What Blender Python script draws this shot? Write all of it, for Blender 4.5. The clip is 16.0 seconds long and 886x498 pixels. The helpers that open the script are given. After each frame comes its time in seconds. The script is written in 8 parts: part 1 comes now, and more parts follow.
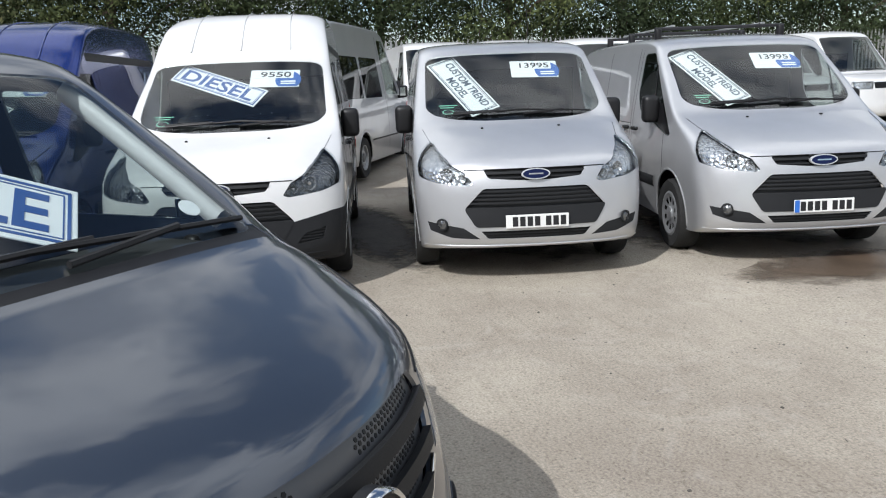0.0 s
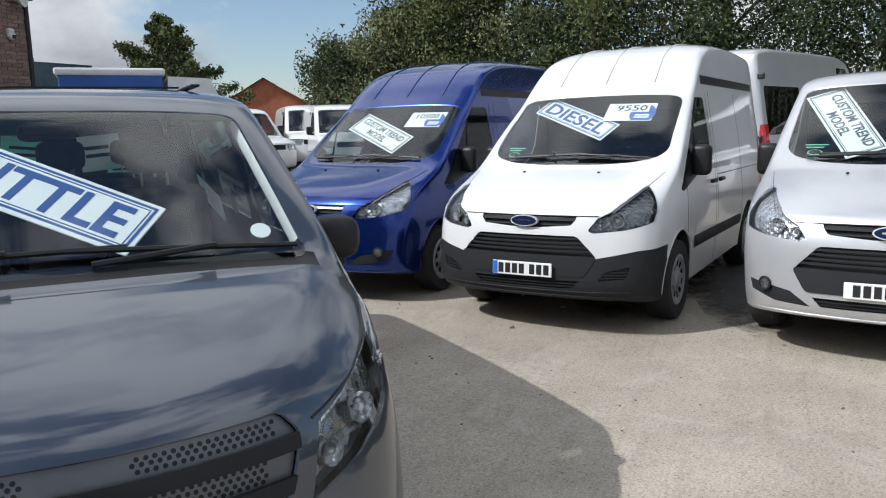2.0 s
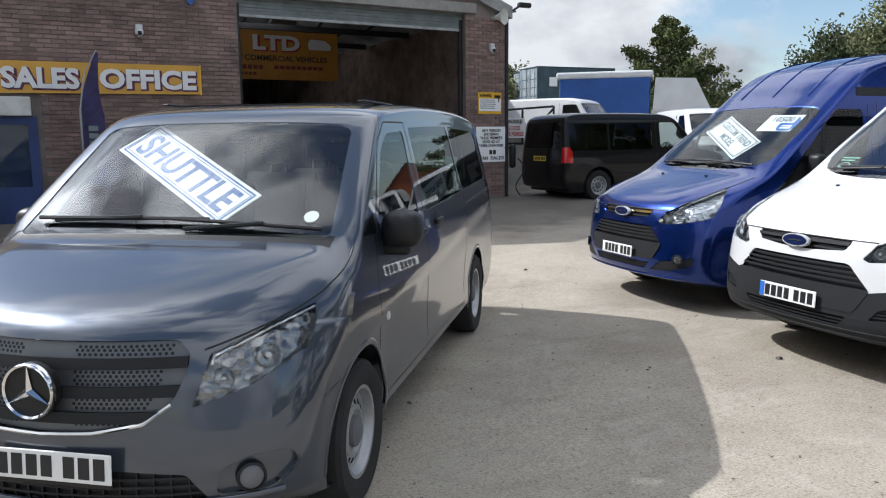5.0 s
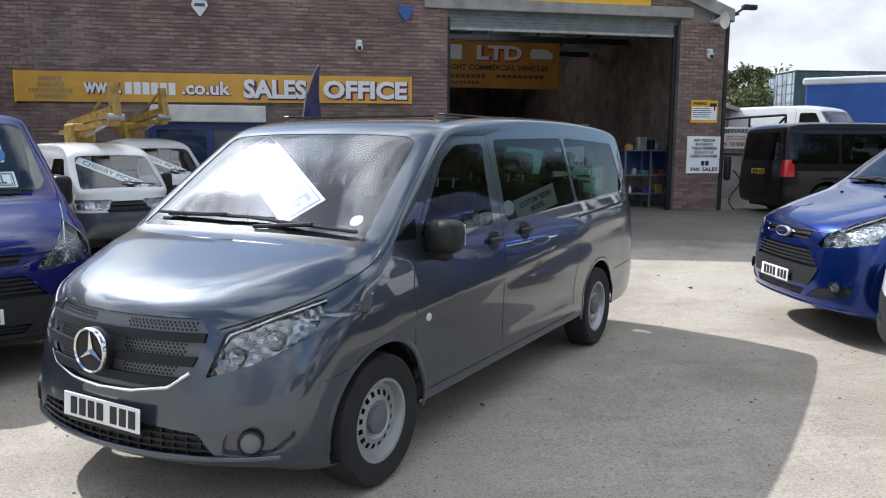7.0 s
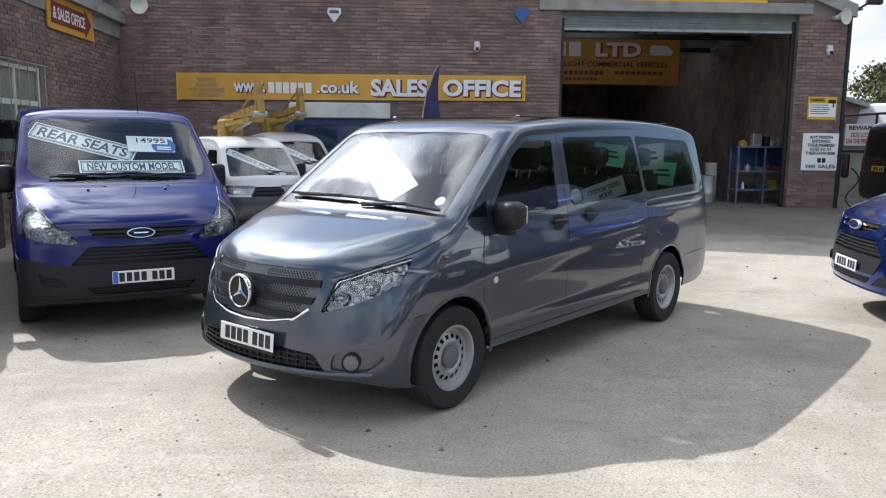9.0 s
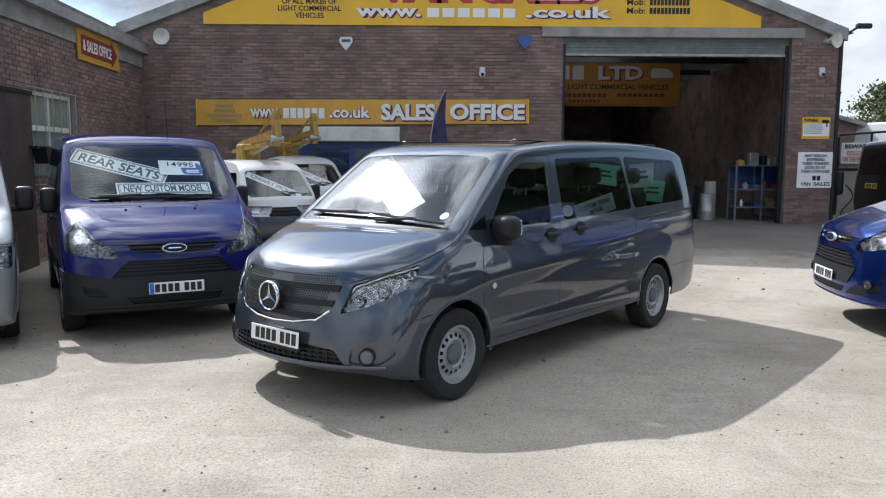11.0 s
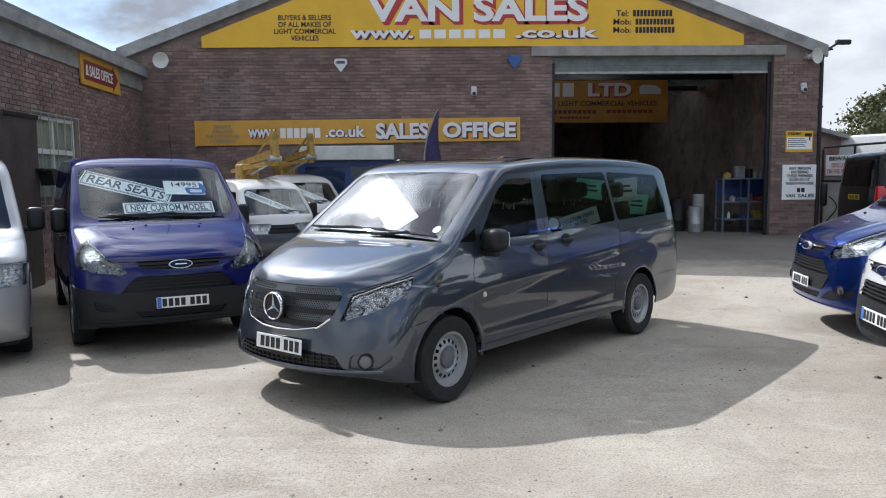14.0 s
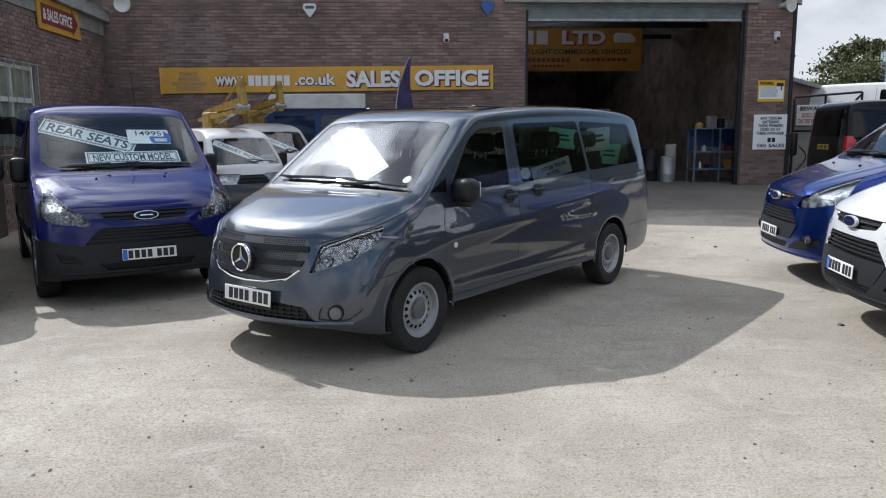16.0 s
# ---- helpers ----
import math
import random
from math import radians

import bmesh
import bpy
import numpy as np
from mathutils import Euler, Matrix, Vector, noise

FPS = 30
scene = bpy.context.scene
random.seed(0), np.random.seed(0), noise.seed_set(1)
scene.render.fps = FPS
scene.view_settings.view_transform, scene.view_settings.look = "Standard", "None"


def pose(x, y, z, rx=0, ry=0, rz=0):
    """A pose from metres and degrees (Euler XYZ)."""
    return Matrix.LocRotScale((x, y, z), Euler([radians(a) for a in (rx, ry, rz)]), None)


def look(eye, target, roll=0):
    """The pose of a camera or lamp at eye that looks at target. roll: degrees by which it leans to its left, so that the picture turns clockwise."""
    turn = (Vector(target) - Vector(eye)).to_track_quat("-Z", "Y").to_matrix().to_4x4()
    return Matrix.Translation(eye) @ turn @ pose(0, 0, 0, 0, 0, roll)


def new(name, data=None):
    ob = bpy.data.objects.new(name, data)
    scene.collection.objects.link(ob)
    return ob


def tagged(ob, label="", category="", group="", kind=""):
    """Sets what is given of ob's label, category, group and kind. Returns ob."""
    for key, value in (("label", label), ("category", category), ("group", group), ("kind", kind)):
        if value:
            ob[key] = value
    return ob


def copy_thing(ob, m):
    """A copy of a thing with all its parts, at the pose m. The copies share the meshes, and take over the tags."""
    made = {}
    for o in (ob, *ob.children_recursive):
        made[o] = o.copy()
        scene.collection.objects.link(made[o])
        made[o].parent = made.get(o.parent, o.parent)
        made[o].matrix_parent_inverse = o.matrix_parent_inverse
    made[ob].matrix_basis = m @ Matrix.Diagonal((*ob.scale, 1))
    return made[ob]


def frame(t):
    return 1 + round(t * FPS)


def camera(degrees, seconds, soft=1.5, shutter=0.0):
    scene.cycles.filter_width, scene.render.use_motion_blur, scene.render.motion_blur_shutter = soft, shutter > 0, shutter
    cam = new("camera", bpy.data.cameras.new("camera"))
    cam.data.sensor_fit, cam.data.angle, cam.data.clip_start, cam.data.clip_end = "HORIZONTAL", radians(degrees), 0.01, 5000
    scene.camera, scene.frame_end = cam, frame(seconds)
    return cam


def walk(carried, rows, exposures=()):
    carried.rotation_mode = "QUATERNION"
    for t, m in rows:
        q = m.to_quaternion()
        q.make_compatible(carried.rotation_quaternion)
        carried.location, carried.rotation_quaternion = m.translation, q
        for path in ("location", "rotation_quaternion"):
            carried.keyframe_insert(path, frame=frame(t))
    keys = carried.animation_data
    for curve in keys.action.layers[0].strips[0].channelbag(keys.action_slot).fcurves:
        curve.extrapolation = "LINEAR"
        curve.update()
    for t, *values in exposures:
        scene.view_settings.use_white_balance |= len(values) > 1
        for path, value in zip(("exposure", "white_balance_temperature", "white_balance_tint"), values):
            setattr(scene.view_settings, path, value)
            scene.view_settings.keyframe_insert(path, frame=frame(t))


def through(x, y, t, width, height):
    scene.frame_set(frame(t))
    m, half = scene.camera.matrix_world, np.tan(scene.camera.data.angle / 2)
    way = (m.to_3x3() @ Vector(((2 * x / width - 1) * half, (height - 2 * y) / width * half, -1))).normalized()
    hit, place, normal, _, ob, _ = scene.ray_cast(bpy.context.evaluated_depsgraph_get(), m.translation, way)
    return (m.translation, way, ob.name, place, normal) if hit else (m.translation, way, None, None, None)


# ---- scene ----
cam = camera(59.9, 16.0, 1.1)
PATH = [
    (0, (2.597, -11.754, 1.645), (4.492, -12.238, 1.228), -2.2),
    (0.5, (2.631, -12.148, 1.641), (4.576, -12.384, 1.243), -1.7),
    (1, (2.74, -12.595, 1.608), (4.706, -12.486, 1.257), -2.1),
    (1.5, (2.751, -12.938, 1.633), (4.644, -12.4, 1.273), -1.8),
    (2, (2.871, -13.233, 1.625), (4.701, -12.484, 1.324), -1.4),
    (2.5, (2.961, -13.589, 1.621), (4.697, -12.634, 1.346), -1.4),
    (3, (3.035, -13.943, 1.653), (4.67, -12.825, 1.371), -1.2),
    (3.5, (3.254, -14.199, 1.639), (4.846, -13.014, 1.393), -0.5),
    (4, (3.487, -14.462, 1.62), (4.931, -13.098, 1.386), -0.8),
    (4.2, (3.57, -14.593, 1.632), (4.906, -13.125, 1.387), -0.8),
    (6.3, (4.588, -15.277, 1.645), (5.272, -13.416, 1.383), 0.1),
    (6.5, (4.662, -15.317, 1.654), (5.306, -13.44, 1.408), 0.2),
    (7, (4.853, -15.508, 1.668), (5.239, -13.563, 1.403), 0.3),
    (7.5, (4.961, -15.756, 1.684), (5.143, -13.782, 1.417), 0.2),
    (8, (4.935, -16.039, 1.669), (5.084, -14.063, 1.402), -0.1),
    (8.5, (4.942, -16.283, 1.688), (5.057, -14.304, 1.422), 0.2),
    (9, (5.049, -16.557, 1.687), (5.111, -14.578, 1.404), 0.7),
    (9.2, (5.065, -16.627, 1.694), (5.107, -14.646, 1.42), 0.6),
    (11.3, (5.073, -17.279, 1.693), (5.105, -15.292, 1.464), 0.1),
    (11.5, (5.091, -17.326, 1.694), (5.111, -15.34, 1.457), -0.1),
    (12, (5.074, -17.392, 1.697), (5.098, -15.407, 1.46), -0.5),
    (12.5, (4.972, -17.501, 1.695), (5.059, -15.514, 1.482), -0.4),
    (13, (4.908, -17.54, 1.698), (5.005, -15.552, 1.497), -1.1),
    (13.5, (4.993, -17.559, 1.693), (5.063, -15.568, 1.514), -0.9),
    (14, (5.088, -17.57, 1.695), (5.135, -15.579, 1.509), -0.5),
    (14.5, (5.101, -17.555, 1.689), (5.144, -15.565, 1.497), -0.4),
    (15, (5.115, -17.554, 1.685), (5.181, -15.566, 1.473), -0.4),
    (15.5, (5.114, -17.537, 1.687), (5.247, -15.56, 1.417), -0.0),
    (16, (5.112, -17.519, 1.691), (5.226, -15.547, 1.376), -0.4),
]
walk(cam, [(t, look(eye, target, roll)) for t, eye, target, roll in PATH], [(0.0, -0.04, 6250, 10), (2.5, 0.06, 6200, 10), (4.2, 0.20, 6250, 10), (6.3, 0.49, 6050, 10), (8.6, 0.62, 6100, 10), (9.2, 0.62, 6100, 10), (11.5, 0.42, 6050, 10), (14.7, 0.37, 6050, 10), (15.5, 0.21, 6050, 10), (16.0, 0.21, 6050, 10)])

import functools
import itertools
from mathutils.bvhtree import BVHTree
from mathutils.interpolate import poly_3d_calc

# ---- world and sun ----
SUN_WAY = Vector((-0.68, 0.775, 1.0)).normalized()      # towards the sun, behind the gabled shed
world = bpy.data.worlds.new("sky")
scene.world = world
world.use_nodes = True


def node(tree, kind, **sets):
    n = tree.nodes.new(kind)
    for key, value in sets.items():
        if key in n.inputs:
            n.inputs[key].default_value = value
        else:
            setattr(n, key, value)
    return n


def build_sky():
    tree = world.node_tree
    tree.nodes.clear()
    out = node(tree, "ShaderNodeOutputWorld")
    back = node(tree, "ShaderNodeBackground", Strength=0.115)
    sky = node(tree, "ShaderNodeTexSky", sky_type="NISHITA", sun_disc=False)
    sky.sun_elevation = math.asin(SUN_WAY.z)
    sky.sun_rotation = math.atan2(SUN_WAY.x, SUN_WAY.y)
    sky.dust_density, sky.ozone_density = 0.6, 1.2
    where = node(tree, "ShaderNodeTexCoord")
    flat = node(tree, "ShaderNodeMapping")
    flat.inputs["Location"].default_value = (5.04, 2.13, 0.21)
    flat.inputs["Scale"].default_value = (1.0, 1.0, 1.9)
    tree.links.new(where.outputs["Generated"], flat.inputs["Vector"])
    big = node(tree, "ShaderNodeTexNoise", Scale=1.7, Detail=8.0, Roughness=0.56, Distortion=0.25)
    tree.links.new(flat.outputs["Vector"], big.inputs["Vector"])
    cover = node(tree, "ShaderNodeValToRGB")
    cover.color_ramp.elements[0].position, cover.color_ramp.elements[1].position = 0.44, 0.52
    tree.links.new(big.outputs["Fac"], cover.inputs["Fac"])
    tone = node(tree, "ShaderNodeTexNoise", Scale=1.9, Detail=7.0, Roughness=0.58)
    shift = node(tree, "ShaderNodeMapping")
    shift.inputs["Location"].default_value = (3.42, 8.03, 4.73)
    shift.inputs["Scale"].default_value = (1.0, 1.0, 1.7)
    tree.links.new(where.outputs["Generated"], shift.inputs["Vector"])
    tree.links.new(shift.outputs["Vector"], tone.inputs["Vector"])
    grey = node(tree, "ShaderNodeValToRGB")
    grey.color_ramp.elements[0].position, grey.color_ramp.elements[1].position = 0.41, 0.58
    grey.color_ramp.elements[0].color = (0.32, 0.345, 0.39, 1)
    grey.color_ramp.elements[1].color = (0.80, 0.81, 0.82, 1)
    tree.links.new(tone.outputs["Fac"], grey.inputs["Fac"])
    lift = node(tree, "ShaderNodeVectorMath", operation="SCALE")
    # clouds glow near the sun
    toward = node(tree, "ShaderNodeVectorMath", operation="DOT_PRODUCT")
    toward.inputs[1].default_value = SUN_WAY
    tree.links.new(where.outputs["Generated"], toward.inputs[0])
    near = node(tree, "ShaderNodeMath", operation="MAXIMUM")
    near.inputs[1].default_value = 0.0
    tree.links.new(toward.outputs["Value"], near.inputs[0])
    halo = node(tree, "ShaderNodeMath", operation="POWER")
    halo.inputs[1].default_value = 30.0
    tree.links.new(near.outputs["Value"], halo.inputs[0])
    gain = node(tree, "ShaderNodeMath", operation="MULTIPLY_ADD")
    gain.inputs[1].default_value = 66.0
    # thin bright cloud overhead, greyer flanks low down
    rise = node(tree, "ShaderNodeSeparateXYZ")
    tree.links.new(where.outputs["Generated"], rise.inputs[0])
    high = node(tree, "ShaderNodeMapRange")
    high.inputs["From Min"].default_value, high.inputs["From Max"].default_value = 0.10, 0.85
    high.inputs["To Min"].default_value, high.inputs["To Max"].default_value = 7.2, 14.6
    tree.links.new(rise.outputs["Z"], high.inputs["Value"])
    tree.links.new(high.outputs["Result"], gain.inputs[2])
    tree.links.new(halo.outputs["Value"], gain.inputs[0])
    tree.links.new(gain.outputs["Value"], lift.inputs["Scale"])
    tree.links.new(grey.outputs["Color"], lift.inputs[0])
    mix = node(tree, "ShaderNodeMixRGB")
    tree.links.new(cover.outputs["Color"], mix.inputs["Fac"])
    tree.links.new(sky.outputs["Color"], mix.inputs["Color1"])
    tree.links.new(lift.outputs["Vector"], mix.inputs["Color2"])
    tree.links.new(mix.outputs["Color"], back.inputs["Color"])
    tree.links.new(back.outputs["Background"], out.inputs["Surface"])


build_sky()
sun = new("sun", bpy.data.lights.new("sun", "SUN"))
sun.data.energy, sun.data.angle, sun.data.color = 3.85, radians(0.53), (1.0, 0.98, 0.955)
sun.matrix_world = look(SUN_WAY * 60, (0, 0, 0))


# ---- materials ----
def surface(name, base, rough=0.5, metal=0.0, coat=0.0, var=0.12, vscale=1.5, grain=0.0, gscale=90.0, bump=0.0,
            bscale=120.0, second=None, spec=0.5, island=0.0, piece=0.0, coatrough=0.03):
    """A procedural surface: base colour with broad stains, fine grain, relief, and a shift from piece to piece."""
    m = bpy.data.materials.new(name)
    m.use_nodes = True
    t = m.node_tree
    bsdf = t.nodes["Principled BSDF"]
    bsdf.inputs["Roughness"].default_value = rough
    bsdf.inputs["Metallic"].default_value = metal
    bsdf.inputs["Specular IOR Level"].default_value = spec
    bsdf.inputs["Coat Weight"].default_value = coat
    bsdf.inputs["Coat Roughness"].default_value = coatrough
    where = node(t, "ShaderNodeTexCoord")
    dark = second or tuple(c * (1 - 2.2 * var) for c in base)
    broad = node(t, "ShaderNodeTexNoise", Scale=vscale, Detail=5.0, Roughness=0.62)
    t.links.new(where.outputs["Object"], broad.inputs["Vector"])
    ramp = node(t, "ShaderNodeValToRGB")
    ramp.color_ramp.elements[0].position, ramp.color_ramp.elements[1].position = 0.34, 0.62
    ramp.color_ramp.elements[0].color, ramp.color_ramp.elements[1].color = (*dark, 1), (*base, 1)
    t.links.new(broad.outputs["Fac"], ramp.inputs["Fac"])
    colour = ramp.outputs["Color"]
    if grain:
        fine = node(t, "ShaderNodeTexNoise", Scale=gscale, Detail=3.0, Roughness=0.7)
        t.links.new(where.outputs["Object"], fine.inputs["Vector"])
        spread = node(t, "ShaderNodeMapRange")
        spread.inputs["From Min"].default_value, spread.inputs["From Max"].default_value = 0.3, 0.7
        spread.inputs["To Min"].default_value, spread.inputs["To Max"].default_value = 1 - grain, 1 + grain
        t.links.new(fine.outputs["Fac"], spread.inputs["Value"])
        times = node(t, "ShaderNodeVectorMath", operation="SCALE")
        t.links.new(colour, times.inputs[0])
        t.links.new(spread.outputs["Result"], times.inputs["Scale"])
        colour = times.outputs["Vector"]
    for amount, kind, socket in ((island, "ShaderNodeNewGeometry", "Random Per Island"), (piece, "ShaderNodeObjectInfo", "Random")):
        if amount:
            source = node(t, kind)
            spread = node(t, "ShaderNodeMapRange")
            spread.inputs["To Min"].default_value, spread.inputs["To Max"].default_value = 1 - amount, 1 + amount
            t.links.new(source.outputs[socket], spread.inputs["Value"])
            times = node(t, "ShaderNodeVectorMath", operation="SCALE")
            t.links.new(colour, times.inputs[0])
            t.links.new(spread.outputs["Result"], times.inputs["Scale"])
            colour = times.outputs["Vector"]
    t.links.new(colour, bsdf.inputs["Base Color"])
    if bump:
        relief = node(t, "ShaderNodeTexNoise", Scale=bscale, Detail=4.0, Roughness=0.6)
        t.links.new(where.outputs["Object"], relief.inputs["Vector"])
        up = node(t, "ShaderNodeBump", Strength=bump, Distance=0.01)
        t.links.new(relief.outputs["Fac"], up.inputs["Height"])
        t.links.new(up.outputs["Normal"], bsdf.inputs["Normal"])
    return m


def glazing(name, tint, rough=0.012, ior=1.75):
    m = bpy.data.materials.new(name)
    m.use_nodes = True
    t = m.node_tree
    t.nodes.clear()
    out = node(t, "ShaderNodeOutputMaterial")
    clear = node(t, "ShaderNodeBsdfTransparent")
    clear.inputs["Color"].default_value = (*tint, 1)
    gloss = node(t, "ShaderNodeBsdfGlossy", Roughness=rough)
    # gloss that grows towards grazing, alike from both sides
    slant = node(t, "ShaderNodeLayerWeight", Blend=0.5)
    steep = node(t, "ShaderNodeMath", operation="POWER")
    steep.inputs[1].default_value = 5.0
    t.links.new(slant.outputs["Facing"], steep.inputs[0])
    least = ((ior - 1) / (ior + 1)) ** 2
    edge = node(t, "ShaderNodeMath", operation="MULTIPLY_ADD")
    edge.inputs[1].default_value, edge.inputs[2].default_value = 1 - least, least
    t.links.new(steep.outputs["Value"], edge.inputs[0])
    mix = node(t, "ShaderNodeMixShader")
    t.links.new(edge.outputs["Value"], mix.inputs["Fac"])
    t.links.new(clear.outputs["BSDF"], mix.inputs[1])
    t.links.new(gloss.outputs["BSDF"], mix.inputs[2])
    t.links.new(mix.outputs["Shader"], out.inputs["Surface"])
    return m


def paint(name, base, metal=0.0, rough=0.4, coatrough=0.03, spec=0.5, coat_ior=1.5):
    m = surface(name, base, rough=rough, metal=metal, coat=1.0, var=0.03, vscale=2.0, grain=0.05 if metal else 0.015, gscale=700.0, coatrough=coatrough, spec=spec)
    m.node_tree.nodes["Principled BSDF"].inputs["Coat IOR"].default_value = coat_ior
    return m


GREY_PAINT = paint("grey metallic paint", (0.042, 0.054, 0.076), 0.55, 0.30, 0.006, 0.4, 1.68)
WHITE_PAINT = paint("white paint", (0.68, 0.68, 0.675))
SILVER_PAINT = paint("silver metallic paint", (0.56, 0.567, 0.58), 0.60, 0.38, 0.008)
# silver with the office's shade put into the colour, for one van
SHADED_SILVER = paint("silver paint darkened for shade", (0.30, 0.305, 0.315), 0.55, 0.40, 0.01)
BLUE_PAINT = paint("deep blue metallic paint", (0.004, 0.029, 0.20), 0.80, 0.25, 0.008, 0.5, 1.4)
NAVY_PAINT = paint("blue violet metallic paint", (0.007, 0.009, 0.085), 0.0, 0.60, 0.008, 0.0, 1.45)
BLACK_PAINT = paint("black paint", (0.008, 0.008, 0.009), 0.0, 0.4, 0.01, 0.08, 1.3)
SLATE_PAINT = paint("dark slate lower paint", (0.045, 0.055, 0.072), 0.0, 0.5)
PLASTIC = surface("dark grey plastic", (0.020, 0.021, 0.023), rough=0.55, spec=0.22, var=0.08, bump=0.12, bscale=900)
BLACK_PLASTIC = surface("black plastic", (0.012, 0.012, 0.013), rough=0.45, spec=0.35, var=0.06)
RUBBER = surface("tyre rubber", (0.017, 0.017, 0.017), rough=0.85, var=0.2, vscale=6, bump=0.2, bscale=300)
STEEL = surface("silver wheel paint", (0.40, 0.41, 0.42), rough=0.38, metal=0.6, var=0.1, vscale=8)
CHROME = surface("chrome", (0.80, 0.80, 0.80), rough=0.09, metal=1.0, var=0.02)
GREY_CAP = surface("grey hub plastic", (0.14, 0.145, 0.15), rough=0.6)


def facet(name, base, metal, rough, scale=34.0, strength=0.75):
    """Moulded reflector: many small facets, each tilted its own way."""
    m = surface(name, base, rough=rough, metal=metal, var=0.2, vscale=16)
    t = m.node_tree
    where = node(t, "ShaderNodeTexCoord")
    cells = node(t, "ShaderNodeTexVoronoi", Scale=scale)
    t.links.new(where.outputs["Object"], cells.inputs["Vector"])
    up = node(t, "ShaderNodeBump", Strength=strength, Distance=0.012)
    t.links.new(cells.outputs["Distance"], up.inputs["Height"])
    t.links.new(up.outputs["Normal"], t.nodes["Principled BSDF"].inputs["Normal"])
    return m


def paper(name, base, through):
    """Thin card that lets some light through."""
    m = surface(name, base, rough=0.6, var=0.04)
    t = m.node_tree
    glow = node(t, "ShaderNodeBsdfTranslucent")
    glow.inputs["Color"].default_value = (*base, 1)
    mix = node(t, "ShaderNodeMixShader")
    mix.inputs["Fac"].default_value = through
    t.links.new(t.nodes["Principled BSDF"].outputs["BSDF"], mix.inputs[1])
    t.links.new(glow.outputs["BSDF"], mix.inputs[2])
    t.links.new(mix.outputs["Shader"], t.nodes["Material Output"].inputs["Surface"])
    return m


LAMP_BACK = facet("lamp reflector", (0.66, 0.67, 0.68), 0.75, 0.14)
LAMP_DARK = facet("smoked lamp housing", (0.20, 0.205, 0.21), 0.7, 0.16)
LAMP_CLEAR = facet("grey lamp housing", (0.34, 0.335, 0.33), 0.8, 0.13, 24.0, 0.6)
MINT_PAPER = paper("mint paper", (0.50, 0.86, 0.76), 0.7)
WHITE_PAPER = paper("white paper", (0.86, 0.90, 0.88), 0.7)
LAMP_BOWL = facet("bright lamp bowl", (0.80, 0.81, 0.82), 0.85, 0.12, 60.0, 0.4)
CHALK_MINT = surface("mint green chalk pen", (0.30, 0.72, 0.52), rough=0.8, var=0.15, vscale=40)
MESH_GREY = surface("grey pierced plastic", (0.16, 0.165, 0.172), rough=0.36, metal=0.4, var=0.1)
FOG_PANEL = surface("silver grey bumper plastic", (0.16, 0.165, 0.175), rough=0.4, metal=0.3, var=0.1)
RED_LENS = surface("red lamp lens", (0.55, 0.01, 0.01), rough=0.12, coat=1.0)
GLASS = glazing("clear glass", (0.86, 0.91, 0.90), 0.008, 2.0)
DARK_GLASS = glazing("tinted glass", (0.42, 0.47, 0.455), 0.012, 1.5)
PRIVACY = glazing("privacy glass", (0.05, 0.05, 0.055), 0.012, 1.5)
LENS = glazing("lamp lens", (0.92, 0.94, 0.95), rough=0.015, ior=1.40)
PANE = glazing("window pane", (0.80, 0.84, 0.83), 0.012, 1.5)
REAR_GLASS = glazing("pale green rear glass", (0.78, 0.90, 0.86), 0.012, 1.4)
TRIM = surface("charcoal interior trim", (0.035, 0.036, 0.038), rough=0.75, var=0.2, vscale=5)
SEAT_CLOTH = surface("dark seat cloth", (0.026, 0.027, 0.030), rough=0.95, var=0.25, vscale=18, bump=0.2, bscale=500)
CARD_WHITE = surface("white card", (0.89, 0.91, 0.91), rough=0.5, var=0.03)
INK_BLUE = surface("blue ink", (0.035, 0.10, 0.33), rough=0.5, var=0.05)
INK_SLATE = surface("slate blue ink", (0.06, 0.085, 0.12), rough=0.5, var=0.05)
INK_GREY = surface("grey ink", (0.16, 0.20, 0.21), rough=0.5, var=0.05)
INK_BLACK = surface("black ink", (0.012, 0.012, 0.014), rough=0.5, var=0.05)
PALE_BLUE = surface("blue card", (0.03, 0.13, 0.45), rough=0.5, var=0.05)
PLATE_WHITE = surface("number plate white", (0.78, 0.78, 0.76), rough=0.3, var=0.04, vscale=9)
PLATE_YELLOW = surface("number plate yellow", (0.72, 0.52, 0.03), rough=0.3, var=0.04, vscale=9)
PLATE_BLUE = surface("number plate blue band", (0.03, 0.15, 0.55), rough=0.35, var=0.03)
BADGE_RIM = surface("bright badge rim", (0.72, 0.73, 0.74), rough=0.35, metal=0.5, var=0.05)
BADGE_BLUE = surface("badge blue", (0.006, 0.012, 0.055), rough=0.35, var=0.05, spec=0.2)
BRICK = surface("red brown brick", (0.275, 0.186, 0.164), rough=0.9, var=0.2, vscale=1.1, grain=0.22, gscale=60, bump=0.5, bscale=140, island=0.26)
BRICK_PIECE = surface("red brown brick face", (0.275, 0.186, 0.164), rough=0.9, var=0.2, vscale=1.1, grain=0.22, gscale=60, bump=0.5, bscale=140, piece=0.26)
BRICK_PALE = surface("pale spalled brick", (0.36, 0.25, 0.20), rough=0.9, var=0.15, vscale=4, grain=0.2, gscale=60, bump=0.5, island=0.3)
MORTAR = surface("grey mortar", (0.235, 0.20, 0.178), rough=0.95, var=0.2, vscale=1.2, grain=0.2, gscale=80, bump=0.4)
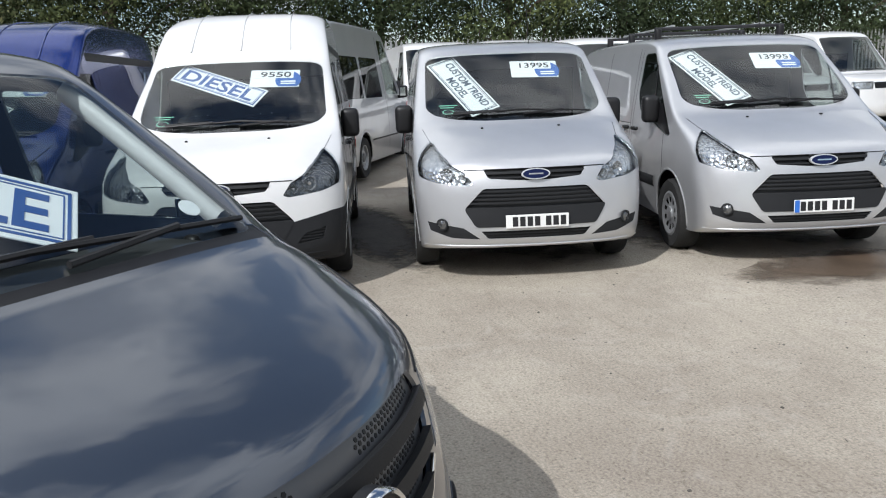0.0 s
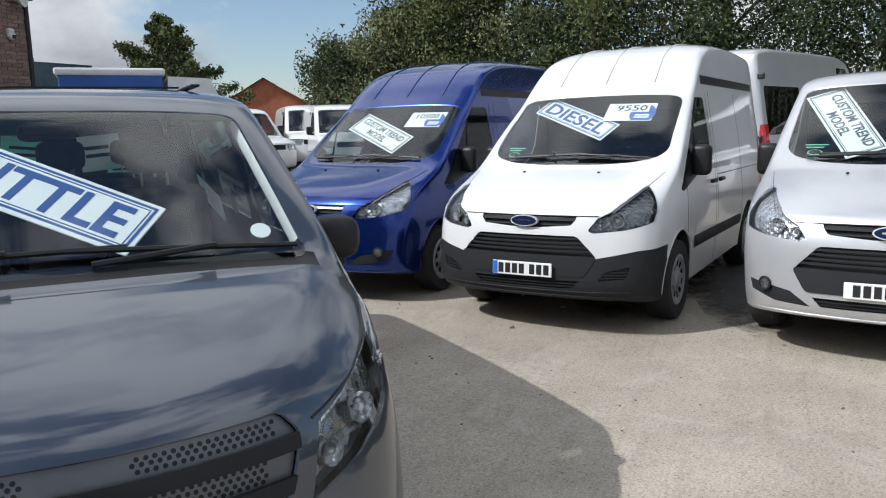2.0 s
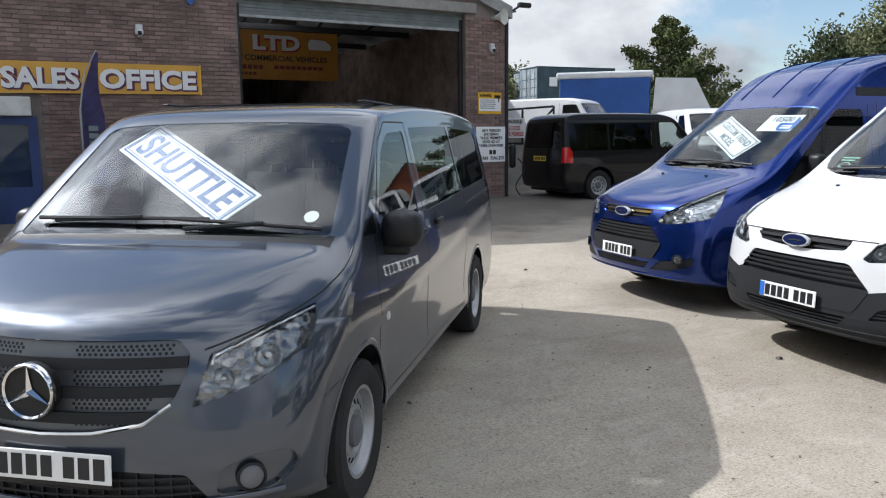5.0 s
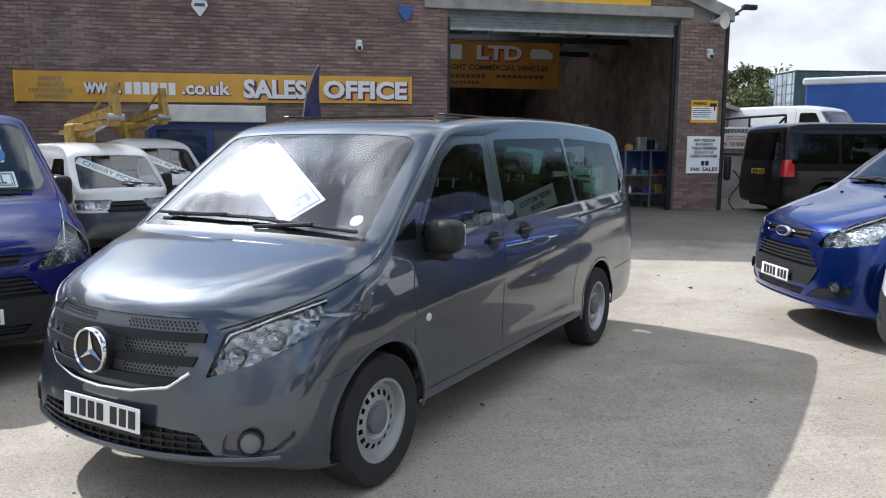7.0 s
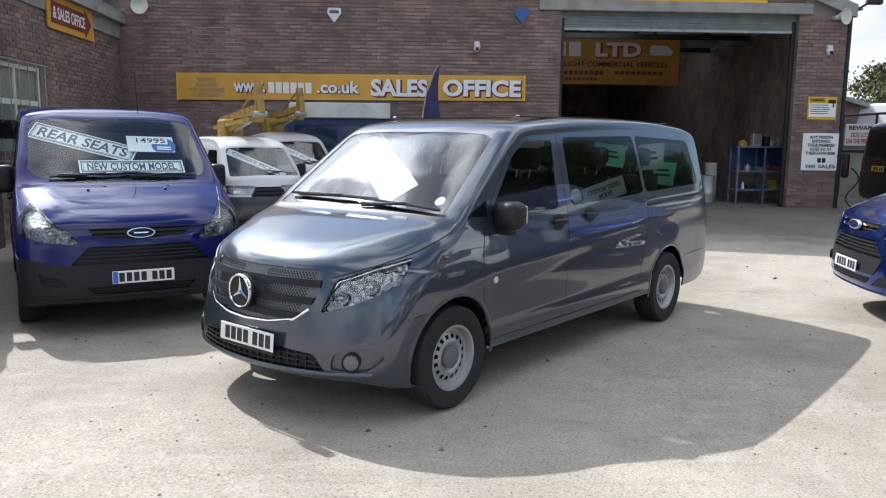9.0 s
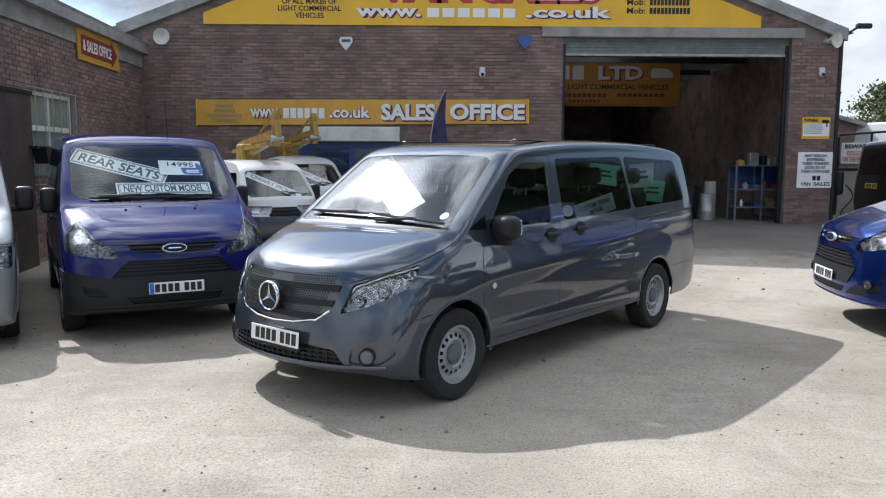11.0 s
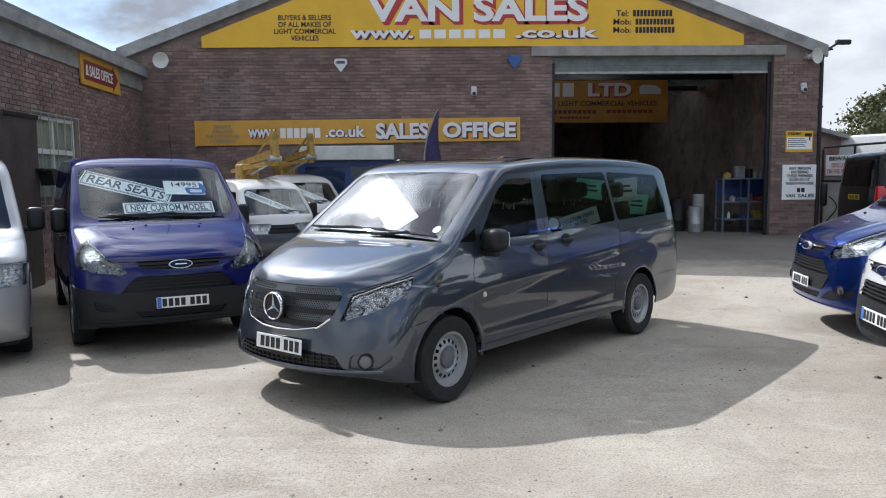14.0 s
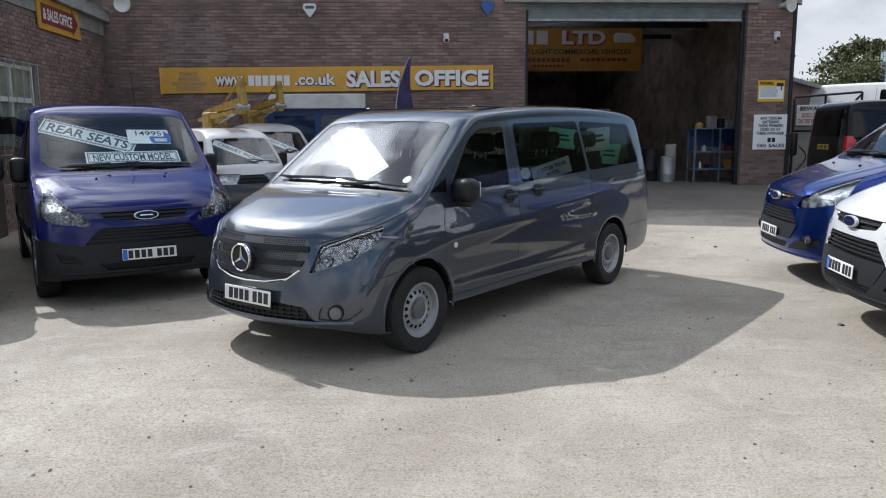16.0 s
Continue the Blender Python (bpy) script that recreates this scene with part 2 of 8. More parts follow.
SOOT_WALL = surface("dark workshop brick", (0.30, 0.225, 0.19), rough=0.95, var=0.25, vscale=2.0, grain=0.25, gscale=22, bump=0.4, bscale=40)
DARK_BRICK = surface("very dark brick", (0.085, 0.065, 0.058), rough=0.95, var=0.2, vscale=2.0, grain=0.2, gscale=30, bump=0.4, bscale=40)
CONCRETE = surface("concrete lintel", (0.33, 0.32, 0.30), rough=0.9, var=0.15, vscale=2.5, grain=0.1, bump=0.3)
SHUTTER = surface("grey green shutter", (0.20, 0.23, 0.225), rough=0.5, metal=0.3, var=0.15, vscale=3)
VERGE = surface("grey fibre cement verge", (0.36, 0.36, 0.35), rough=0.9, var=0.2, vscale=2, grain=0.1)
ROOF = surface("grey fibre cement roof", (0.30, 0.30, 0.29), rough=0.95, var=0.25, vscale=0.8, grain=0.1)
SIGN_YELLOW = surface("yellow sign panel", (0.78, 0.46, 0.02), rough=0.4, var=0.06, vscale=1.2)
SIGN_OCHRE = surface("ochre sign panel", (0.66, 0.36, 0.05), rough=0.5, var=0.08, vscale=1.2)
SIGN_OLD = surface("dulled ochre sign panel", (0.58, 0.27, 0.04), rough=0.6, var=0.1, vscale=1.6)
SIGN_RED = surface("red sign letters", (0.42, 0.03, 0.035), rough=0.4, var=0.05)
SIGN_PURPLE = surface("plum letter edge", (0.10, 0.02, 0.06), rough=0.5, var=0.05)
SIGN_WHITE = surface("white sign letters", (0.80, 0.80, 0.79), rough=0.4, var=0.03)
RED_PANEL = surface("maroon arrow panel", (0.20, 0.03, 0.025), rough=0.5, var=0.06)
FRAME_WHITE = surface("off white frame", (0.66, 0.66, 0.62), rough=0.6, var=0.1, vscale=4)
BOOM_YELLOW = surface("worn yellow boom paint", (0.46, 0.29, 0.06), rough=0.6, var=0.24, vscale=5, grain=0.08)
BLUE_DOOR = surface("blue door paint", (0.025, 0.055, 0.18), rough=0.5, var=0.12, vscale=2)
GALV = surface("galvanised steel", (0.46, 0.47, 0.46), rough=0.5, metal=0.6, var=0.15, vscale=5)
RACK_BLUE = surface("blue grey rack steel", (0.12, 0.16, 0.21), rough=0.5, var=0.12)
DARK_STEEL = surface("dark steel", (0.03, 0.03, 0.032), rough=0.5, metal=0.4, var=0.1)
FLAG = surface("purple flag cloth", (0.11, 0.10, 0.24), rough=0.85, var=0.15, vscale=4)
BOX_BLUE = surface("blue truck curtain", (0.025, 0.10, 0.36), rough=0.6, var=0.12, vscale=1.5)
BOX_WHITE = surface("white truck panel", (0.66, 0.67, 0.67), rough=0.5, var=0.06)
CONTAINER = surface("blue grey container paint", (0.055, 0.10, 0.125), rough=0.6, var=0.2, vscale=0.8, grain=0.08, gscale=20)
CONTAINER_END = surface("pale container door paint", (0.30, 0.35, 0.38), rough=0.6, var=0.25, vscale=1.5, grain=0.1, gscale=20)
TILE_ROOF = surface("dark roof tiles", (0.10, 0.085, 0.08), rough=0.9, var=0.15, grain=0.1, gscale=8)
HOUSE_BRICK = surface("orange house brick", (0.42, 0.14, 0.07), rough=0.9, var=0.12, grain=0.12, gscale=10)
BARK = surface("grey brown bark", (0.10, 0.075, 0.055), rough=0.95, var=0.2, vscale=6, bump=0.5, bscale=30)
SLAB_GREY = surface("pale grey render", (0.40, 0.39, 0.36), rough=0.9, var=0.12)


def leafy(name, light, dark):
    m = surface(name, light, rough=0.6, var=0.1, vscale=0.35, second=dark, island=0.45, grain=0.1, gscale=5)
    bsdf = m.node_tree.nodes["Principled BSDF"]
    bsdf.inputs["Roughness"].default_value = 0.75
    bsdf.inputs["Specular IOR Level"].default_value = 0.15
    return m


LEAF = leafy("green leaves", (0.105, 0.122, 0.045), (0.050, 0.066, 0.027))
LEAF_DARK = leafy("dark green leaves", (0.058, 0.078, 0.034), (0.028, 0.040, 0.020))
LEAF_PALE = leafy("grey green leaves", (0.165, 0.175, 0.085), (0.09, 0.10, 0.05))


# ---- mesh helpers ----
def mesh_of(bm, name, material, smooth=None):
    me = bpy.data.meshes.new(name)
    bm.to_mesh(me)
    bm.free()
    for m in material if isinstance(material, (list, tuple)) else (material,):
        me.materials.append(m)
    if smooth is not None:
        me.shade_smooth()
        me.set_sharp_from_angle(angle=radians(smooth))
    return me


def part(name, bm, material, parent=None, label="", smooth=None, at=None):
    """Links a bmesh as one mesh object under a thing or a part."""
    ob = new(name, mesh_of(bm, name, material, smooth))
    if parent:
        ob.parent = parent
    if at is not None:
        ob.matrix_local = at
    return tagged(ob, label)


def thing(name, label, category, m=None, group="", kind=""):
    """An Empty at the base of a thing that is made of parts."""
    ob = new(name)
    ob.empty_display_size = 0.1
    if m is not None:
        ob.matrix_world = m
    return tagged(ob, label, category, group, kind)


def box(bm, lo, hi, m=None):
    vs = [bm.verts.new((x, y, z)) for x in (lo[0], hi[0]) for y in (lo[1], hi[1]) for z in (lo[2], hi[2])]
    for q in ((0, 1, 3, 2), (4, 6, 7, 5), (0, 4, 5, 1), (2, 3, 7, 6), (0, 2, 6, 4), (1, 5, 7, 3)):
        bm.faces.new([vs[i] for i in q])
    if m is not None:
        for v in vs:
            v.co = m @ v.co
    return vs


def boxes(*pairs):
    bm = bmesh.new()
    for lo, hi in pairs:
        box(bm, lo, hi)
    return bm


def rounded(size, bevel=0.02, segments=3, at=(0, 0, 0), squash=None):
    """A bevelled block about a centre."""
    bm = bmesh.new()
    s = [v / 2 for v in size]
    box(bm, [-v for v in s], s)
    bmesh.ops.bevel(bm, geom=bm.edges[:], offset=min(bevel, min(s) * 0.95), segments=segments, profile=0.5, affect="EDGES")
    for v in bm.verts:
        if squash:
            v.co = squash(v.co)
        v.co += Vector(at)
    return bm


def join(*bms):
    first = bms[0]
    for other in bms[1:]:
        me = bpy.data.meshes.new("join")
        other.to_mesh(me)
        other.free()
        first.from_mesh(me)
        bpy.data.meshes.remove(me)
    return first


def rod(bm, a, b, r, sides=8, r2=None):
    """A capped round bar from a to b."""
    a, b = Vector(a), Vector(b)
    d = (b - a).normalized()
    e = d.orthogonal().normalized()
    f = d.cross(e)
    rings = []
    for p, rad in ((a, r), (b, r if r2 is None else r2)):
        rings.append([bm.verts.new(p + (e * math.cos(k * math.tau / sides) + f * math.sin(k * math.tau / sides)) * rad) for k in range(sides)])
    for k in range(sides):
        bm.faces.new((rings[0][k], rings[0][(k + 1) % sides], rings[1][(k + 1) % sides], rings[1][k]))
    bm.faces.new(rings[0][::-1])
    bm.faces.new(rings[1])


def tube(pts, r, sides=8):
    """One bent round bar through given points."""
    bm = bmesh.new()
    pts = [Vector(p) for p in pts]
    rings = []
    for i, p in enumerate(pts):
        d = (pts[min(i + 1, len(pts) - 1)] - pts[max(i - 1, 0)]).normalized()
        side = d.cross(Vector((0, 0, 1)))
        e = (side if side.length > 0.05 else d.orthogonal()).normalized()
        f = d.cross(e)
        rings.append([bm.verts.new(p + (e * math.cos(k * math.tau / sides) + f * math.sin(k * math.tau / sides)) * r) for k in range(sides)])
    for a, b in zip(rings, rings[1:]):
        for k in range(sides):
            bm.faces.new((a[k], a[(k + 1) % sides], b[(k + 1) % sides], b[k]))
    bm.faces.new(rings[0][::-1])
    bm.faces.new(rings[-1])
    bmesh.ops.recalc_face_normals(bm, faces=bm.faces[:])
    return bm


def rods(*rows, sides=8):
    bm = bmesh.new()
    for a, b, r in rows:
        rod(bm, a, b, r, sides)
    return bm


def lathe(profile, sides=48):
    """Turns (radius, y) points about the y axis."""
    bm = bmesh.new()
    rings = [[bm.verts.new((r * math.cos(k * math.tau / sides), y, r * math.sin(k * math.tau / sides))) for k in range(sides)] for r, y in profile]
    for a, b in zip(rings, rings[1:]):
        for k in range(sides):
            bm.faces.new((a[k], a[(k + 1) % sides], b[(k + 1) % sides], b[k]))
    return bm


def slab(outline, thick, m=None):
    """A flat outline in x, z, given thickness along +y, then moved by m."""
    bm = bmesh.new()
    front = [bm.verts.new((x, 0, z)) for x, z in outline]
    rear = [bm.verts.new((x, thick, z)) for x, z in outline]
    bm.faces.new(front)
    bm.faces.new(rear[::-1])
    n = len(front)
    for k in range(n):
        bm.faces.new((front[k], rear[k], rear[(k + 1) % n], front[(k + 1) % n]))
    bmesh.ops.recalc_face_normals(bm, faces=bm.faces[:])
    if m is not None:
        bmesh.ops.transform(bm, matrix=m, verts=bm.verts[:])
    return bm


def ring_of(pts, r=0.03, k=4):
    """A convex outline with rounded corners."""
    out = []
    n = len(pts)
    for i in range(n):
        p, a, b = Vector(pts[i]), Vector(pts[i - 1]), Vector(pts[(i + 1) % n])
        ra = min(r, (a - p).length * 0.45, (b - p).length * 0.45)
        p0, p1 = p + (a - p).normalized() * ra, p + (b - p).normalized() * ra
        for j in range(k + 1):
            s = j / k
            q = p0 * (1 - s) ** 2 + p * 2 * s * (1 - s) + p1 * s * s
            out.append((q.x, q.y))
    return out


def lettering(text, width, height, deep=0.004, bold=0.012, spacing=1.0):
    """Words as a mesh that fills width x height, in x and z, face towards -y, from its lower left corner."""
    cu = bpy.data.curves.new("letters", "FONT")
    cu.body, cu.size, cu.extrude, cu.offset, cu.resolution_u = text, 1.0, 0.01, bold, 3
    cu.space_character, cu.align_x, cu.space_line = spacing, "CENTER", 0.95
    ob = new("letters", cu)
    me = bpy.data.meshes.new_from_object(ob.evaluated_get(bpy.context.evaluated_depsgraph_get()))
    bpy.data.objects.remove(ob)
    bpy.data.curves.remove(cu)
    bm = bmesh.new()
    bm.from_mesh(me)
    bpy.data.meshes.remove(me)
    xs, ys = [v.co.x for v in bm.verts], [v.co.y for v in bm.verts]
    x0, y0, w, h = min(xs), min(ys), max(xs) - min(xs), max(ys) - min(ys)
    for v in bm.verts:
        x, y, z = v.co
        v.co = ((x - x0) / w * width, -z / 0.01 * deep / 2 - deep / 2, (y - y0) / h * height)
    return bm


# ---- vans ----
def smooth_rows(rows, step=0.05):
    """Keys (u, z, back, down, n) along the centre line, glided through by a spline."""
    pts = np.array(rows, float)
    out = []
    for i in range(len(pts) - 1):
        a, b, c, d = pts[max(i - 1, 0)], pts[i], pts[i + 1], pts[min(i + 2, len(pts) - 1)]
        length = np.hypot(*(c - b)[:2])
        la, ld = max(np.hypot(*(b - a)[:2]), 1e-6), max(np.hypot(*(d - c)[:2]), 1e-6)
        m0 = (c - a) * length / (la + length) if i else (c - b)
        m1 = (d - b) * length / (ld + length) if i < len(pts) - 2 else (c - b)
        n = max(2, int(round(length / step)))
        for k in range(n):
            s = k / n
            out.append((2 * s**3 - 3 * s**2 + 1) * b + (s**3 - 2 * s**2 + s) * m0 + (3 * s**2 - 2 * s**3) * c + (s**3 - s**2) * m1)
    out.append(pts[-1])
    return np.array(out)


class Shell:
    """A van's skin: a centre line swept across the width, and two sides that meet it. u runs back from the nose."""

    def __init__(self, rows, half, corners, nose_taper=0.10, nose_len=0.9, tail_taper=0.04, across=18, relief=None, crease=None):
        self.relief, self.crease = relief, crease
        self.rows, self.zs, self.ws = smooth_rows(rows), [h[0] for h in half], [h[1] for h in half]
        self.length = float(self.rows[:, 0].max())
        self.nose, self.nose_len, self.tail = nose_taper, nose_len, tail_taper
        self.across = across
        # rows where the front meets the bonnet, and the roof meets the tail
        self.first = int(np.argmin(np.hypot(self.rows[:, 0] - corners[0][0], self.rows[:, 1] - corners[0][1])))
        self.last = int(np.argmin(np.hypot(self.rows[:, 0] - corners[1][0], self.rows[:, 1] - corners[1][1])))
        self.bm = self.build()
        # the clean skin, by which pieces cut from it are shaded
        self.bm.normal_update()
        self.clean = [[(v.co.copy(), v.normal.copy()) for v in f.verts] for f in self.bm.faces]
        self.tree = BVHTree.FromBMesh(self.bm)

    def shade(self, ob):
        """Gives a piece of the skin the clean skin's normals."""
        normals = []
        for v in ob.data.vertices:
            place, flat, k, far = self.tree.find_nearest(v.co)
            corners = self.clean[k]
            shares = poly_3d_calc([c for c, n in corners], place)
            normal = sum((n * s for (c, n), s in zip(corners, shares)), Vector((0, 0, 0)))
            normals.append(normal.normalized() if normal.length > 0.1 else flat)
        ob.data.normals_split_custom_set_from_vertices(normals)
        return ob

    def front_at(self, y, z):
        """The place and the outward normal of the nose at an offset and a height."""
        place, normal, k, far = self.tree.ray_cast(Vector((0.6, y, z)), Vector((-1, 0, 0)))
        return place, normal * (1 if normal.x > 0 else -1)

    def laid(self, keys, out, n=24):
        """Points on the skin along a curve through rough keys (u, y, z)."""
        keys = np.array(keys)
        s = np.linspace(0, 1, len(keys))
        at = np.linspace(0, 1, n)
        fit = [np.polyfit(s, keys[:, k], min(3, len(keys) - 1)) for k in range(3)]
        pts = []
        for a in at:
            u, y, z = (float(np.polyval(c, a)) for c in fit)
            place, normal, k, far = self.tree.find_nearest(Vector((-u, y, z)))
            pts.append(place + normal * (out if normal.z > -0.5 else -out))
        return pts

    def half(self, u, z):
        zs, ws = self.zs, self.ws
        w = sum(np.interp(z + o, zs, ws) for o in (-0.08, -0.04, 0.0, 0.04, 0.08)) / 5
        if u < self.nose_len:
            w -= self.nose * (1 - u / self.nose_len) ** 2
        if u > self.length - 0.5:
            w -= self.tail * ((u - self.length + 0.5) / 0.5) ** 2
        if self.relief:
            w += self.relief(u, z)
        return float(w)

    def across_row(self, row, v):
        u, z, back, down, n = row
        f = 1 - max(0.0, 1 - abs(v) ** n) ** (1 / n)
        f = 0.93 * f + 0.07 * v * v
        if self.crease:
            start, drop = self.crease(u)
            s = max(0.0, abs(v) - start + 0.05)
            z -= drop * (s * s / 0.2 if s < 0.1 else s - 0.05) / max(0.05, 1 - start)
        return u + back * f, z - down * f

    def at(self, i, v):
        row = self.rows[i]
        eu, ez = self.across_row(row, 1.0)
        w = self.half(eu, ez)
        u, z = self.across_row(row, v)
        return Vector((-u, w * v, z))

    def build(self):
        bm = bmesh.new()
        n = self.across
        grid = []
        for i, row in enumerate(self.rows):
            vs = []
            for k in range(-n, n + 1):
                angle = abs(k) / n * math.pi / 2
                v = math.copysign(math.sin(angle) ** (2 / max(row[4] * 0.75, 2.0)), k) if k else 0.0
                vs.append(bm.verts.new(self.at(i, v)))
            grid.append(vs)
        for a, b in zip(grid, grid[1:]):
            for k in range(2 * n):
                bm.faces.new((a[k], a[k + 1], b[k + 1], b[k]))
        for side in (0, 2 * n):
            self.side(bm, [g[side] for g in grid], side == 0)
        bmesh.ops.remove_doubles(bm, verts=bm.verts[:], dist=0.0005)
        bmesh.ops.recalc_face_normals(bm, faces=bm.faces[:])
        return bm

    def side(self, bm, edge, right):
        sign = -1 if right else 1
        front = [(-v.co.x, v.co.z) for v in edge[: self.first + 1]]
        top = [(-v.co.x, v.co.z) for v in edge[self.first : self.last + 1]]
        rear = [(-v.co.x, v.co.z) for v in edge[self.last :]][::-1]
        nr = 40

        def resample(curve, count):
            c = np.array(curve)
            d = np.r_[0, np.cumsum(np.hypot(*np.diff(c, axis=0).T))]
            s = np.linspace(0, d[-1], count)
            return np.c_[np.interp(s, d, c[:, 0]), np.interp(s, d, c[:, 1])]

        f, r = resample(front, nr), resample(rear, nr)
        t = np.array(top)
        d = np.r_[0, np.cumsum(np.hypot(*np.diff(t, axis=0).T))]
        ss = d / d[-1]
        grid = []
        for j, s in enumerate(ss):
            col = []
            base = f[0] * (1 - s) + r[0] * s
            for i in range(nr):
                q = i / (nr - 1)
                p = (1 - s) * f[i] + s * r[i] + (1 - q) * base + q * t[j]
                p = p - ((1 - s) * (1 - q) * f[0] + s * (1 - q) * r[0] + (1 - s) * q * f[-1] + s * q * r[-1])
                col.append(bm.verts.new((-p[0], sign * self.half(*p), p[1])))
            grid.append(col)
        for a, b in zip(grid, grid[1:]):
            for i in range(nr - 1):
                bm.faces.new((a[i], b[i], b[i + 1], a[i + 1]))
        # sew the front and tail edges to the side
        for curve, col in ((edge[: self.first + 1], grid[0]), (edge[self.last :][::-1], grid[-1])):
            pts = [v.co.copy() for v in curve]
            zs = [p.z for p in pts]
            order = np.argsort(zs)
            for v in col:
                z = v.co.z
                v.co.x = np.interp(z, np.array(zs)[order], np.array([p.x for p in pts])[order])
                v.co.y = np.interp(z, np.array(zs)[order], np.array([p.y for p in pts])[order])

    def on_side(self, u, z, sign, out=0.0):
        return Vector((-u, sign * (self.half(u, z) + out), z))


U_AXIS, Y_AXIS, Z_AXIS = Vector((-1, 0, 0)), Vector((0, 1, 0)), Vector((0, 0, 1))


def cut(bm, outline, a1, a2, allowed, keep=False):
    """Cuts a convex outline, in the coordinates along a1 and a2, out of a skin, and returns that piece."""
    pts = [Vector(p) for p in outline]
    area = sum(p.x * q.y - q.x * p.y for p, q in zip(pts, pts[1:] + pts[:1]))
    if area < 0:
        pts.reverse()
    lo = Vector((min(p.x for p in pts), min(p.y for p in pts))) - Vector((0.12, 0.12))
    hi = Vector((max(p.x for p in pts), max(p.y for p in pts))) + Vector((0.12, 0.12))
    third = a1.cross(a2)

    def near(f):
        c = f.calc_center_median()
        x, y = c.dot(a1), c.dot(a2)
        return lo.x < x < hi.x and lo.y < y < hi.y and allowed(c, f.normal)

    bm.normal_update()
    faces = [f for f in bm.faces if near(f)]
    for p, q in zip(pts, pts[1:] + pts[:1]):
        if (q - p).length < 1e-5:
            continue
        d = q - p
        no = (a1 * d.y - a2 * d.x)
        # solve for a point of the plane in the a1, a2 coordinates
        g11, g12, g22 = a1.dot(a1), a1.dot(a2), a2.dot(a2)
        det = g11 * g22 - g12 * g12
        c1, c2 = (p.x * g22 - p.y * g12) / det, (p.y * g11 - p.x * g12) / det
        co = a1 * c1 + a2 * c2
        geom = list({v for f in faces for v in f.verts}) + list({e for f in faces for e in f.edges}) + faces
        res = bmesh.ops.bisect_plane(bm, geom=geom, plane_co=co, plane_no=no, dist=1e-5)
        faces = [g for g in res["geom"] if isinstance(g, bmesh.types.BMFace) and g.is_valid]
        faces = list(dict.fromkeys(faces))
    inside = []
    for f in faces:
        c = f.calc_center_median()
        c = Vector((c.dot(a1), c.dot(a2)))
        if all((q - p).x * (c - p).y - (q - p).y * (c - p).x >= -1e-7 for p, q in zip(pts, pts[1:] + pts[:1])):
            inside.append(f)
    return take(bm, inside, keep)


def take(bm, faces, keep=False):
    """Lifts faces out of a mesh into one of their own."""
    bm.normal_update()
    out, made = bmesh.new(), {}
    for f in faces:
        for v in f.verts:
            if v not in made:
                made[v] = out.verts.new(v.co)
        out.faces.new([made[v] for v in f.verts])
    if not keep:
        bmesh.ops.delete(bm, geom=faces, context="FACES")
    out.normal_update()
    return out


def push(bm, d):
    bm.normal_update()
    moves = [(v, v.normal.copy()) for v in bm.verts]
    for v, n in moves:
        v.co += n * d
    return bm


def copied(bm):
    return bm.copy()


def rim(bm, d):
    """Gives a piece of skin an edge that reaches back by d along its normals."""
    bm.normal_update()
    bounds = [e for e in bm.edges if e.is_boundary]
    normals = {v: v.normal.copy() for e in bounds for v in e.verts}
    made = {v: bm.verts.new(v.co - n * d) for v, n in normals.items()}
    for e in bounds:
        a, b = e.link_loops[0].vert, e.link_loops[0].link_loop_next.vert
        bm.faces.new((b, a, made[a], made[b]))
    return bm


def window(shell, bm, outline, a1, a2, allowed, parent, name, glass, seal=0.018, label=""):
    """An opening in the skin with a black seal and a pane set a little back."""
    piece = cut(bm, outline, a1, a2, allowed)
    if not piece.faces:
        piece.free()
        return
    res = bmesh.ops.inset_region(piece, faces=piece.faces[:], thickness=seal, use_even_offset=False)
    edge = take(piece, [f for f in res["faces"] if f.is_valid])
    g = shell.shade(part(name, push(piece, -0.004), glass, parent, label, smooth=40))
    part("window_seal", rim(push(edge, 0.0015), 0.02), BLACK_PLASTIC, g, smooth=40)
    return g


def strip_on(shell, pts, width, out, sign):
    """A thin band that follows the side of the skin."""
    bm = bmesh.new()
    dense = []
    for (u0, z0), (u1, z1) in zip(pts, pts[1:]):
        n = max(2, int(math.hypot(u1 - u0, z1 - z0) / 0.06))
        dense += [(u0 + (u1 - u0) * k / n, z0 + (z1 - z0) * k / n) for k in range(n)]
    dense.append(pts[-1])
    rows = []
    for i, (u, z) in enumerate(dense):
        a, b = dense[max(i - 1, 0)], dense[min(i + 1, len(dense) - 1)]
        d = Vector((b[0] - a[0], b[1] - a[1])).normalized()
        n = Vector((-d.y, d.x)) * width / 2
        rows.append([bm.verts.new(shell.on_side(u + k * n.x, z + k * n.y, sign, out * (1 if abs(k) < 1 else 0.2))) for k in (-1, -0.6, 0.6, 1)])
    for a, b in zip(rows, rows[1:]):
        for k in range(3):
            bm.faces.new((a[k], a[k + 1], b[k + 1], b[k]))
    bmesh.ops.recalc_face_normals(bm, faces=bm.faces[:])
    return bm


def arch_liner(parent, m, radius):
    """The dark tunnel round the upper part of a wheel."""
    bm = lathe([(radius, -0.24), (radius, 0.02)], 32)
    bmesh.ops.delete(bm, geom=[f for f in bm.faces if f.calc_center_median().z < -0.10], context="FACES")
    bm.transform(m)
    part("arch_liner", bm, BLACK_PLASTIC, parent)


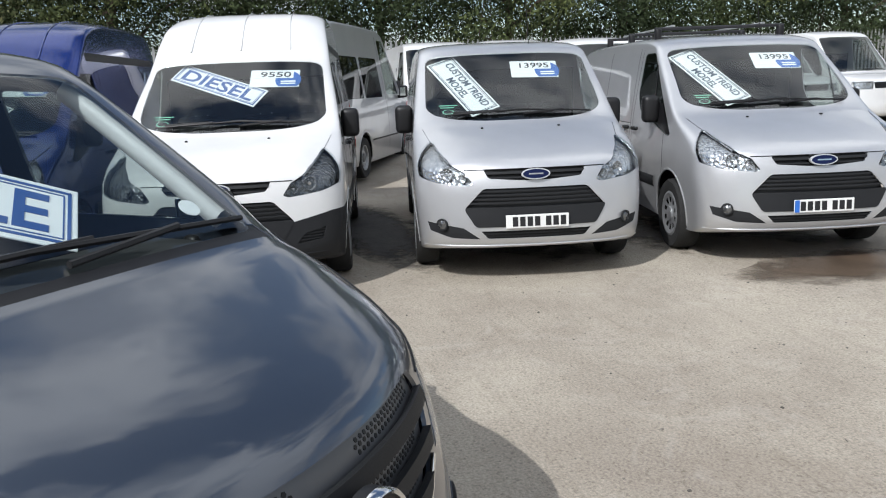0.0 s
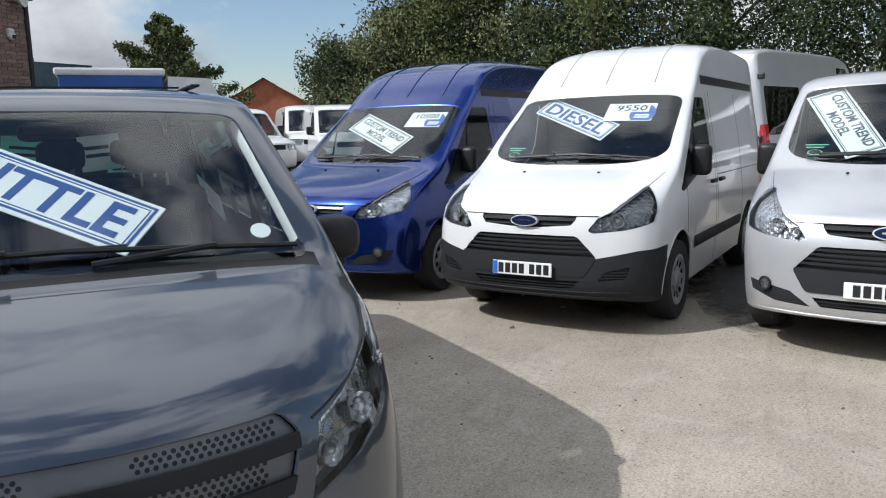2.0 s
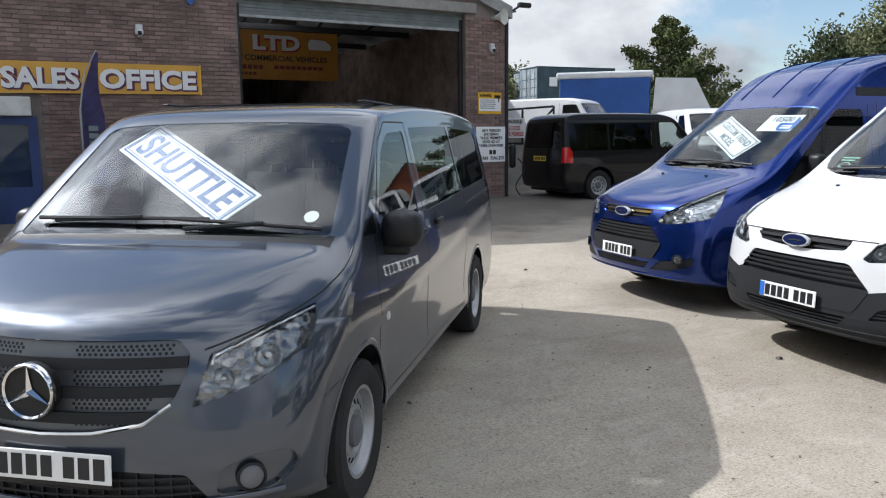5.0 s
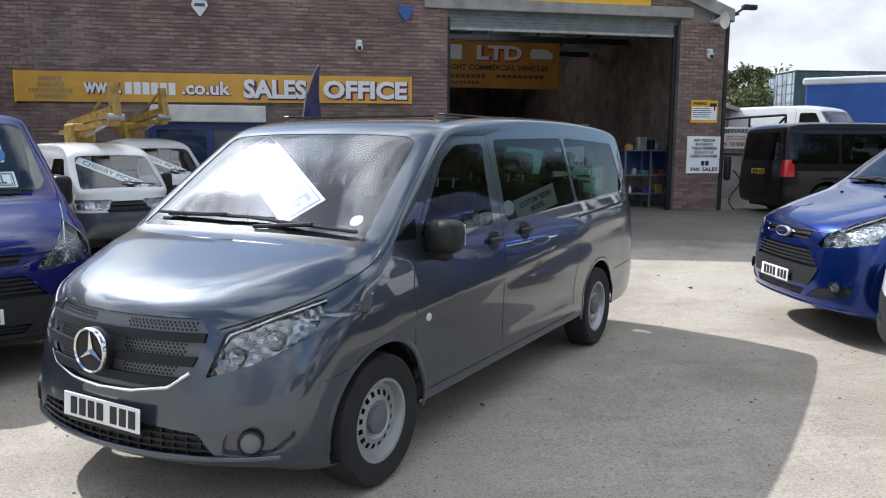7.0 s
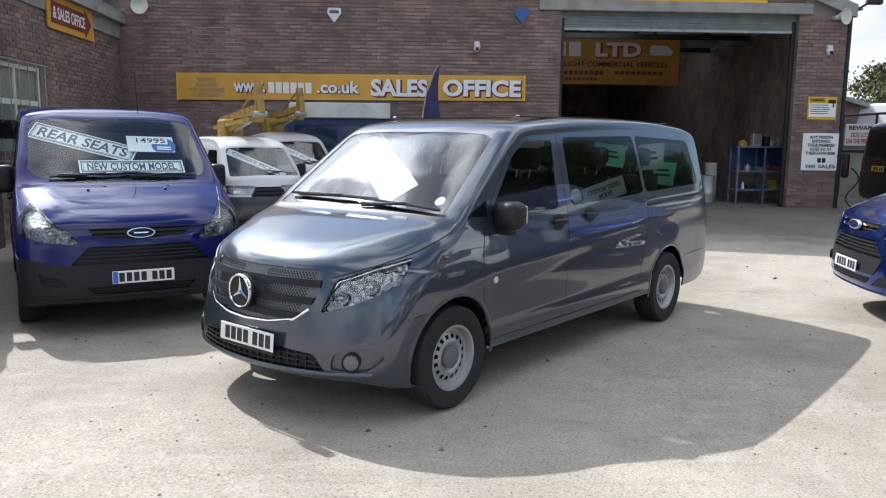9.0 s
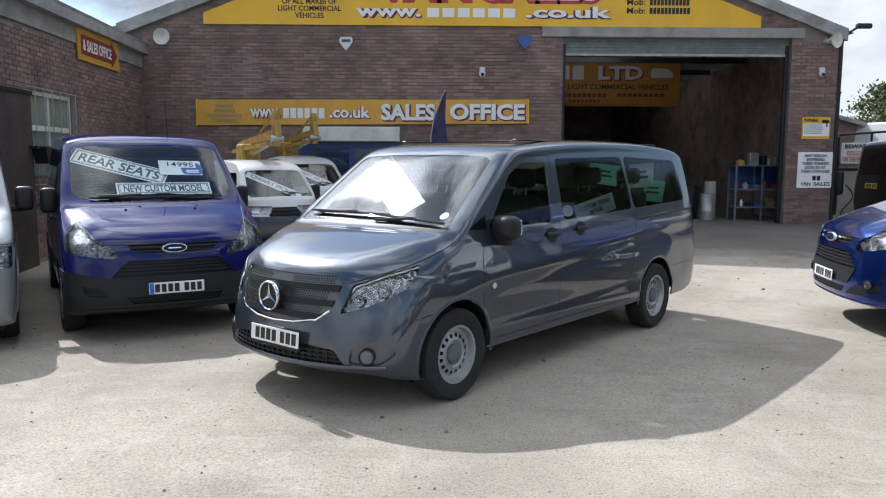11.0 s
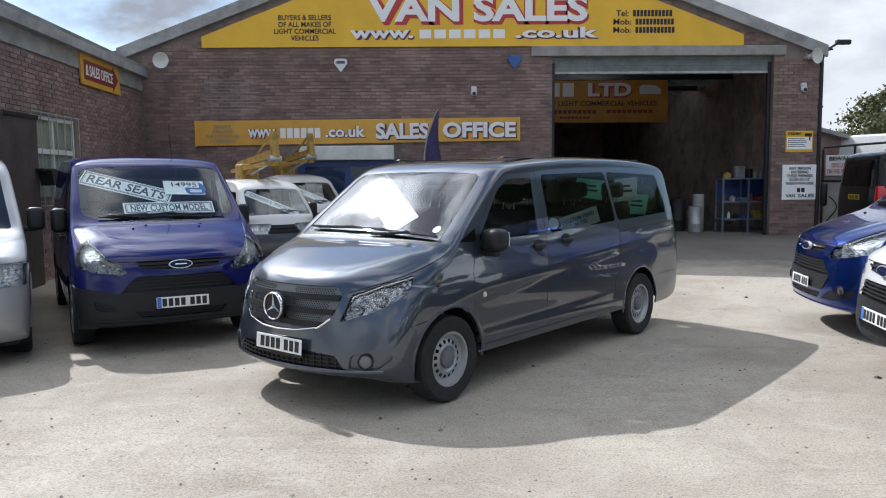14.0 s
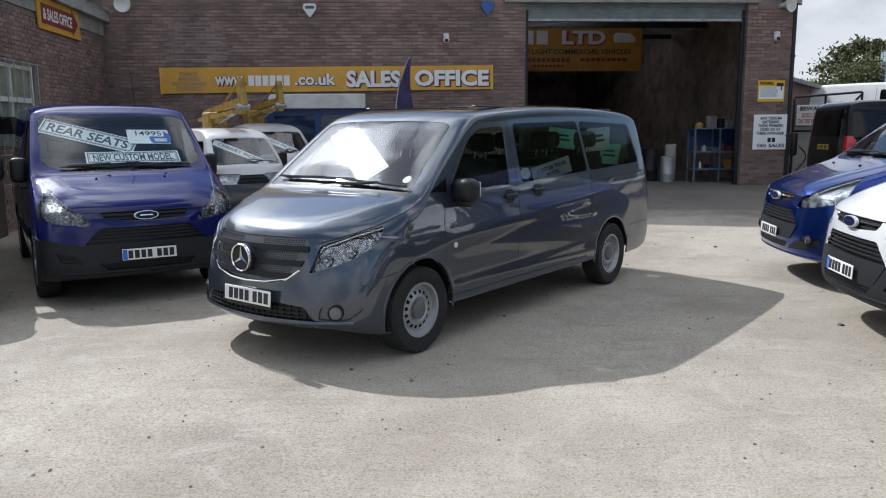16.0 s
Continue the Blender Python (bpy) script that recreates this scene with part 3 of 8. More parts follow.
def wheel(parent, m, radius, width, rim_r, holes, style):
    """A wheel about the y axis, outer face towards +y."""
    w = new("wheel")
    w.empty_display_size = 0.1
    w.parent = parent
    w.matrix_local = m
    h = width / 2
    tyre = lathe([(rim_r, -h * 0.9), (radius * 0.93, -h), (radius * 0.985, -h * 0.8), (radius, -h * 0.35), (radius, h * 0.35), (radius * 0.985, h * 0.8),
                  (radius * 0.93, h), (rim_r + 0.035, h * 0.96), (rim_r, h * 0.86), (rim_r - 0.012, h * 0.6)], 56)
    part("tyre", tyre, RUBBER, w, smooth=35)
    bm = bmesh.new()
    seg = holes * 4 if style == "steel" else holes * 6
    if style == "steel":
        rads = [(rim_r + 0.004, h * 0.88), (rim_r - 0.012, h * 0.86), (rim_r - 0.025, h * 0.45), (rim_r - 0.045, h * 0.40), (rim_r - 0.058, h * 0.47), (rim_r - 0.084, h * 0.56),
                (rim_r * 0.48, h * 0.62), (rim_r * 0.40, h * 0.48), (0.0, h * 0.48)]
        band, open_cells = 4, (1, 2)
    else:
        rads = [(rim_r + 0.012, h * 0.92), (rim_r - 0.010, h * 0.98), (rim_r - 0.03, h * 0.90), (rim_r - 0.045, h * 0.86), (rim_r * 0.52, h * 0.80),
                (rim_r * 0.40, h * 0.86), (rim_r * 0.2, h * 0.92), (0.0, h * 0.92)]
        band, open_cells = 3, (1, 2, 3)
    rings = [[bm.verts.new((max(r, 0.001) * math.cos(k * math.tau / seg), y, max(r, 0.001) * math.sin(k * math.tau / seg))) for k in range(seg)] for r, y in rads]
    period = 4 if style == "steel" else 6
    for i, (a, b) in enumerate(zip(rings, rings[1:])):
        for k in range(seg):
            if i == band and k % period in open_cells:
                continue
            bm.faces.new((a[k], a[(k + 1) % seg], b[(k + 1) % seg], b[k]))
    bmesh.ops.recalc_face_normals(bm, faces=bm.faces[:])
    part("rim", bm, STEEL, w, smooth=30)
    part("drum", lathe([(rim_r - 0.01, h * 0.1), (rim_r * 0.5, h * 0.15), (0.001, h * 0.15)], 32), BLACK_PLASTIC, w, smooth=30)
    part("hub_cap", lathe([(rim_r * 0.36, h * 0.5), (rim_r * 0.34, h * 0.72 if style == "steel" else h * 0.97), (rim_r * 0.25, h * 0.80 if style == "steel" else h * 1.0), (0.001, h * 0.82 if style == "steel" else h * 1.02)], 32),
         GREY_CAP if style == "steel" else STEEL, w, smooth=30)
    return w


def seat(parent, x, y, z, wide=0.48, cloth=None):
    cloth = cloth or SEAT_CLOTH
    s = new("seat")
    s.empty_display_size = 0.1
    s.parent = parent
    s.matrix_local = pose(x, y, z)
    part("seat_cushion", rounded((0.50, wide, 0.16), 0.06, 3, (0, 0, 0)), cloth, s, smooth=50)
    back = rounded((0.14, wide, 0.62), 0.06, 3, (0, 0, 0.31))
    bmesh.ops.transform(back, matrix=pose(-0.24, 0, 0.05, 0, -12, 0), verts=back.verts[:])
    part("seat_back", back, cloth, s, smooth=50)
    head = rounded((0.10, 0.26, 0.17), 0.05, 3, (-0.42, 0, 0.80))
    part("headrest", head, cloth, s, smooth=50)
    part("headrest_post", rods(((-0.38, -0.06, 0.62), (-0.41, -0.06, 0.75), 0.007), ((-0.38, 0.06, 0.62), (-0.41, 0.06, 0.75), 0.007), sides=6), GALV, s)
    return s


def number_plate(parent, m, back=PLATE_WHITE, band=True, square=False):
    """A plate in x, z with its face towards -y, with plain blocks for its characters."""
    w, h = (0.28, 0.20) if square else (0.52, 0.111)
    p = part("number_plate", rounded((w, 0.008, h), 0.004, 1), back, parent, at=m)
    lines = [(-h / 2 + 0.015, 0.075), (0.012, 0.075)] if square else [(-0.039, 0.078)]
    for z0, height in lines:
        x = -w / 2 + (0.02 if square else 0.055)
        for k in range(4 if square else 7):
            part("plain_block", boxes(((x, -0.0065, z0), (x + 0.044, -0.004, z0 + height))), INK_BLACK, p)
            x += 0.061 + (0.030 if k == 3 and not square else 0)
    if band and not square:
        part("blue_band", boxes(((-w / 2 + 0.004, -0.006, -h / 2 + 0.004), (-w / 2 + 0.046, -0.004, h / 2 - 0.004))), PLATE_BLUE, p)
    return p


def card(parent, name, width, height, text, m, ink=INK_BLUE, border=True, lines=1, label="", face=CARD_WHITE, fill=0.62):
    """A sign card in x, z, face towards -y, about its centre."""
    c = part(name, rounded((width, 0.006, height), 0.002, 1), face, parent, label, at=m)
    if border:
        bm = bmesh.new()
        for inset, t in ((0.018, 0.010), (0.036, 0.004)):
            w, h = width / 2 - inset, height / 2 - inset
            for lo, hi in (((-w, h - t), (w, h)), ((-w, -h), (w, -h + t)), ((-w, -h), (-w + t, h)), ((w - t, -h), (w, h))):
                box(bm, (lo[0], -0.0048, lo[1]), (hi[0], -0.003, hi[1]))
        part("border_line", bm, ink, c)
    w = width - 0.15
    words = lettering(text, w, height * fill, 0.002, 0.02)
    bmesh.ops.translate(words, vec=(-w / 2, -0.003, -height * fill / 2), verts=words.verts[:])
    part("lettering", words, ink, c)
    return c


def price_card(parent, text, m):
    c = part("price_card", rounded((0.40, 0.005, 0.20), 0.002, 1), CARD_WHITE, parent, "white and blue price card", at=m @ Matrix.Diagonal((1.16, 1.0, 1.28, 1.0)))
    words = lettering(text, 0.25, 0.062, 0.002, 0.01)
    bmesh.ops.translate(words, vec=(-0.12, -0.004, 0.012), verts=words.verts[:])
    part("lettering", words, INK_BLACK, c)
    disc = slab([(0.11 + 0.105 * math.cos(k * math.tau / 24), max(-0.095, min(0.095, -0.02 + 0.105 * math.sin(k * math.tau / 24)))) for k in range(24)], 0.001, pose(0, -0.0034, 0))
    part("blue_disc", disc, PALE_BLUE, c)
    part("text_bar", boxes(((0.05, -0.0048, -0.045), (0.17, -0.0036, -0.03)), ((0.05, -0.0048, -0.07), (0.17, -0.0036, -0.055)), ((-0.17, -0.0048, -0.055), (-0.02, -0.0026, -0.045))), CARD_WHITE, c)
    white = boxes(((-0.17, -0.0046, 0.0), (0.15, -0.0036, 0.085)))
    part("price_strip", white, CARD_WHITE, c)
    return c


def mirror(parent, shell, u, z, sign, paint_mat, tall=0.30, deep=0.16, wide=0.20, gap=0.035):
    p = shell.on_side(u, z, sign)
    m = new("door_mirror")
    m.empty_display_size = 0.1
    m.parent = parent
    m.matrix_local = Matrix.Translation(p)
    bm = rounded((deep, wide, tall), 0.36 * min(deep, wide, tall), 5, (0.02, sign * (wide / 2 + gap), 0.10), lambda c: Vector((c.x * (1.0 - 0.25 * abs(c.y) / wide), c.y, c.z)))
    part("mirror_shell", bm, paint_mat, m, smooth=50)
    arm = rounded((0.07, 0.16, 0.06), 0.02, 2, (0.02, sign * 0.05, 0.0))
    part("mirror_arm", arm, BLACK_PLASTIC, m, smooth=50)
    glass = rounded((0.006, wide - 0.06, tall - 0.07), 0.002, 1, (0.02 - deep / 2 - 0.001, sign * (wide / 2 + gap), 0.10))
    part("mirror_glass", glass, CHROME, m)


def wiper(parent, shell, i0, v0, i1, v1):
    """A wiper blade lying on the screen between two places of it, with its arm."""
    a, b = shell.at(i0, v0), shell.at(i1, v1)
    off = Vector((0.014, 0, 0.016))
    pts = []
    for k in range(9):
        s = k / 8
        i = i0 + (i1 - i0) * s
        lo = int(math.floor(i))
        hi = min(lo + 1, len(shell.rows) - 1)
        v = v0 + (v1 - v0) * s
        pts.append(shell.at(lo, v).lerp(shell.at(hi, v), i - lo) + off)
    w = new("wiper")
    w.empty_display_size = 0.1
    w.parent = parent
    part("wiper_blade", tube(pts, 0.010, 6), BLACK_PLASTIC, w)
    start = shell.at(i0, v0 * 0.10 + v1 * 0.90) + Vector((0.012, 0, 0.004))
    mid = pts[3] + Vector((0.004, 0, 0.008))
    part("wiper_arm", rods((start, mid, 0.011), sides=6), BLACK_PLASTIC, w)


def headlight(bm, outline, a1, a2, allowed, parent, bowls, back=LAMP_BACK, deep=0.05):
    piece = cut(bm, outline, a1, a2, allowed)
    if not piece.faces:
        piece.free()
        return
    lamp = part("headlight", push(copied(piece), -deep), back, parent, smooth=40)
    seal = copied(piece)
    ring = bmesh.ops.inset_region(seal, faces=seal.faces[:], thickness=0.010)["faces"]
    edge = take(seal, [f for f in ring if f.is_valid])
    seal.free()
    part("lamp_seal", rim(push(edge, 0.0045), 0.03), BLACK_PLASTIC, lamp, smooth=40)
    part("lens", rim(push(copied(piece), 0.003), deep), LENS, lamp, smooth=40)
    # a bright rail under the lens's upper edge
    top = sorted({(round(v.co.y, 3), round(v.co.z, 3), round(v.co.x, 3)) for e in piece.edges if e.is_boundary for v in e.verts if (v.co.z - min(w.co.z for w in piece.verts)) > 0.45 * (max(w.co.z for w in piece.verts) - min(w.co.z for w in piece.verts))})
    if len(top) > 3:
        rail = [Vector((x - 0.022, y, z - 0.018)) for y, z, x in top[:: max(1, len(top) // 8)]]
        part("lamp_rail", tube(rail, 0.007, 6), LAMP_BOWL, lamp, smooth=60)
    piece.free()
    for centre, r, turned in bowls:
        centre = Vector(centre)
        cup = lathe([(r, 0.0), (r * 0.98, 0.012), (r * 0.80, -0.02), (r * 0.45, -0.035), (0.001, -0.04)], 24)
        bulb = lathe([(0.001, 0.010), (r * 0.26, 0.006), (r * 0.32, -0.02), (r * 0.34, -0.04)], 16)
        m = Matrix.Translation(centre) @ turned
        cup.transform(m)
        bulb.transform(m)
        part("reflector_bowl", cup, LAMP_BOWL, lamp, smooth=40)
        part("bulb_shield", bulb, LAMP_BACK, lamp, smooth=40)
    return lamp


def nose_point(sh, y, z, inward=0.0):
    """A place on the nose's skin at a height and an offset from the middle."""
    i = int(np.argmin(abs(sh.rows[: sh.first + 1, 1] - z)))
    row = sh.rows[i]
    w = sh.half(row[0] + row[2], z)
    p = sh.at(i, max(-1.0, min(1.0, y / w)))
    return Vector((p.x - inward, y, z))


def ellipse(rx, rz, k=32):
    return [(rx * math.cos(j * math.tau / k), rz * math.sin(j * math.tau / k)) for j in range(k)]


FORWARD = pose(0, 0, 0, 0, 0, 90)        # turns a face towards -y into one towards +x


def facing(x, y, z, tilt=0.0, turn=0.0, spin=0.0):
    """A pose whose -y face looks forwards (+x) from a place, leaned back by tilt, turned in the screen's plane by spin."""
    return Matrix.Translation((x, y, z)) @ pose(0, 0, 0, 0, 0, 90 + turn) @ pose(0, 0, 0, -tilt, 0, 0) @ pose(0, 0, 0, 0, spin, 0)


def front_face(c, n):
    return n.x > 0.15


def grille_bars(grille, parent, levels, height, half, out, material, name="grille_bar"):
    for z in levels:
        bar = cut(grille, [(-half, z - height / 2), (half, z - height / 2), (half, z + height / 2), (-half, z + height / 2)], Y_AXIS, Z_AXIS, front_face, keep=True)
        if bar.faces:
            part(name, rim(push(bar, out), out + 0.01), material, parent, smooth=40)
        else:
            bar.free()


def underside(parent, length, half, z=0.24):
    part("underbody", rounded((length - 0.5, half * 2 - 0.25, 0.10), 0.03, 2, (-length / 2, 0, z)), BLACK_PLASTIC, parent)


def cabin(parent, base_u, base_z, half, rows, bulkhead=None, wheel_side=-1, roof=2.0):
    """Dashboard, steering wheel and seats behind the glass."""
    dash = rounded((0.55, half * 2 - 0.20, 0.26), 0.08, 3, (-(base_u + 0.22), 0, base_z - 0.17))
    part("dashboard", dash, TRIM, parent, smooth=50)
    ring = bmesh.new()
    n, r = 28, 0.19
    c = Vector((-(base_u + 0.62), wheel_side * 0.40, base_z - 0.06))
    tilt = Euler((0, radians(-62), 0)).to_matrix()
    pts = [c + tilt @ Vector((r * math.cos(k * math.tau / n), r * math.sin(k * math.tau / n), 0)) for k in range(n)]
    for a, b in zip(pts, pts[1:] + pts[:1]):
        rod(ring, a, b, 0.014, 6)
    for k in (0, 9, 19):
        rod(ring, c, pts[k], 0.016, 6)
    part("steering_wheel", ring, BLACK_PLASTIC, parent, smooth=50)
    for u, ys in rows:
        for y in ys:
            seat(parent, -u, y, base_z - 0.46)
    if bulkhead:
        part("bulkhead", rounded((0.03, half * 2 - 0.16, min(1.35, roof - 0.60)), 0.01, 1, (-bulkhead, 0, 0.445 + min(1.35, roof - 0.60) / 2)), TRIM, parent)
    part("cab_floor", rounded((3.8 if not bulkhead else bulkhead - 0.7, half * 2 - 0.20, 0.05), 0.01, 1, (-(2.6 if not bulkhead else (bulkhead + 0.7) / 2), 0, 0.48)), TRIM, parent)
def side_ok(sign):
    return lambda c, n: c.y * sign > 0.3 and n.y * sign > 0.35


def corner_ok(sign):
    return lambda c, n: c.y * sign > 0.2 and n.x + n.y * sign > 0.25


def screen_axes(shell, lo, hi):
    """Along the screen's slope, and its row numbers at foot and head."""
    i0 = int(np.argmin(np.hypot(shell.rows[:, 0] - lo[0], shell.rows[:, 1] - lo[1])))
    i1 = int(np.argmin(np.hypot(shell.rows[:, 0] - hi[0], shell.rows[:, 1] - hi[1])))
    up = (shell.at(i1, 0) - shell.at(i0, 0))
    return i0, i1, up.normalized(), up.length


def on_screen(shell, i0, i1, y, s, depth=0.05, spin=0.0):
    """A pose for a card behind the glass at a height s of the screen (0 foot, 1 head)."""
    foot, head = shell.at(i0, 0), shell.at(i1, 0)
    up = (head - foot).normalized()
    lean = math.degrees(math.atan2(-up.x, up.z))
    i = i0 + (i1 - i0) * s
    p = shell.at(int(i), 0).lerp(shell.at(min(int(i) + 1, len(shell.rows) - 1), 0), i - int(i))
    v = y / shell.half(shell.rows[int(i)][0] + 0.1, p.z)
    q = shell.at(int(round(i)), v)
    normal = Vector((up.z, 0, -up.x))
    return facing(q.x, y, q.z, lean, 0, spin) @ Matrix.Translation((0, depth, 0))


def grey_van(m):
    """The long grey passenger van in the middle of the yard."""
    van = thing("passenger_van", "dark grey metallic passenger van with steel wheels, parked on the yard", "van", m)
    rows = [(0.30, 0.275, 0.40, 0.0, 2.2), (0.07, 0.285, 0.44, 0.0, 2.1), (0.018, 0.31, 0.45, 0.0, 2.0), (0.0, 0.37, 0.45, 0.0, 2.0), (0.012, 0.50, 0.46, 0.0, 2.0),
            (0.03, 0.62, 0.49, 0.0, 2.0), (0.055, 0.78, 0.56, 0.0, 2.0), (0.085, 0.90, 0.61, 0.02, 2.0), (0.14, 0.975, 0.60, 0.03, 2.1), (0.30, 1.045, 0.47, 0.06, 2.5), (0.52, 1.11, 0.28, 0.075, 3.2),
            (0.74, 1.165, 0.12, 0.07, 4.5), (0.85, 1.19, 0.09, 0.04, 4.0), (0.93, 1.235, 0.10, 0.02, 3.0), (1.175, 1.435, 0.12, 0.02, 2.8), (1.43, 1.632, 0.12, 0.03, 2.8), (1.595, 1.750, 0.11, 0.05, 3.0),
            (1.74, 1.812, 0.06, 0.08, 3.4), (2.06, 1.852, 0.0, 0.10, 3.8), (2.8, 1.888, 0.0, 0.10, 4.2), (3.8, 1.895, 0.0, 0.10, 4.2), (4.5, 1.868, 0.0, 0.10, 4.0), (4.80, 1.83, -0.02, 0.09, 3.6), (4.94, 1.75, -0.08, 0.04, 3.4),
            (5.02, 1.50, -0.12, 0.0, 3.6), (5.07, 1.15, -0.13, 0.0, 4.0), (5.10, 0.80, -0.13, 0.0, 4.0), (5.14, 0.52, -0.14, 0.0, 3.6), (5.10, 0.36, -0.14, 0.0, 3.4), (4.9, 0.30, -0.14, 0.0, 3.4)]
    half = [(0.1, 0.905), (0.25, 0.93), (0.45, 0.950), (0.70, 0.962), (0.85, 0.966), (0.98, 0.950), (1.10, 0.940), (1.20, 0.925), (1.45, 0.870), (1.70, 0.815), (1.80, 0.785), (2.0, 0.72)]

    def side_line(u, z):
        """A shoulder that rises towards the tail, and a scooped lower door."""
        if u < 0.9:
            return 0.0
        fade = min(1.0, (u - 0.9) / 0.4) * min(1.0, max(0.0, (5.0 - u) / 0.3))
        line = 0.80 + 0.085 * (u - 1.2) - 0.004 * (u - 1.2) ** 2
        s = min(1.0, max(0.0, (line - z) / 0.07))
        low = min(1.0, max(0.0, (0.52 - z) / 0.10))
        return fade * (-0.018 * s * s * (3 - 2 * s) + 0.016 * low)

    def bonnet_line(u):
        """Where the bonnet's flat top breaks to its flanks, and how far these fall."""
        if u > 1.0:
            return 2.0, 0.0
        return 0.54 + 0.34 * min(1.0, max(0.0, (u - 0.12) / 0.75)), 0.066 * min(1.0, max(0.0, (u - 0.08) / 0.1)) * min(1.0, max(0.0, (1.0 - u) / 0.2))

    sh = Shell(rows, half, ((0.12, 0.96), (4.88, 1.80)), nose_taper=0.13, nose_len=0.95, tail_taper=0.03, relief=side_line, crease=bonnet_line)
    bm = sh.bm
    # screen, side glass, tail glass
    i0, i1, up, length = screen_axes(sh, (0.92, 1.228), (1.61, 1.758))
    q0 = sh.at(i0, 0).dot(up)
    window(sh, bm, ring_of([(-0.80, q0 - 0.03), (0.80, q0 - 0.03), (0.70, q0 + length - 0.02), (-0.70, q0 + length - 0.02)], 0.07, 5), Y_AXIS, up, lambda c, n: n.x > 0.25 and n.z > 0.3 and c.z > 1.14, van, "windscreen", GLASS, 0.03)
    for s in (-1, 1):
        front = [(1.26, 1.20), (2.12, 1.195), (2.16, 1.69), (1.80, 1.675), (1.62, 1.585)]
        window(sh, bm, ring_of(front, 0.05), U_AXIS, Z_AXIS, side_ok(s), van, "door_window", DARK_GLASS)
        window(sh, bm, ring_of([(2.31, 1.20), (3.56, 1.245), (3.48, 1.735), (2.31, 1.712)], 0.05), U_AXIS, Z_AXIS, side_ok(s), van, "side_window", DARK_GLASS)
        window(sh, bm, ring_of([(3.60, 1.245), (4.80, 1.285), (4.66, 1.70), (3.53, 1.735)], 0.06), U_AXIS, Z_AXIS, side_ok(s), van, "side_window", DARK_GLASS)
        for u in (0.895, 4.095):
            ring = [(u + 0.385 * math.cos(k * math.tau / 36), 0.345 + 0.385 * math.sin(k * math.tau / 36)) for k in range(36)]
            cut(bm, ring, U_AXIS, Z_AXIS, side_ok(s)).free()
        cut(bm, [(1.20, 0.10), (3.78, 0.10), (3.78, 0.335), (1.20, 0.325)], U_AXIS, Z_AXIS, side_ok(s)).free()
        part("sill", tube([sh.on_side(u, 0.325 + 0.01 * (u - 1.24) / 2.5, s, -0.012) for u in np.linspace(1.24, 3.74, 12)], 0.013, 6), GREY_PAINT, van, smooth=60)
    window(sh, bm, ring_of([(-0.70, 1.25), (0.70, 1.25), (0.64, 1.68), (-0.64, 1.68)], 0.06), Y_AXIS, Z_AXIS, lambda c, n: n.x < -0.3, van, "tail_window", REAR_GLASS)
    # nose: lamps, grille, lower intake, fog lamps
    for s in (-1, 1):
        diag = Vector((-1, s, 0)) / math.sqrt(2)
        outline = ring_of([(0.480, 0.680), (0.69, 0.742), (0.944, 0.850), (1.000, 0.935), (1.018, 1.000), (0.78, 0.945), (0.567, 0.870)], 0.015)
        turned = pose(0, 0, 0, 0, 0, -90 + s * 28)
        bowls = [(nose_point(sh, s * 0.625, 0.765, 0.034), 0.040, turned), (nose_point(sh, s * 0.755, 0.835, 0.036), 0.047, turned)]
        headlight(bm, outline, diag, Z_AXIS, corner_ok(s), van, bowls, LAMP_CLEAR, 0.050)
        fog = cut(bm, ring_of([(0.625, 0.352), (0.80, 0.348), (0.880, 0.425), (0.85, 0.492), (0.72, 0.492), (0.64, 0.450)], 0.03), Y_AXIS * s, Z_AXIS, lambda c, n, s=s: c.y * s > 0.4 and n.x > 0.1)
        if fog.faces:
            pocket = part("fog_lamp_panel", rim(push(fog, -0.026), -0.028), GREY_PAINT, van, smooth=40)
            lens = lathe([(0.056, -0.03), (0.056, 0.010), (0.048, 0.014), (0.046, 0.004), (0.001, 0.008)], 24)
            lens.transform(Matrix.Translation(nose_point(sh, s * 0.735, 0.410, 0.004)) @ pose(0, 0, 0, 0, 0, -90 + s * 35))
            part("fog_lamp", lens, PLASTIC, pocket, smooth=40)
            glass = lathe([(0.045, 0.006), (0.03, 0.012), (0.001, 0.014)], 24)
            glass.transform(Matrix.Translation(nose_point(sh, s * 0.735, 0.410, 0.004)) @ pose(0, 0, 0, 0, 0, -90 + s * 35))
            part("fog_lens", glass, FOG_PANEL, pocket, smooth=40)
    intake = cut(bm, ring_of([(-0.605, 0.345), (0.605, 0.345), (0.53, 0.445), (0.30, 0.465), (-0.30, 0.465), (-0.53, 0.445)], 0.02), Y_AXIS, Z_AXIS, front_face)
    low = part("lower_intake", push(copied(intake), -0.02), BLACK_PLASTIC, van, smooth=40)
    grille_bars(intake, low, (0.372, 0.402, 0.432), 0.009, 0.58, -0.004, PLASTIC, "intake_bar")
    for k in range(-9, 10):
        fin = cut(intake, [(k * 0.06 - 0.003, 0.34), (k * 0.06 + 0.003, 0.34), (k * 0.06 + 0.003, 0.47), (k * 0.06 - 0.003, 0.47)], Y_AXIS, Z_AXIS, front_face, keep=True)
        if fin.faces:
            part("intake_fin", rim(push(fin, -0.006), 0.02), BLACK_PLASTIC, low)
        else:
            fin.free()
    intake.free()
    foot = [(0.515, 0.800), (0.475, 0.705), (0.380, 0.638), (0.20, 0.606), (0.0, 0.598)]
    foot += [(-y, z) for y, z in foot[-2::-1]]
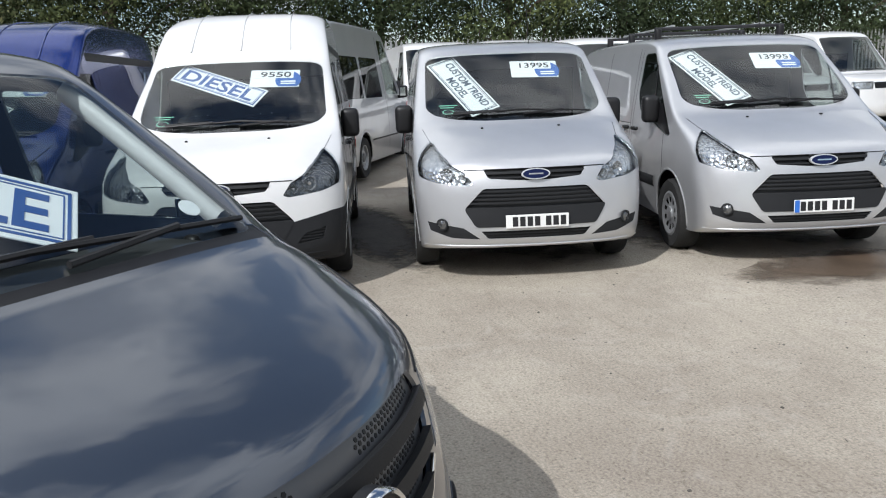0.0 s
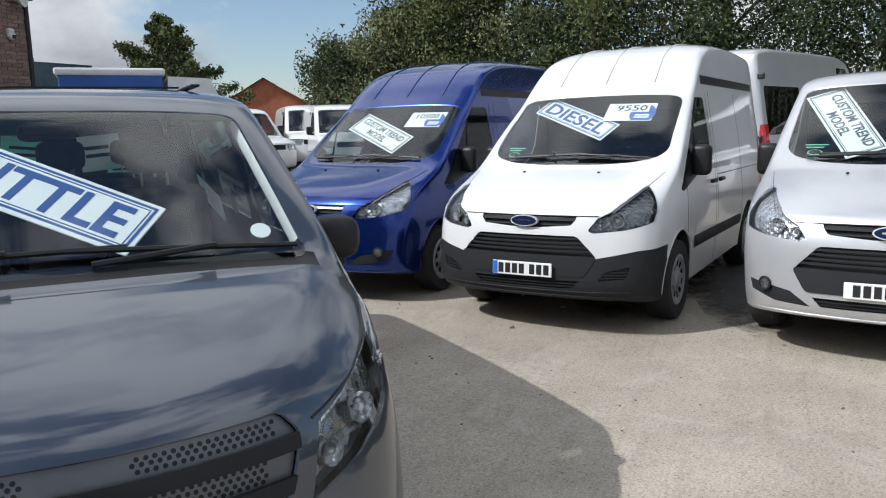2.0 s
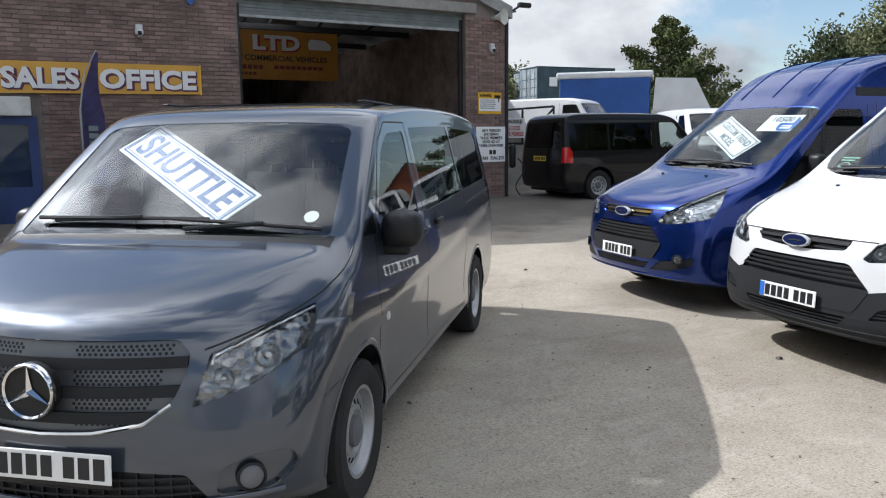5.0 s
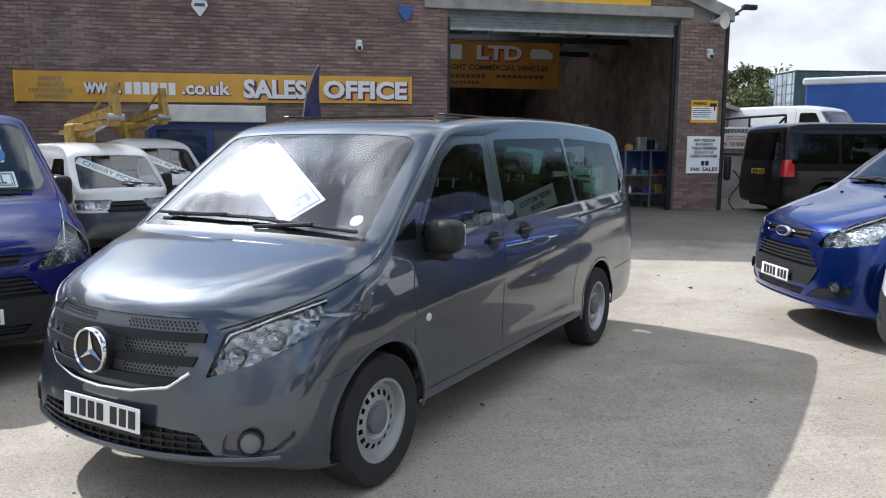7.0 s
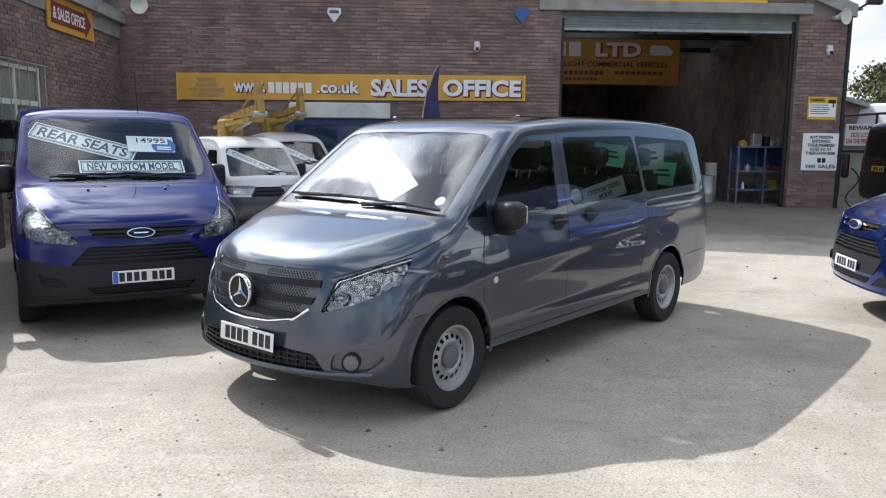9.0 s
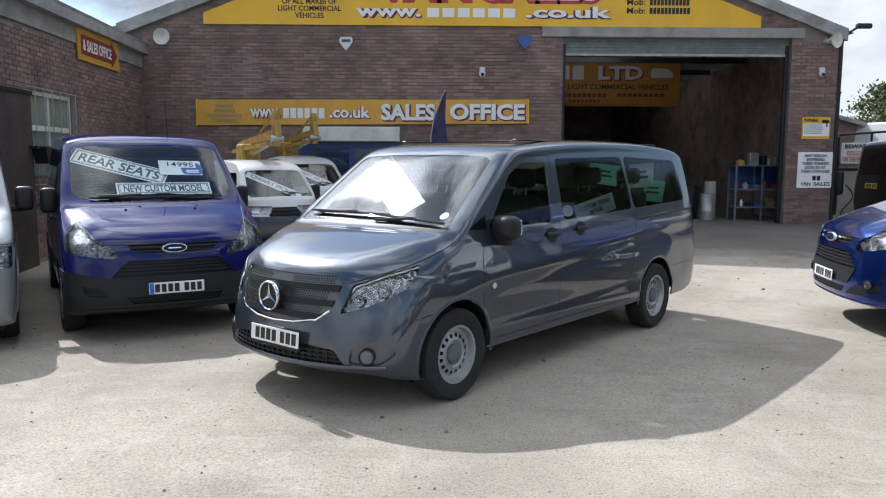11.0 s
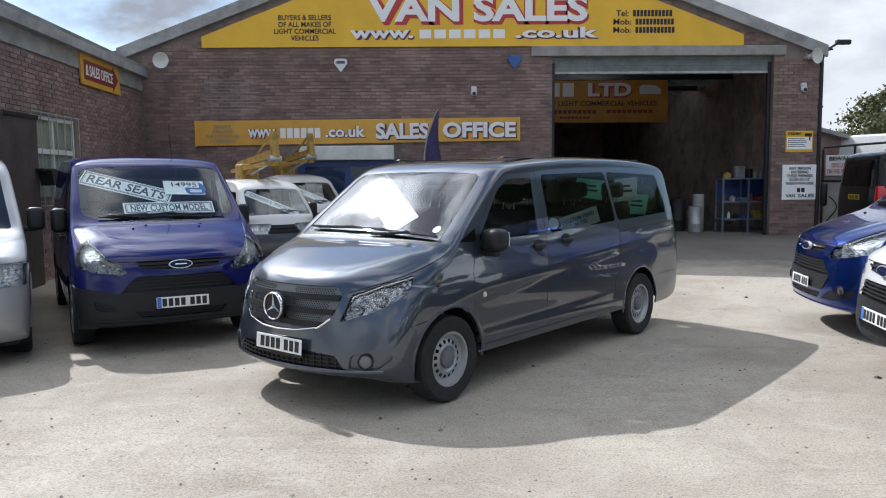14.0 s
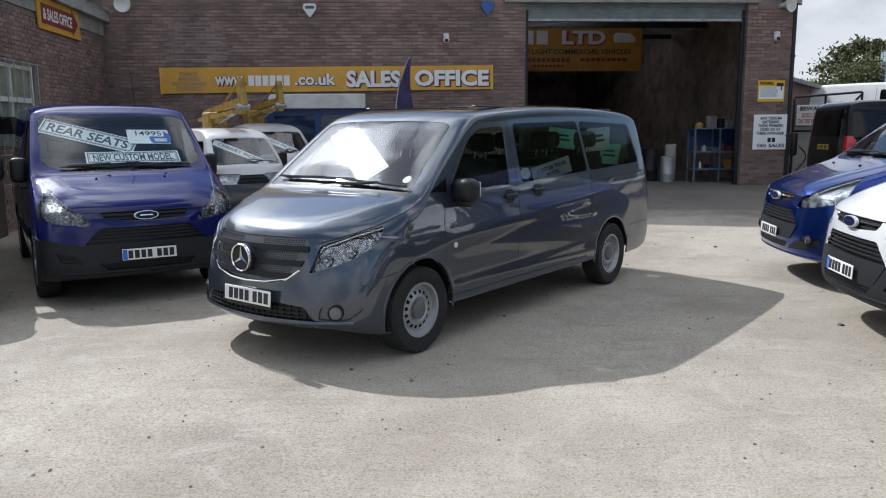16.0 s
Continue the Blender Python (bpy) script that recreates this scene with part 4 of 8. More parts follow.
    g = cut(bm, ring_of([(-0.53, 0.865), (-0.48, 0.925), (0.48, 0.925), (0.53, 0.865)] + foot, 0.025), Y_AXIS, Z_AXIS, front_face)
    grille = part("grille", push(copied(g), -0.02), MESH_GREY, van, smooth=40)
    grille_bars(g, grille, (0.845, 0.745, 0.655), 0.040, 0.52, 0.012, PLASTIC)
    # pierced strips between the bars
    holes = bmesh.new()
    for z in (0.908, 0.893, 0.878, 0.815, 0.800, 0.785, 0.772, 0.716, 0.701, 0.686, 0.628):
        for k in range(-23, 24):
            y = (k + (0.5 if round(z * 1000) % 2 else 0)) * 0.021
            if abs(y) < 0.115 or abs(y) > 0.475 - (0.9 - z) * 0.36:
                continue
            p, n = sh.front_at(y, z)
            rod(holes, p - n * 0.030, p - n * 0.0185, 0.0066, 6)
    tagged(part("pierced_mesh", holes, BLACK_PLASTIC, grille), kind="stuff")
    part("grille_frame", rim(push(take(g, [f for f in bmesh.ops.inset_region(g, faces=g.faces[:], thickness=0.022)["faces"] if f.is_valid]), 0.004), 0.02), PLASTIC, van, smooth=40)
    g.free()
    pts = []
    for (y0, z0), (y1, z1) in zip(foot[1:-2], foot[2:-1]):
        for k in range(4):
            y, z = y0 + (y1 - y0) * k / 4, z0 + (z1 - z0) * k / 4 - 0.006
            place, normal = sh.front_at(y, z)
            pts.append(place + normal * 0.004)
    part("chrome_strip", tube(pts, 0.008, 6), CHROME, van, smooth=50)
    lip = [sh.at(int(np.argmin(abs(sh.rows[: sh.first, 1] - 0.325))), k / 12) + Vector((0.004, 0, 0)) for k in range(-11, 12)]
    part("bumper_lip", tube(lip, 0.014, 6), GREY_PAINT, van, smooth=60)
    # round badge: a ring and three arms
    at = Vector((0.005, 0.0, 0.765))
    badge = part("badge", lathe([(0.10, -0.03), (0.10, 0.005), (0.001, 0.008)], 40), BLACK_PLASTIC, van, at=Matrix.Translation(at) @ pose(0, 0, 0, 0, 0, -90), smooth=40)
    ring = lathe([(0.103, 0.0), (0.103, 0.02), (0.098, 0.026), (0.091, 0.02), (0.091, 0.0)], 48)
    part("badge_ring", ring, CHROME, badge, smooth=40)
    for a in (90, 210, 330):
        arms = bmesh.new()
        d = Vector((math.cos(radians(a)), 0, math.sin(radians(a))))
        e = Vector((-d.z, 0, d.x))
        vs = [arms.verts.new(p) for p in (e * 0.016 + Vector((0, 0.012, 0)), d * 0.096 + Vector((0, 0.014, 0)), -e * 0.016 + Vector((0, 0.012, 0)), Vector((0, 0.026, 0)))]
        arms.faces.new((vs[0], vs[1], vs[3]))
        arms.faces.new((vs[1], vs[2], vs[3]))
        part("badge_arm", arms, CHROME, badge)
    number_plate(van, facing(0.018, 0.05, 0.492, 4), band=False)
    part("plate_holder", rounded((0.02, 0.50, 0.03), 0.006, 1, (0.0, 0.05, 0.425)), BLACK_PLASTIC, van)
    # shut lines, mouldings, handles
    for s in (-1, 1):
        for name, line in (("door_gap", [(1.21, 1.20), (1.16, 0.95), (1.19, 0.60), (1.28, 0.375)]), ("door_gap", [(2.225, 1.74), (2.235, 1.15), (2.24, 0.375)]), ("door_gap", [(1.22, 1.20), (1.60, 1.635), (1.80, 1.735), (2.225, 1.74)]),
                           ("door_gap", [(3.60, 1.21), (3.61, 0.90), (3.52, 0.60), (3.50, 0.385)]), ("sill_gap", [(1.29, 0.375), (3.52, 0.385)]), ("bumper_gap", [(0.47, 0.64), (0.62, 0.66)]), ("tail_gap", [(4.52, 0.60), (4.95, 0.62)])):
            part(name, strip_on(sh, line, 0.009, 0.0012, s), BLACK_PLASTIC, van)
        part("slide_rail", strip_on(sh, [(3.62, 1.135), (4.86, 1.185)], 0.022, 0.003, s), BLACK_PLASTIC, van)
        for u, z in ((2.10, 1.095), (2.56, 1.115)):
            p = sh.on_side(u, z, s)
            dish = part("door_handle", lathe([(0.072, 0.0), (0.066, 0.003), (0.001, 0.003)], 28), BLACK_PLASTIC, van, at=Matrix.Translation(p) @ pose(0, 0, 0, 4 * s, 0, 0 if s > 0 else 180) @ Matrix.Diagonal((1.2, 1.0, 0.9, 1.0)))
            part("handle_grip", rounded((0.15, 0.028, 0.042), 0.014, 3, (0, 0.018, 0.004)), BLACK_PLASTIC, dish, smooth=50)
        p = sh.on_side(1.295, 0.777, s)
        part("side_repeater", lathe([(0.024, 0.0), (0.020, 0.008), (0.001, 0.010)], 20), FRAME_WHITE, van, at=Matrix.Translation(p) @ pose(0, 0, 0, 0, 0, 0 if s > 0 else 180), smooth=40)
        mirror(van, sh, 1.36, 1.105, s, BLACK_PLASTIC, 0.18, 0.19, 0.20, -0.01)
        quarter = [sh.on_side(u, z, s, 0.004) for u, z in ((1.02, 1.205), (1.22, 1.195), (1.24, 1.30))]
        tri = bmesh.new()
        tri.faces.new([tri.verts.new(p) for p in quarter])
        bmesh.ops.solidify(tri, geom=tri.faces[:], thickness=0.004)
        part("quarter_panel", tri, BLACK_PAINT, van)
        for u in (0.895, 4.095):
            part("arch_lip", strip_on(sh, [(u + 0.394 * math.cos(a), 0.345 + 0.394 * math.sin(a)) for a in [math.radians(-8 + 196 * k / 24) for k in range(25)]], 0.030, 0.004, s), GREY_PAINT, van, smooth=40)
            arch_liner(van, Matrix.Translation((-u, s * 0.86, 0.345)) @ pose(0, 0, 0, 0, 0, 0 if s > 0 else 180), 0.40)
            wheel(van, Matrix.Translation((-u, s * 0.845, 0.33)) @ pose(0, 0, 0, 0, 0, 0 if s > 0 else 180), 0.33, 0.20, 0.205, 16, "steel")
        # bonnet edge
        part("bonnet_gap", tube(sh.laid([(0.20, s * 0.575, 0.885), (0.36, s * 0.735, 0.955), (0.56, s * 0.875, 1.020), (0.76, s * 0.910, 1.105), (0.93, s * 0.915, 1.180)], 0.001), 0.004, 5), BLACK_PLASTIC, van)
        tail = cut(bm, ring_of([(0.72, 0.72), (0.97, 0.72), (0.97, 1.16), (0.78, 1.16)], 0.03), Y_AXIS * s, Z_AXIS, lambda c, n, s=s: c.y * s > 0.5 and c.x < -4.85 and n.x < -0.72)
        if tail.faces:
            part("tail_lamp", rim(push(tail, 0.006), 0.02), RED_LENS, van, smooth=40)
    # roof ribs, cowl, wipers
    for y in (-0.62, 0.62):
        part("roof_strip", rounded((2.6, 0.045, 0.012), 0.005, 1, (-3.3, y, 1.862)), BLACK_PLASTIC, van)
    part("roof_panel_gap", rods((Vector((-2.02, -0.55, 1.852)), Vector((-2.02, 0.55, 1.852)), 0.006), sides=4), BLACK_PLASTIC, van)
    cowl = cut(bm, [(-0.82, -0.945), (0.82, -0.945), (0.82, -0.865), (-0.82, -0.865)], Y_AXIS, Vector((1, 0, 0)), lambda c, n: n.z > 0.5 and c.z > 1.12)
    part("wiper_cowl", rim(push(cowl, -0.004), 0.02), BLACK_PLASTIC, van, smooth=40)
    wiper(van, sh, i0, 0.82, i0 + 1, 0.02)
    wiper(van, sh, i0 + 1, 0.22, i0 + 1, -0.78)
    disc = lathe([(0.036, 0), (0.036, 0.003), (0.001, 0.003)], 24)
    spot = sh.at(i0 + 2, 0.73)
    part("tax_disc", disc, CARD_WHITE, van, at=Matrix.Translation(spot + Vector((-0.035, 0, -0.01))) @ pose(0, 0, 0, 0, 0, -90) @ pose(0, 0, 0, 50, 0, 0))
    card(van, "window_sign", 0.99, 0.27, "SHUTTLE", on_screen(sh, i0, i1, -0.12, 0.575, 0.06, 36), INK_BLUE, label="white card sign with blue letters")
    for y, z, wide, tall, spin, face in ((-0.14, 1.54, 0.40, 0.24, 6, MINT_PAPER), (0.34, 1.53, 0.30, 0.28, -5, WHITE_PAPER), (0.50, 1.36, 0.24, 0.24, 3, MINT_PAPER)):
        note = part("window_card", rounded((wide, 0.004, tall), 0.001, 1), face, van, "printed card inside the tail window", at=Matrix.Translation((-4.90, y, z)) @ pose(0, 0, 0, 0, 0, 90) @ pose(0, 0, 0, -14, spin, 0))
        part("text_bar", boxes(((-wide * 0.36, -0.003, -tall * 0.12), (wide * 0.30, -0.002, -tall * 0.02)), ((-wide * 0.36, -0.003, tall * 0.10), (wide * 0.22, -0.002, tall * 0.20))), INK_SLATE, note)
    leaning = Matrix.Translation(sh.on_side(3.00, 1.275, 1, -0.08)) @ pose(0, 0, 0, 0, 0, 180) @ pose(0, 0, 0, -14, -8, 0)
    card(van, "window_card", 0.70, 0.16, "CUSTOM TREND\nMODEL", leaning, INK_SLATE, border=False, face=WHITE_PAPER, label="white card leaning inside the side window", fill=0.6)
    slip = Matrix.Translation(sh.on_side(2.47, 1.27, 1, -0.05)) @ pose(0, 0, 0, 0, 0, 180) @ pose(0, 0, 0, -8, 0, 0)
    part("window_label", slab(ellipse(0.085, 0.05, 20), 0.003), CARD_WHITE, van, "small oval label inside the side window", at=slip)
    for s in (-1, 1):
        part("pillar_trim", tube([sh.at(i, s * 0.90) + Vector((-0.07, 0, -0.03)) for i in range(i0 + 1, i1, 2)], 0.045, 8), BOX_WHITE, van, smooth=60)
    part("mirror_pod", rounded((0.10, 0.22, 0.07), 0.03, 2, (-1.80, 0.0, 1.66)), BLACK_PLASTIC, van)
    cabin(van, 0.98, 1.20, 0.93, [(1.95, (-0.45, 0.45)), (2.95, (-0.5, 0.05, 0.5)), (3.85, (-0.5, 0.05, 0.5))])
    underside(van, 5.14, 0.80, 0.34)
    sh.shade(part("body", rim(bm, 0.012), GREY_PAINT, van, smooth=40))
    return van


def custom_van(m, name, label, paint_mat, high=False, trim="base", sign=None, price=None, length=4.97, grille_bar=None, group="", band=False, plate_y=0.0, mark=False, wheel_style="trim", wheel_mat=None):
    """A mid-size panel van. trim 'base': dark bumper; 'trend': painted bumper with dark fog lamp panels."""
    van = thing(name, label, "van", m, group)
    axle, wheelbase = 1.0, length - 2.04
    nose = [(0.32, 0.285, 0.36, 0.0, 2.8), (0.09, 0.295, 0.38, 0.0, 2.6), (0.03, 0.325, 0.40, 0.0, 2.5), (0.0, 0.41, 0.40, 0.0, 2.5), (0.005, 0.54, 0.40, 0.0, 2.5), (0.02, 0.66, 0.40, 0.0, 2.5),
            (0.035, 0.80, 0.42, 0.0, 2.5), (0.06, 0.90, 0.44, 0.0, 2.6), (0.11, 0.995, 0.44, 0.02, 2.8), (0.26, 1.08, 0.34, 0.05, 3.2), (0.50, 1.17, 0.20, 0.06, 3.6), (0.76, 1.25, 0.12, 0.05, 4.0), (0.90, 1.295, 0.12, 0.035, 3.4),
            (1.00, 1.355, 0.13, 0.02, 2.8), (1.25, 1.565, 0.14, 0.02, 2.7), (1.52, 1.775, 0.14, 0.03, 2.7), (1.72, 1.925, 0.12, 0.05, 3.0)]
    if high:
        roof = [(1.88, 2.045, 0.08, 0.07, 3.4), (2.08, 2.205, 0.05, 0.10, 3.6), (2.32, 2.355, 0.02, 0.13, 3.8), (2.7, 2.455, 0.0, 0.15, 4.0), (3.4, 2.495, 0.0, 0.15, 4.2), (length - 0.5, 2.48, 0.0, 0.14, 4.2), (length - 0.22, 2.43, -0.03, 0.10, 3.8),
                (length - 0.12, 2.32, -0.08, 0.03, 3.8)]
        half_top = [(1.85, 0.862), (2.05, 0.838), (2.30, 0.80), (2.42, 0.77), (2.6, 0.71)]
        top_corner = (length - 0.17, 2.39)
    else:
        roof = [(1.86, 2.00, 0.06, 0.08, 3.4), (2.15, 2.055, 0.0, 0.10, 3.8), (2.8, 2.085, 0.0, 0.11, 4.2), (length - 1.0, 2.085, 0.0, 0.11, 4.2), (length - 0.45, 2.06, 0.0, 0.10, 4.0), (length - 0.22, 2.015, -0.03, 0.08, 3.6), (length - 0.12, 1.93, -0.08, 0.03, 3.6)]
        half_top = [(1.85, 0.868), (1.98, 0.838), (2.2, 0.76)]
        top_corner = (length - 0.17, 1.98)
    tail = [(length - 0.06, 1.45, -0.10, 0.0, 4.2), (length - 0.03, 1.05, -0.10, 0.0, 4.4), (length - 0.01, 0.70, -0.10, 0.0, 4.4), (length, 0.48, -0.12, 0.0, 3.8), (length - 0.05, 0.36, -0.12, 0.0, 3.6), (length - 0.2, 0.32, -0.12, 0.0, 3.6)]

    def bonnet_line(u):
        """Where the bonnet's top breaks to its flanks, and how far these fall."""
        if u > 0.98:
            return 2.0, 0.0
        return 0.50 + 0.24 * min(1.0, max(0.0, (u - 0.12) / 0.75)), 0.034 * min(1.0, max(0.0, (u - 0.08) / 0.12)) * min(1.0, max(0.0, (0.98 - u) / 0.25))

    half = [(0.1, 0.93), (0.28, 0.955), (0.5, 0.975), (0.75, 0.992), (0.95, 0.988), (1.15, 0.968), (1.30, 0.952), (1.6, 0.908)] + half_top
    sh = Shell(nose + roof + tail, half, ((0.10, 0.975), top_corner), nose_taper=0.055, nose_len=0.85, tail_taper=0.03, crease=bonnet_line)
    bm = sh.bm
    i0, i1, up, wlen = screen_axes(sh, (0.985, 1.34), (1.74, 1.94))
    q0 = sh.at(i0, 0).dot(up)
    window(sh, bm, ring_of([(-0.83, q0 + 0.17), (-0.76, q0 + 0.055), (-0.58, q0 - 0.035), (-0.30, q0 - 0.085), (0.30, q0 - 0.085), (0.58, q0 - 0.035), (0.76, q0 + 0.055), (0.83, q0 + 0.17), (0.79, q0 + wlen + 0.02), (-0.79, q0 + wlen + 0.02)], 0.10, 4), Y_AXIS, up, lambda c, n: n.x > 0.2 and n.z > 0.25 and c.z > 1.16, van, "windscreen", GLASS, 0.04)
    for s in (-1, 1):
        pane = window(sh, bm, ring_of([(1.03, 1.09), (1.16, 1.08), (2.10, 1.30), (2.22, 1.46), (2.19, 1.89), (1.85, 1.89)], 0.05), U_AXIS, Z_AXIS, side_ok(s), van, "door_window", DARK_GLASS)
        part("quarter_bar", strip_on(sh, [(1.60, 1.21), (1.66, 1.60), (1.70, 1.76)], 0.032, 0.002, s), BLACK_PLASTIC, pane)
        sheet = [(1.07, 1.10), (1.16, 1.095), (1.58, 1.205), (1.62, 1.40), (1.36, 1.385)]
        plate = bmesh.new()
        plate.faces.new([plate.verts.new(sh.on_side(u, z, s, 0.001)) for u, z in sheet])
        bmesh.ops.solidify(plate, geom=plate.faces[:], thickness=0.004)
        part("mirror_sail", plate, BLACK_PLASTIC, van)
        for u in (axle, axle + wheelbase):
            ring = [(u + 0.415 * math.cos(k * math.tau / 36), 0.35 + 0.415 * math.sin(k * math.tau / 36)) for k in range(36)]
            cut(bm, ring, U_AXIS, Z_AXIS, side_ok(s)).free()
        diag = Vector((-1, s, 0)) / math.sqrt(2)
        outline = ring_of([(0.420, 0.842), (0.455, 0.822), (0.70, 0.850), (0.925, 0.900), (0.985, 1.0), (1.025, 1.165), (0.975, 1.155), (0.70, 1.040), (0.495, 0.935)], 0.015)
        turned = pose(0, 0, 0, 0, 0, -90 + s * 28)
        bowls = [(nose_point(sh, s * 0.590, 0.880, 0.030), 0.036, turned), (nose_point(sh, s * 0.715, 0.915, 0.036), 0.056, turned)]
        headlight(bm, outline, diag, Z_AXIS, corner_ok(s), van, bowls, LAMP_BACK if paint_mat in (SILVER_PAINT, BLUE_PAINT) else LAMP_DARK, 0.05)
    # main grille, slim grille, lower slot
    g = cut(bm, ring_of([(-0.43, 0.80), (0.43, 0.80), (0.59, 0.635), (0.50, 0.485), (-0.50, 0.485), (-0.59, 0.635)], 0.03), Y_AXIS, Z_AXIS, front_face)
    grille = part("grille", push(copied(g), -0.035), BLACK_PLASTIC, van, smooth=40)
    grille_bars(g, grille, (0.778, 0.746, 0.714, 0.682), 0.015, 0.55, -0.004, PLASTIC)
    apron = cut(g, [(-0.6, 0.46), (0.6, 0.46), (0.6, 0.645), (-0.6, 0.645)], Y_AXIS, Z_AXIS, front_face)
    part("grille_apron", rim(push(apron, 0.008), 0.04), PLASTIC, van, smooth=40)
    frame_faces = bmesh.ops.inset_region(g, faces=g.faces[:], thickness=0.018)["faces"]
    part("grille_frame", rim(push(take(g, [f for f in frame_faces if f.is_valid]), 0.004), 0.03), PLASTIC, van, smooth=40)
    g.free()
    slim = cut(bm, ring_of([(-0.425, 0.957), (0.425, 0.957), (0.385, 0.880), (0.12, 0.860), (-0.12, 0.860), (-0.385, 0.880)], 0.025), Y_AXIS, Z_AXIS, front_face)
    upper = part("upper_grille", push(copied(slim), -0.025), BLACK_PLASTIC, van, smooth=40)
    grille_bars(slim, upper, (0.922,), 0.020, 0.42, 0.006, grille_bar or PLASTIC)
    grille_bars(slim, upper, (0.885,), 0.012, 0.40, -0.004, PLASTIC)
    slim.free()
    slot = cut(bm, ring_of([(-0.40, 0.385), (0.40, 0.385), (0.46, 0.452), (-0.46, 0.452)], 0.01), Y_AXIS, Z_AXIS, front_face)
    under = part("lower_slot", push(copied(slot), -0.03), BLACK_PLASTIC, van, smooth=40)
    grille_bars(slot, under, (0.402, 0.428), 0.010, 0.44, -0.006, PLASTIC, "slot_bar")
    slot.free()
    # the bonnet's front edge, from lamp to lamp
    edge = [sh.at(int(np.argmin(abs(sh.rows[: sh.first + 3, 1] - 0.972))), k / 10 * 0.60) + Vector((0.001, 0, 0.001)) for k in range(-10, 11)]
    part("bonnet_gap", tube(edge, 0.0045, 5), BLACK_PLASTIC, van)
    badge = part("badge", slab(ellipse(0.118, 0.046), 0.03, FORWARD @ pose(0, -0.03, 0)), BADGE_RIM, van, at=pose(-0.052, 0.0, 0.908, 0, -8, 0))
    part("badge_face", slab(ellipse(0.106, 0.037), 0.01, FORWARD @ pose(0, -0.034, 0)), BADGE_BLUE, badge)
    part("badge_bar", slab([(-0.06, -0.006), (0.06, -0.006), (0.06, 0.006), (-0.06, 0.006)], 0.002, FORWARD @ pose(0, -0.036, 0)), CHROME, badge)
    number_plate(van, facing(0.024, plate_y, 0.53, 3), band=band)
    for s in (-1, 1):
        if trim == "base":
            vent = cut(bm, ring_of([(0.60, 0.455), (0.80, 0.475), (0.83, 0.570), (0.66, 0.530)], 0.02), Y_AXIS * s, Z_AXIS, lambda c, n, s=s: c.y * s > 0.4 and n.x > 0.1)
            if vent.faces:
                grid = part("bumper_vent", rim(push(copied(vent), -0.020), -0.024), BLACK_PLASTIC, van, smooth=40)
                for z in (0.478, 0.500, 0.522, 0.544):
                    fin = cut(vent, [(0.5, z - 0.005), (0.9, z + 0.003), (0.9, z + 0.013), (0.5, z + 0.005)], Y_AXIS * s, Z_AXIS, lambda c, n: True, keep=True)
                    if fin.faces:
                        part("vent_fin", rim(push(fin, -0.002), 0.018), PLASTIC, grid, smooth=40)
                    else:
                        fin.free()
            vent.free()
            low = cut(bm, [(0.0, 0.10), (1.40, 0.10), (1.40, 0.715), (0.88, 0.690), (0.59, 0.630), (0.0, 0.390)], Y_AXIS * s, Z_AXIS, lambda c, n, s=s: c.y * s > -0.01 and c.x > -0.62 and n.z > -0.95)
            if low.faces:
                part("bumper", rim(push(low, 0.004), 0.02), PLASTIC, van, smooth=40)
            mid = cut(bm, [(0.0, 0.30), (0.56, 0.30), (0.56, 0.60), (0.0, 0.60)], Y_AXIS * s, Z_AXIS, lambda c, n, s=s: c.y * s > -0.01 and n.x > 0.3)
            if mid.faces:
                part("bumper_centre", rim(push(mid, 0.004), 0.02), PLASTIC, van, smooth=40)
            else:
                mid.free()
        else:
            panel = cut(bm, ring_of([(0.40, 0.380), (0.70, 0.395), (0.87, 0.455), (0.93, 0.650), (0.73, 0.570), (0.60, 0.480), (0.455, 0.455)], 0.004), Y_AXIS * s, Z_AXIS, lambda c, n, s=s: c.y * s > 0.3 and n.x > 0.05)
            if panel.faces:
                pocket = part("fog_lamp_panel", rim(push(panel, -0.004), 0.03), PLASTIC, van, smooth=40)
                lens = lathe([(0.052, 0.0), (0.052, 0.014), (0.042, 0.016), (0.040, 0.006), (0.001, 0.012)], 24)
                lens.transform(Matrix.Translation(nose_point(sh, s * 0.77, 0.508, 0.0)) @ pose(0, 0, 0, 0, 0, -90 + s * 35))
                part("fog_lamp", lens, PLASTIC, pocket, smooth=40)
                glass = lathe([(0.041, 0.009), (0.03, 0.014), (0.001, 0.016)], 24)
                glass.transform(Matrix.Translation(nose_point(sh, s * 0.77, 0.508, 0.0)) @ pose(0, 0, 0, 0, 0, -90 + s * 35))
                part("fog_lens", glass, LAMP_DARK, pocket, smooth=40)
        # bonnet gap, shut lines, mouldings
        pts = [sh.at(i, s * (0.74 + 0.17 * k / 8)) + Vector((0.001, 0, 0.002)) for k, i in enumerate(np.linspace(sh.first, i0 - 3, 9).astype(int))]
        part("bonnet_gap", tube(pts, 0.0018, 5), BLACK_PLASTIC, van)
        for line in ([(1.23, 1.10), (1.22, 0.78), (1.36, 0.40), (1.42, 0.33)], [(2.26, 1.93), (2.30, 1.2), (2.30, 0.33)], [(2.38, 1.95), (2.38, 0.40)], [(3.55, 1.95), (3.55, 0.60), (3.52, 0.40)], [(2.38, 1.15), (length - 0.2, 1.15)]):
            part("door_gap", strip_on(sh, line, 0.009, 0.0012, s), BLACK_PLASTIC, van)
        if high:
            part("roof_band", strip_on(sh, [(2.12, 2.06), (length - 0.35, 2.06)], 0.085, 0.003, s), BLACK_PLASTIC, van)
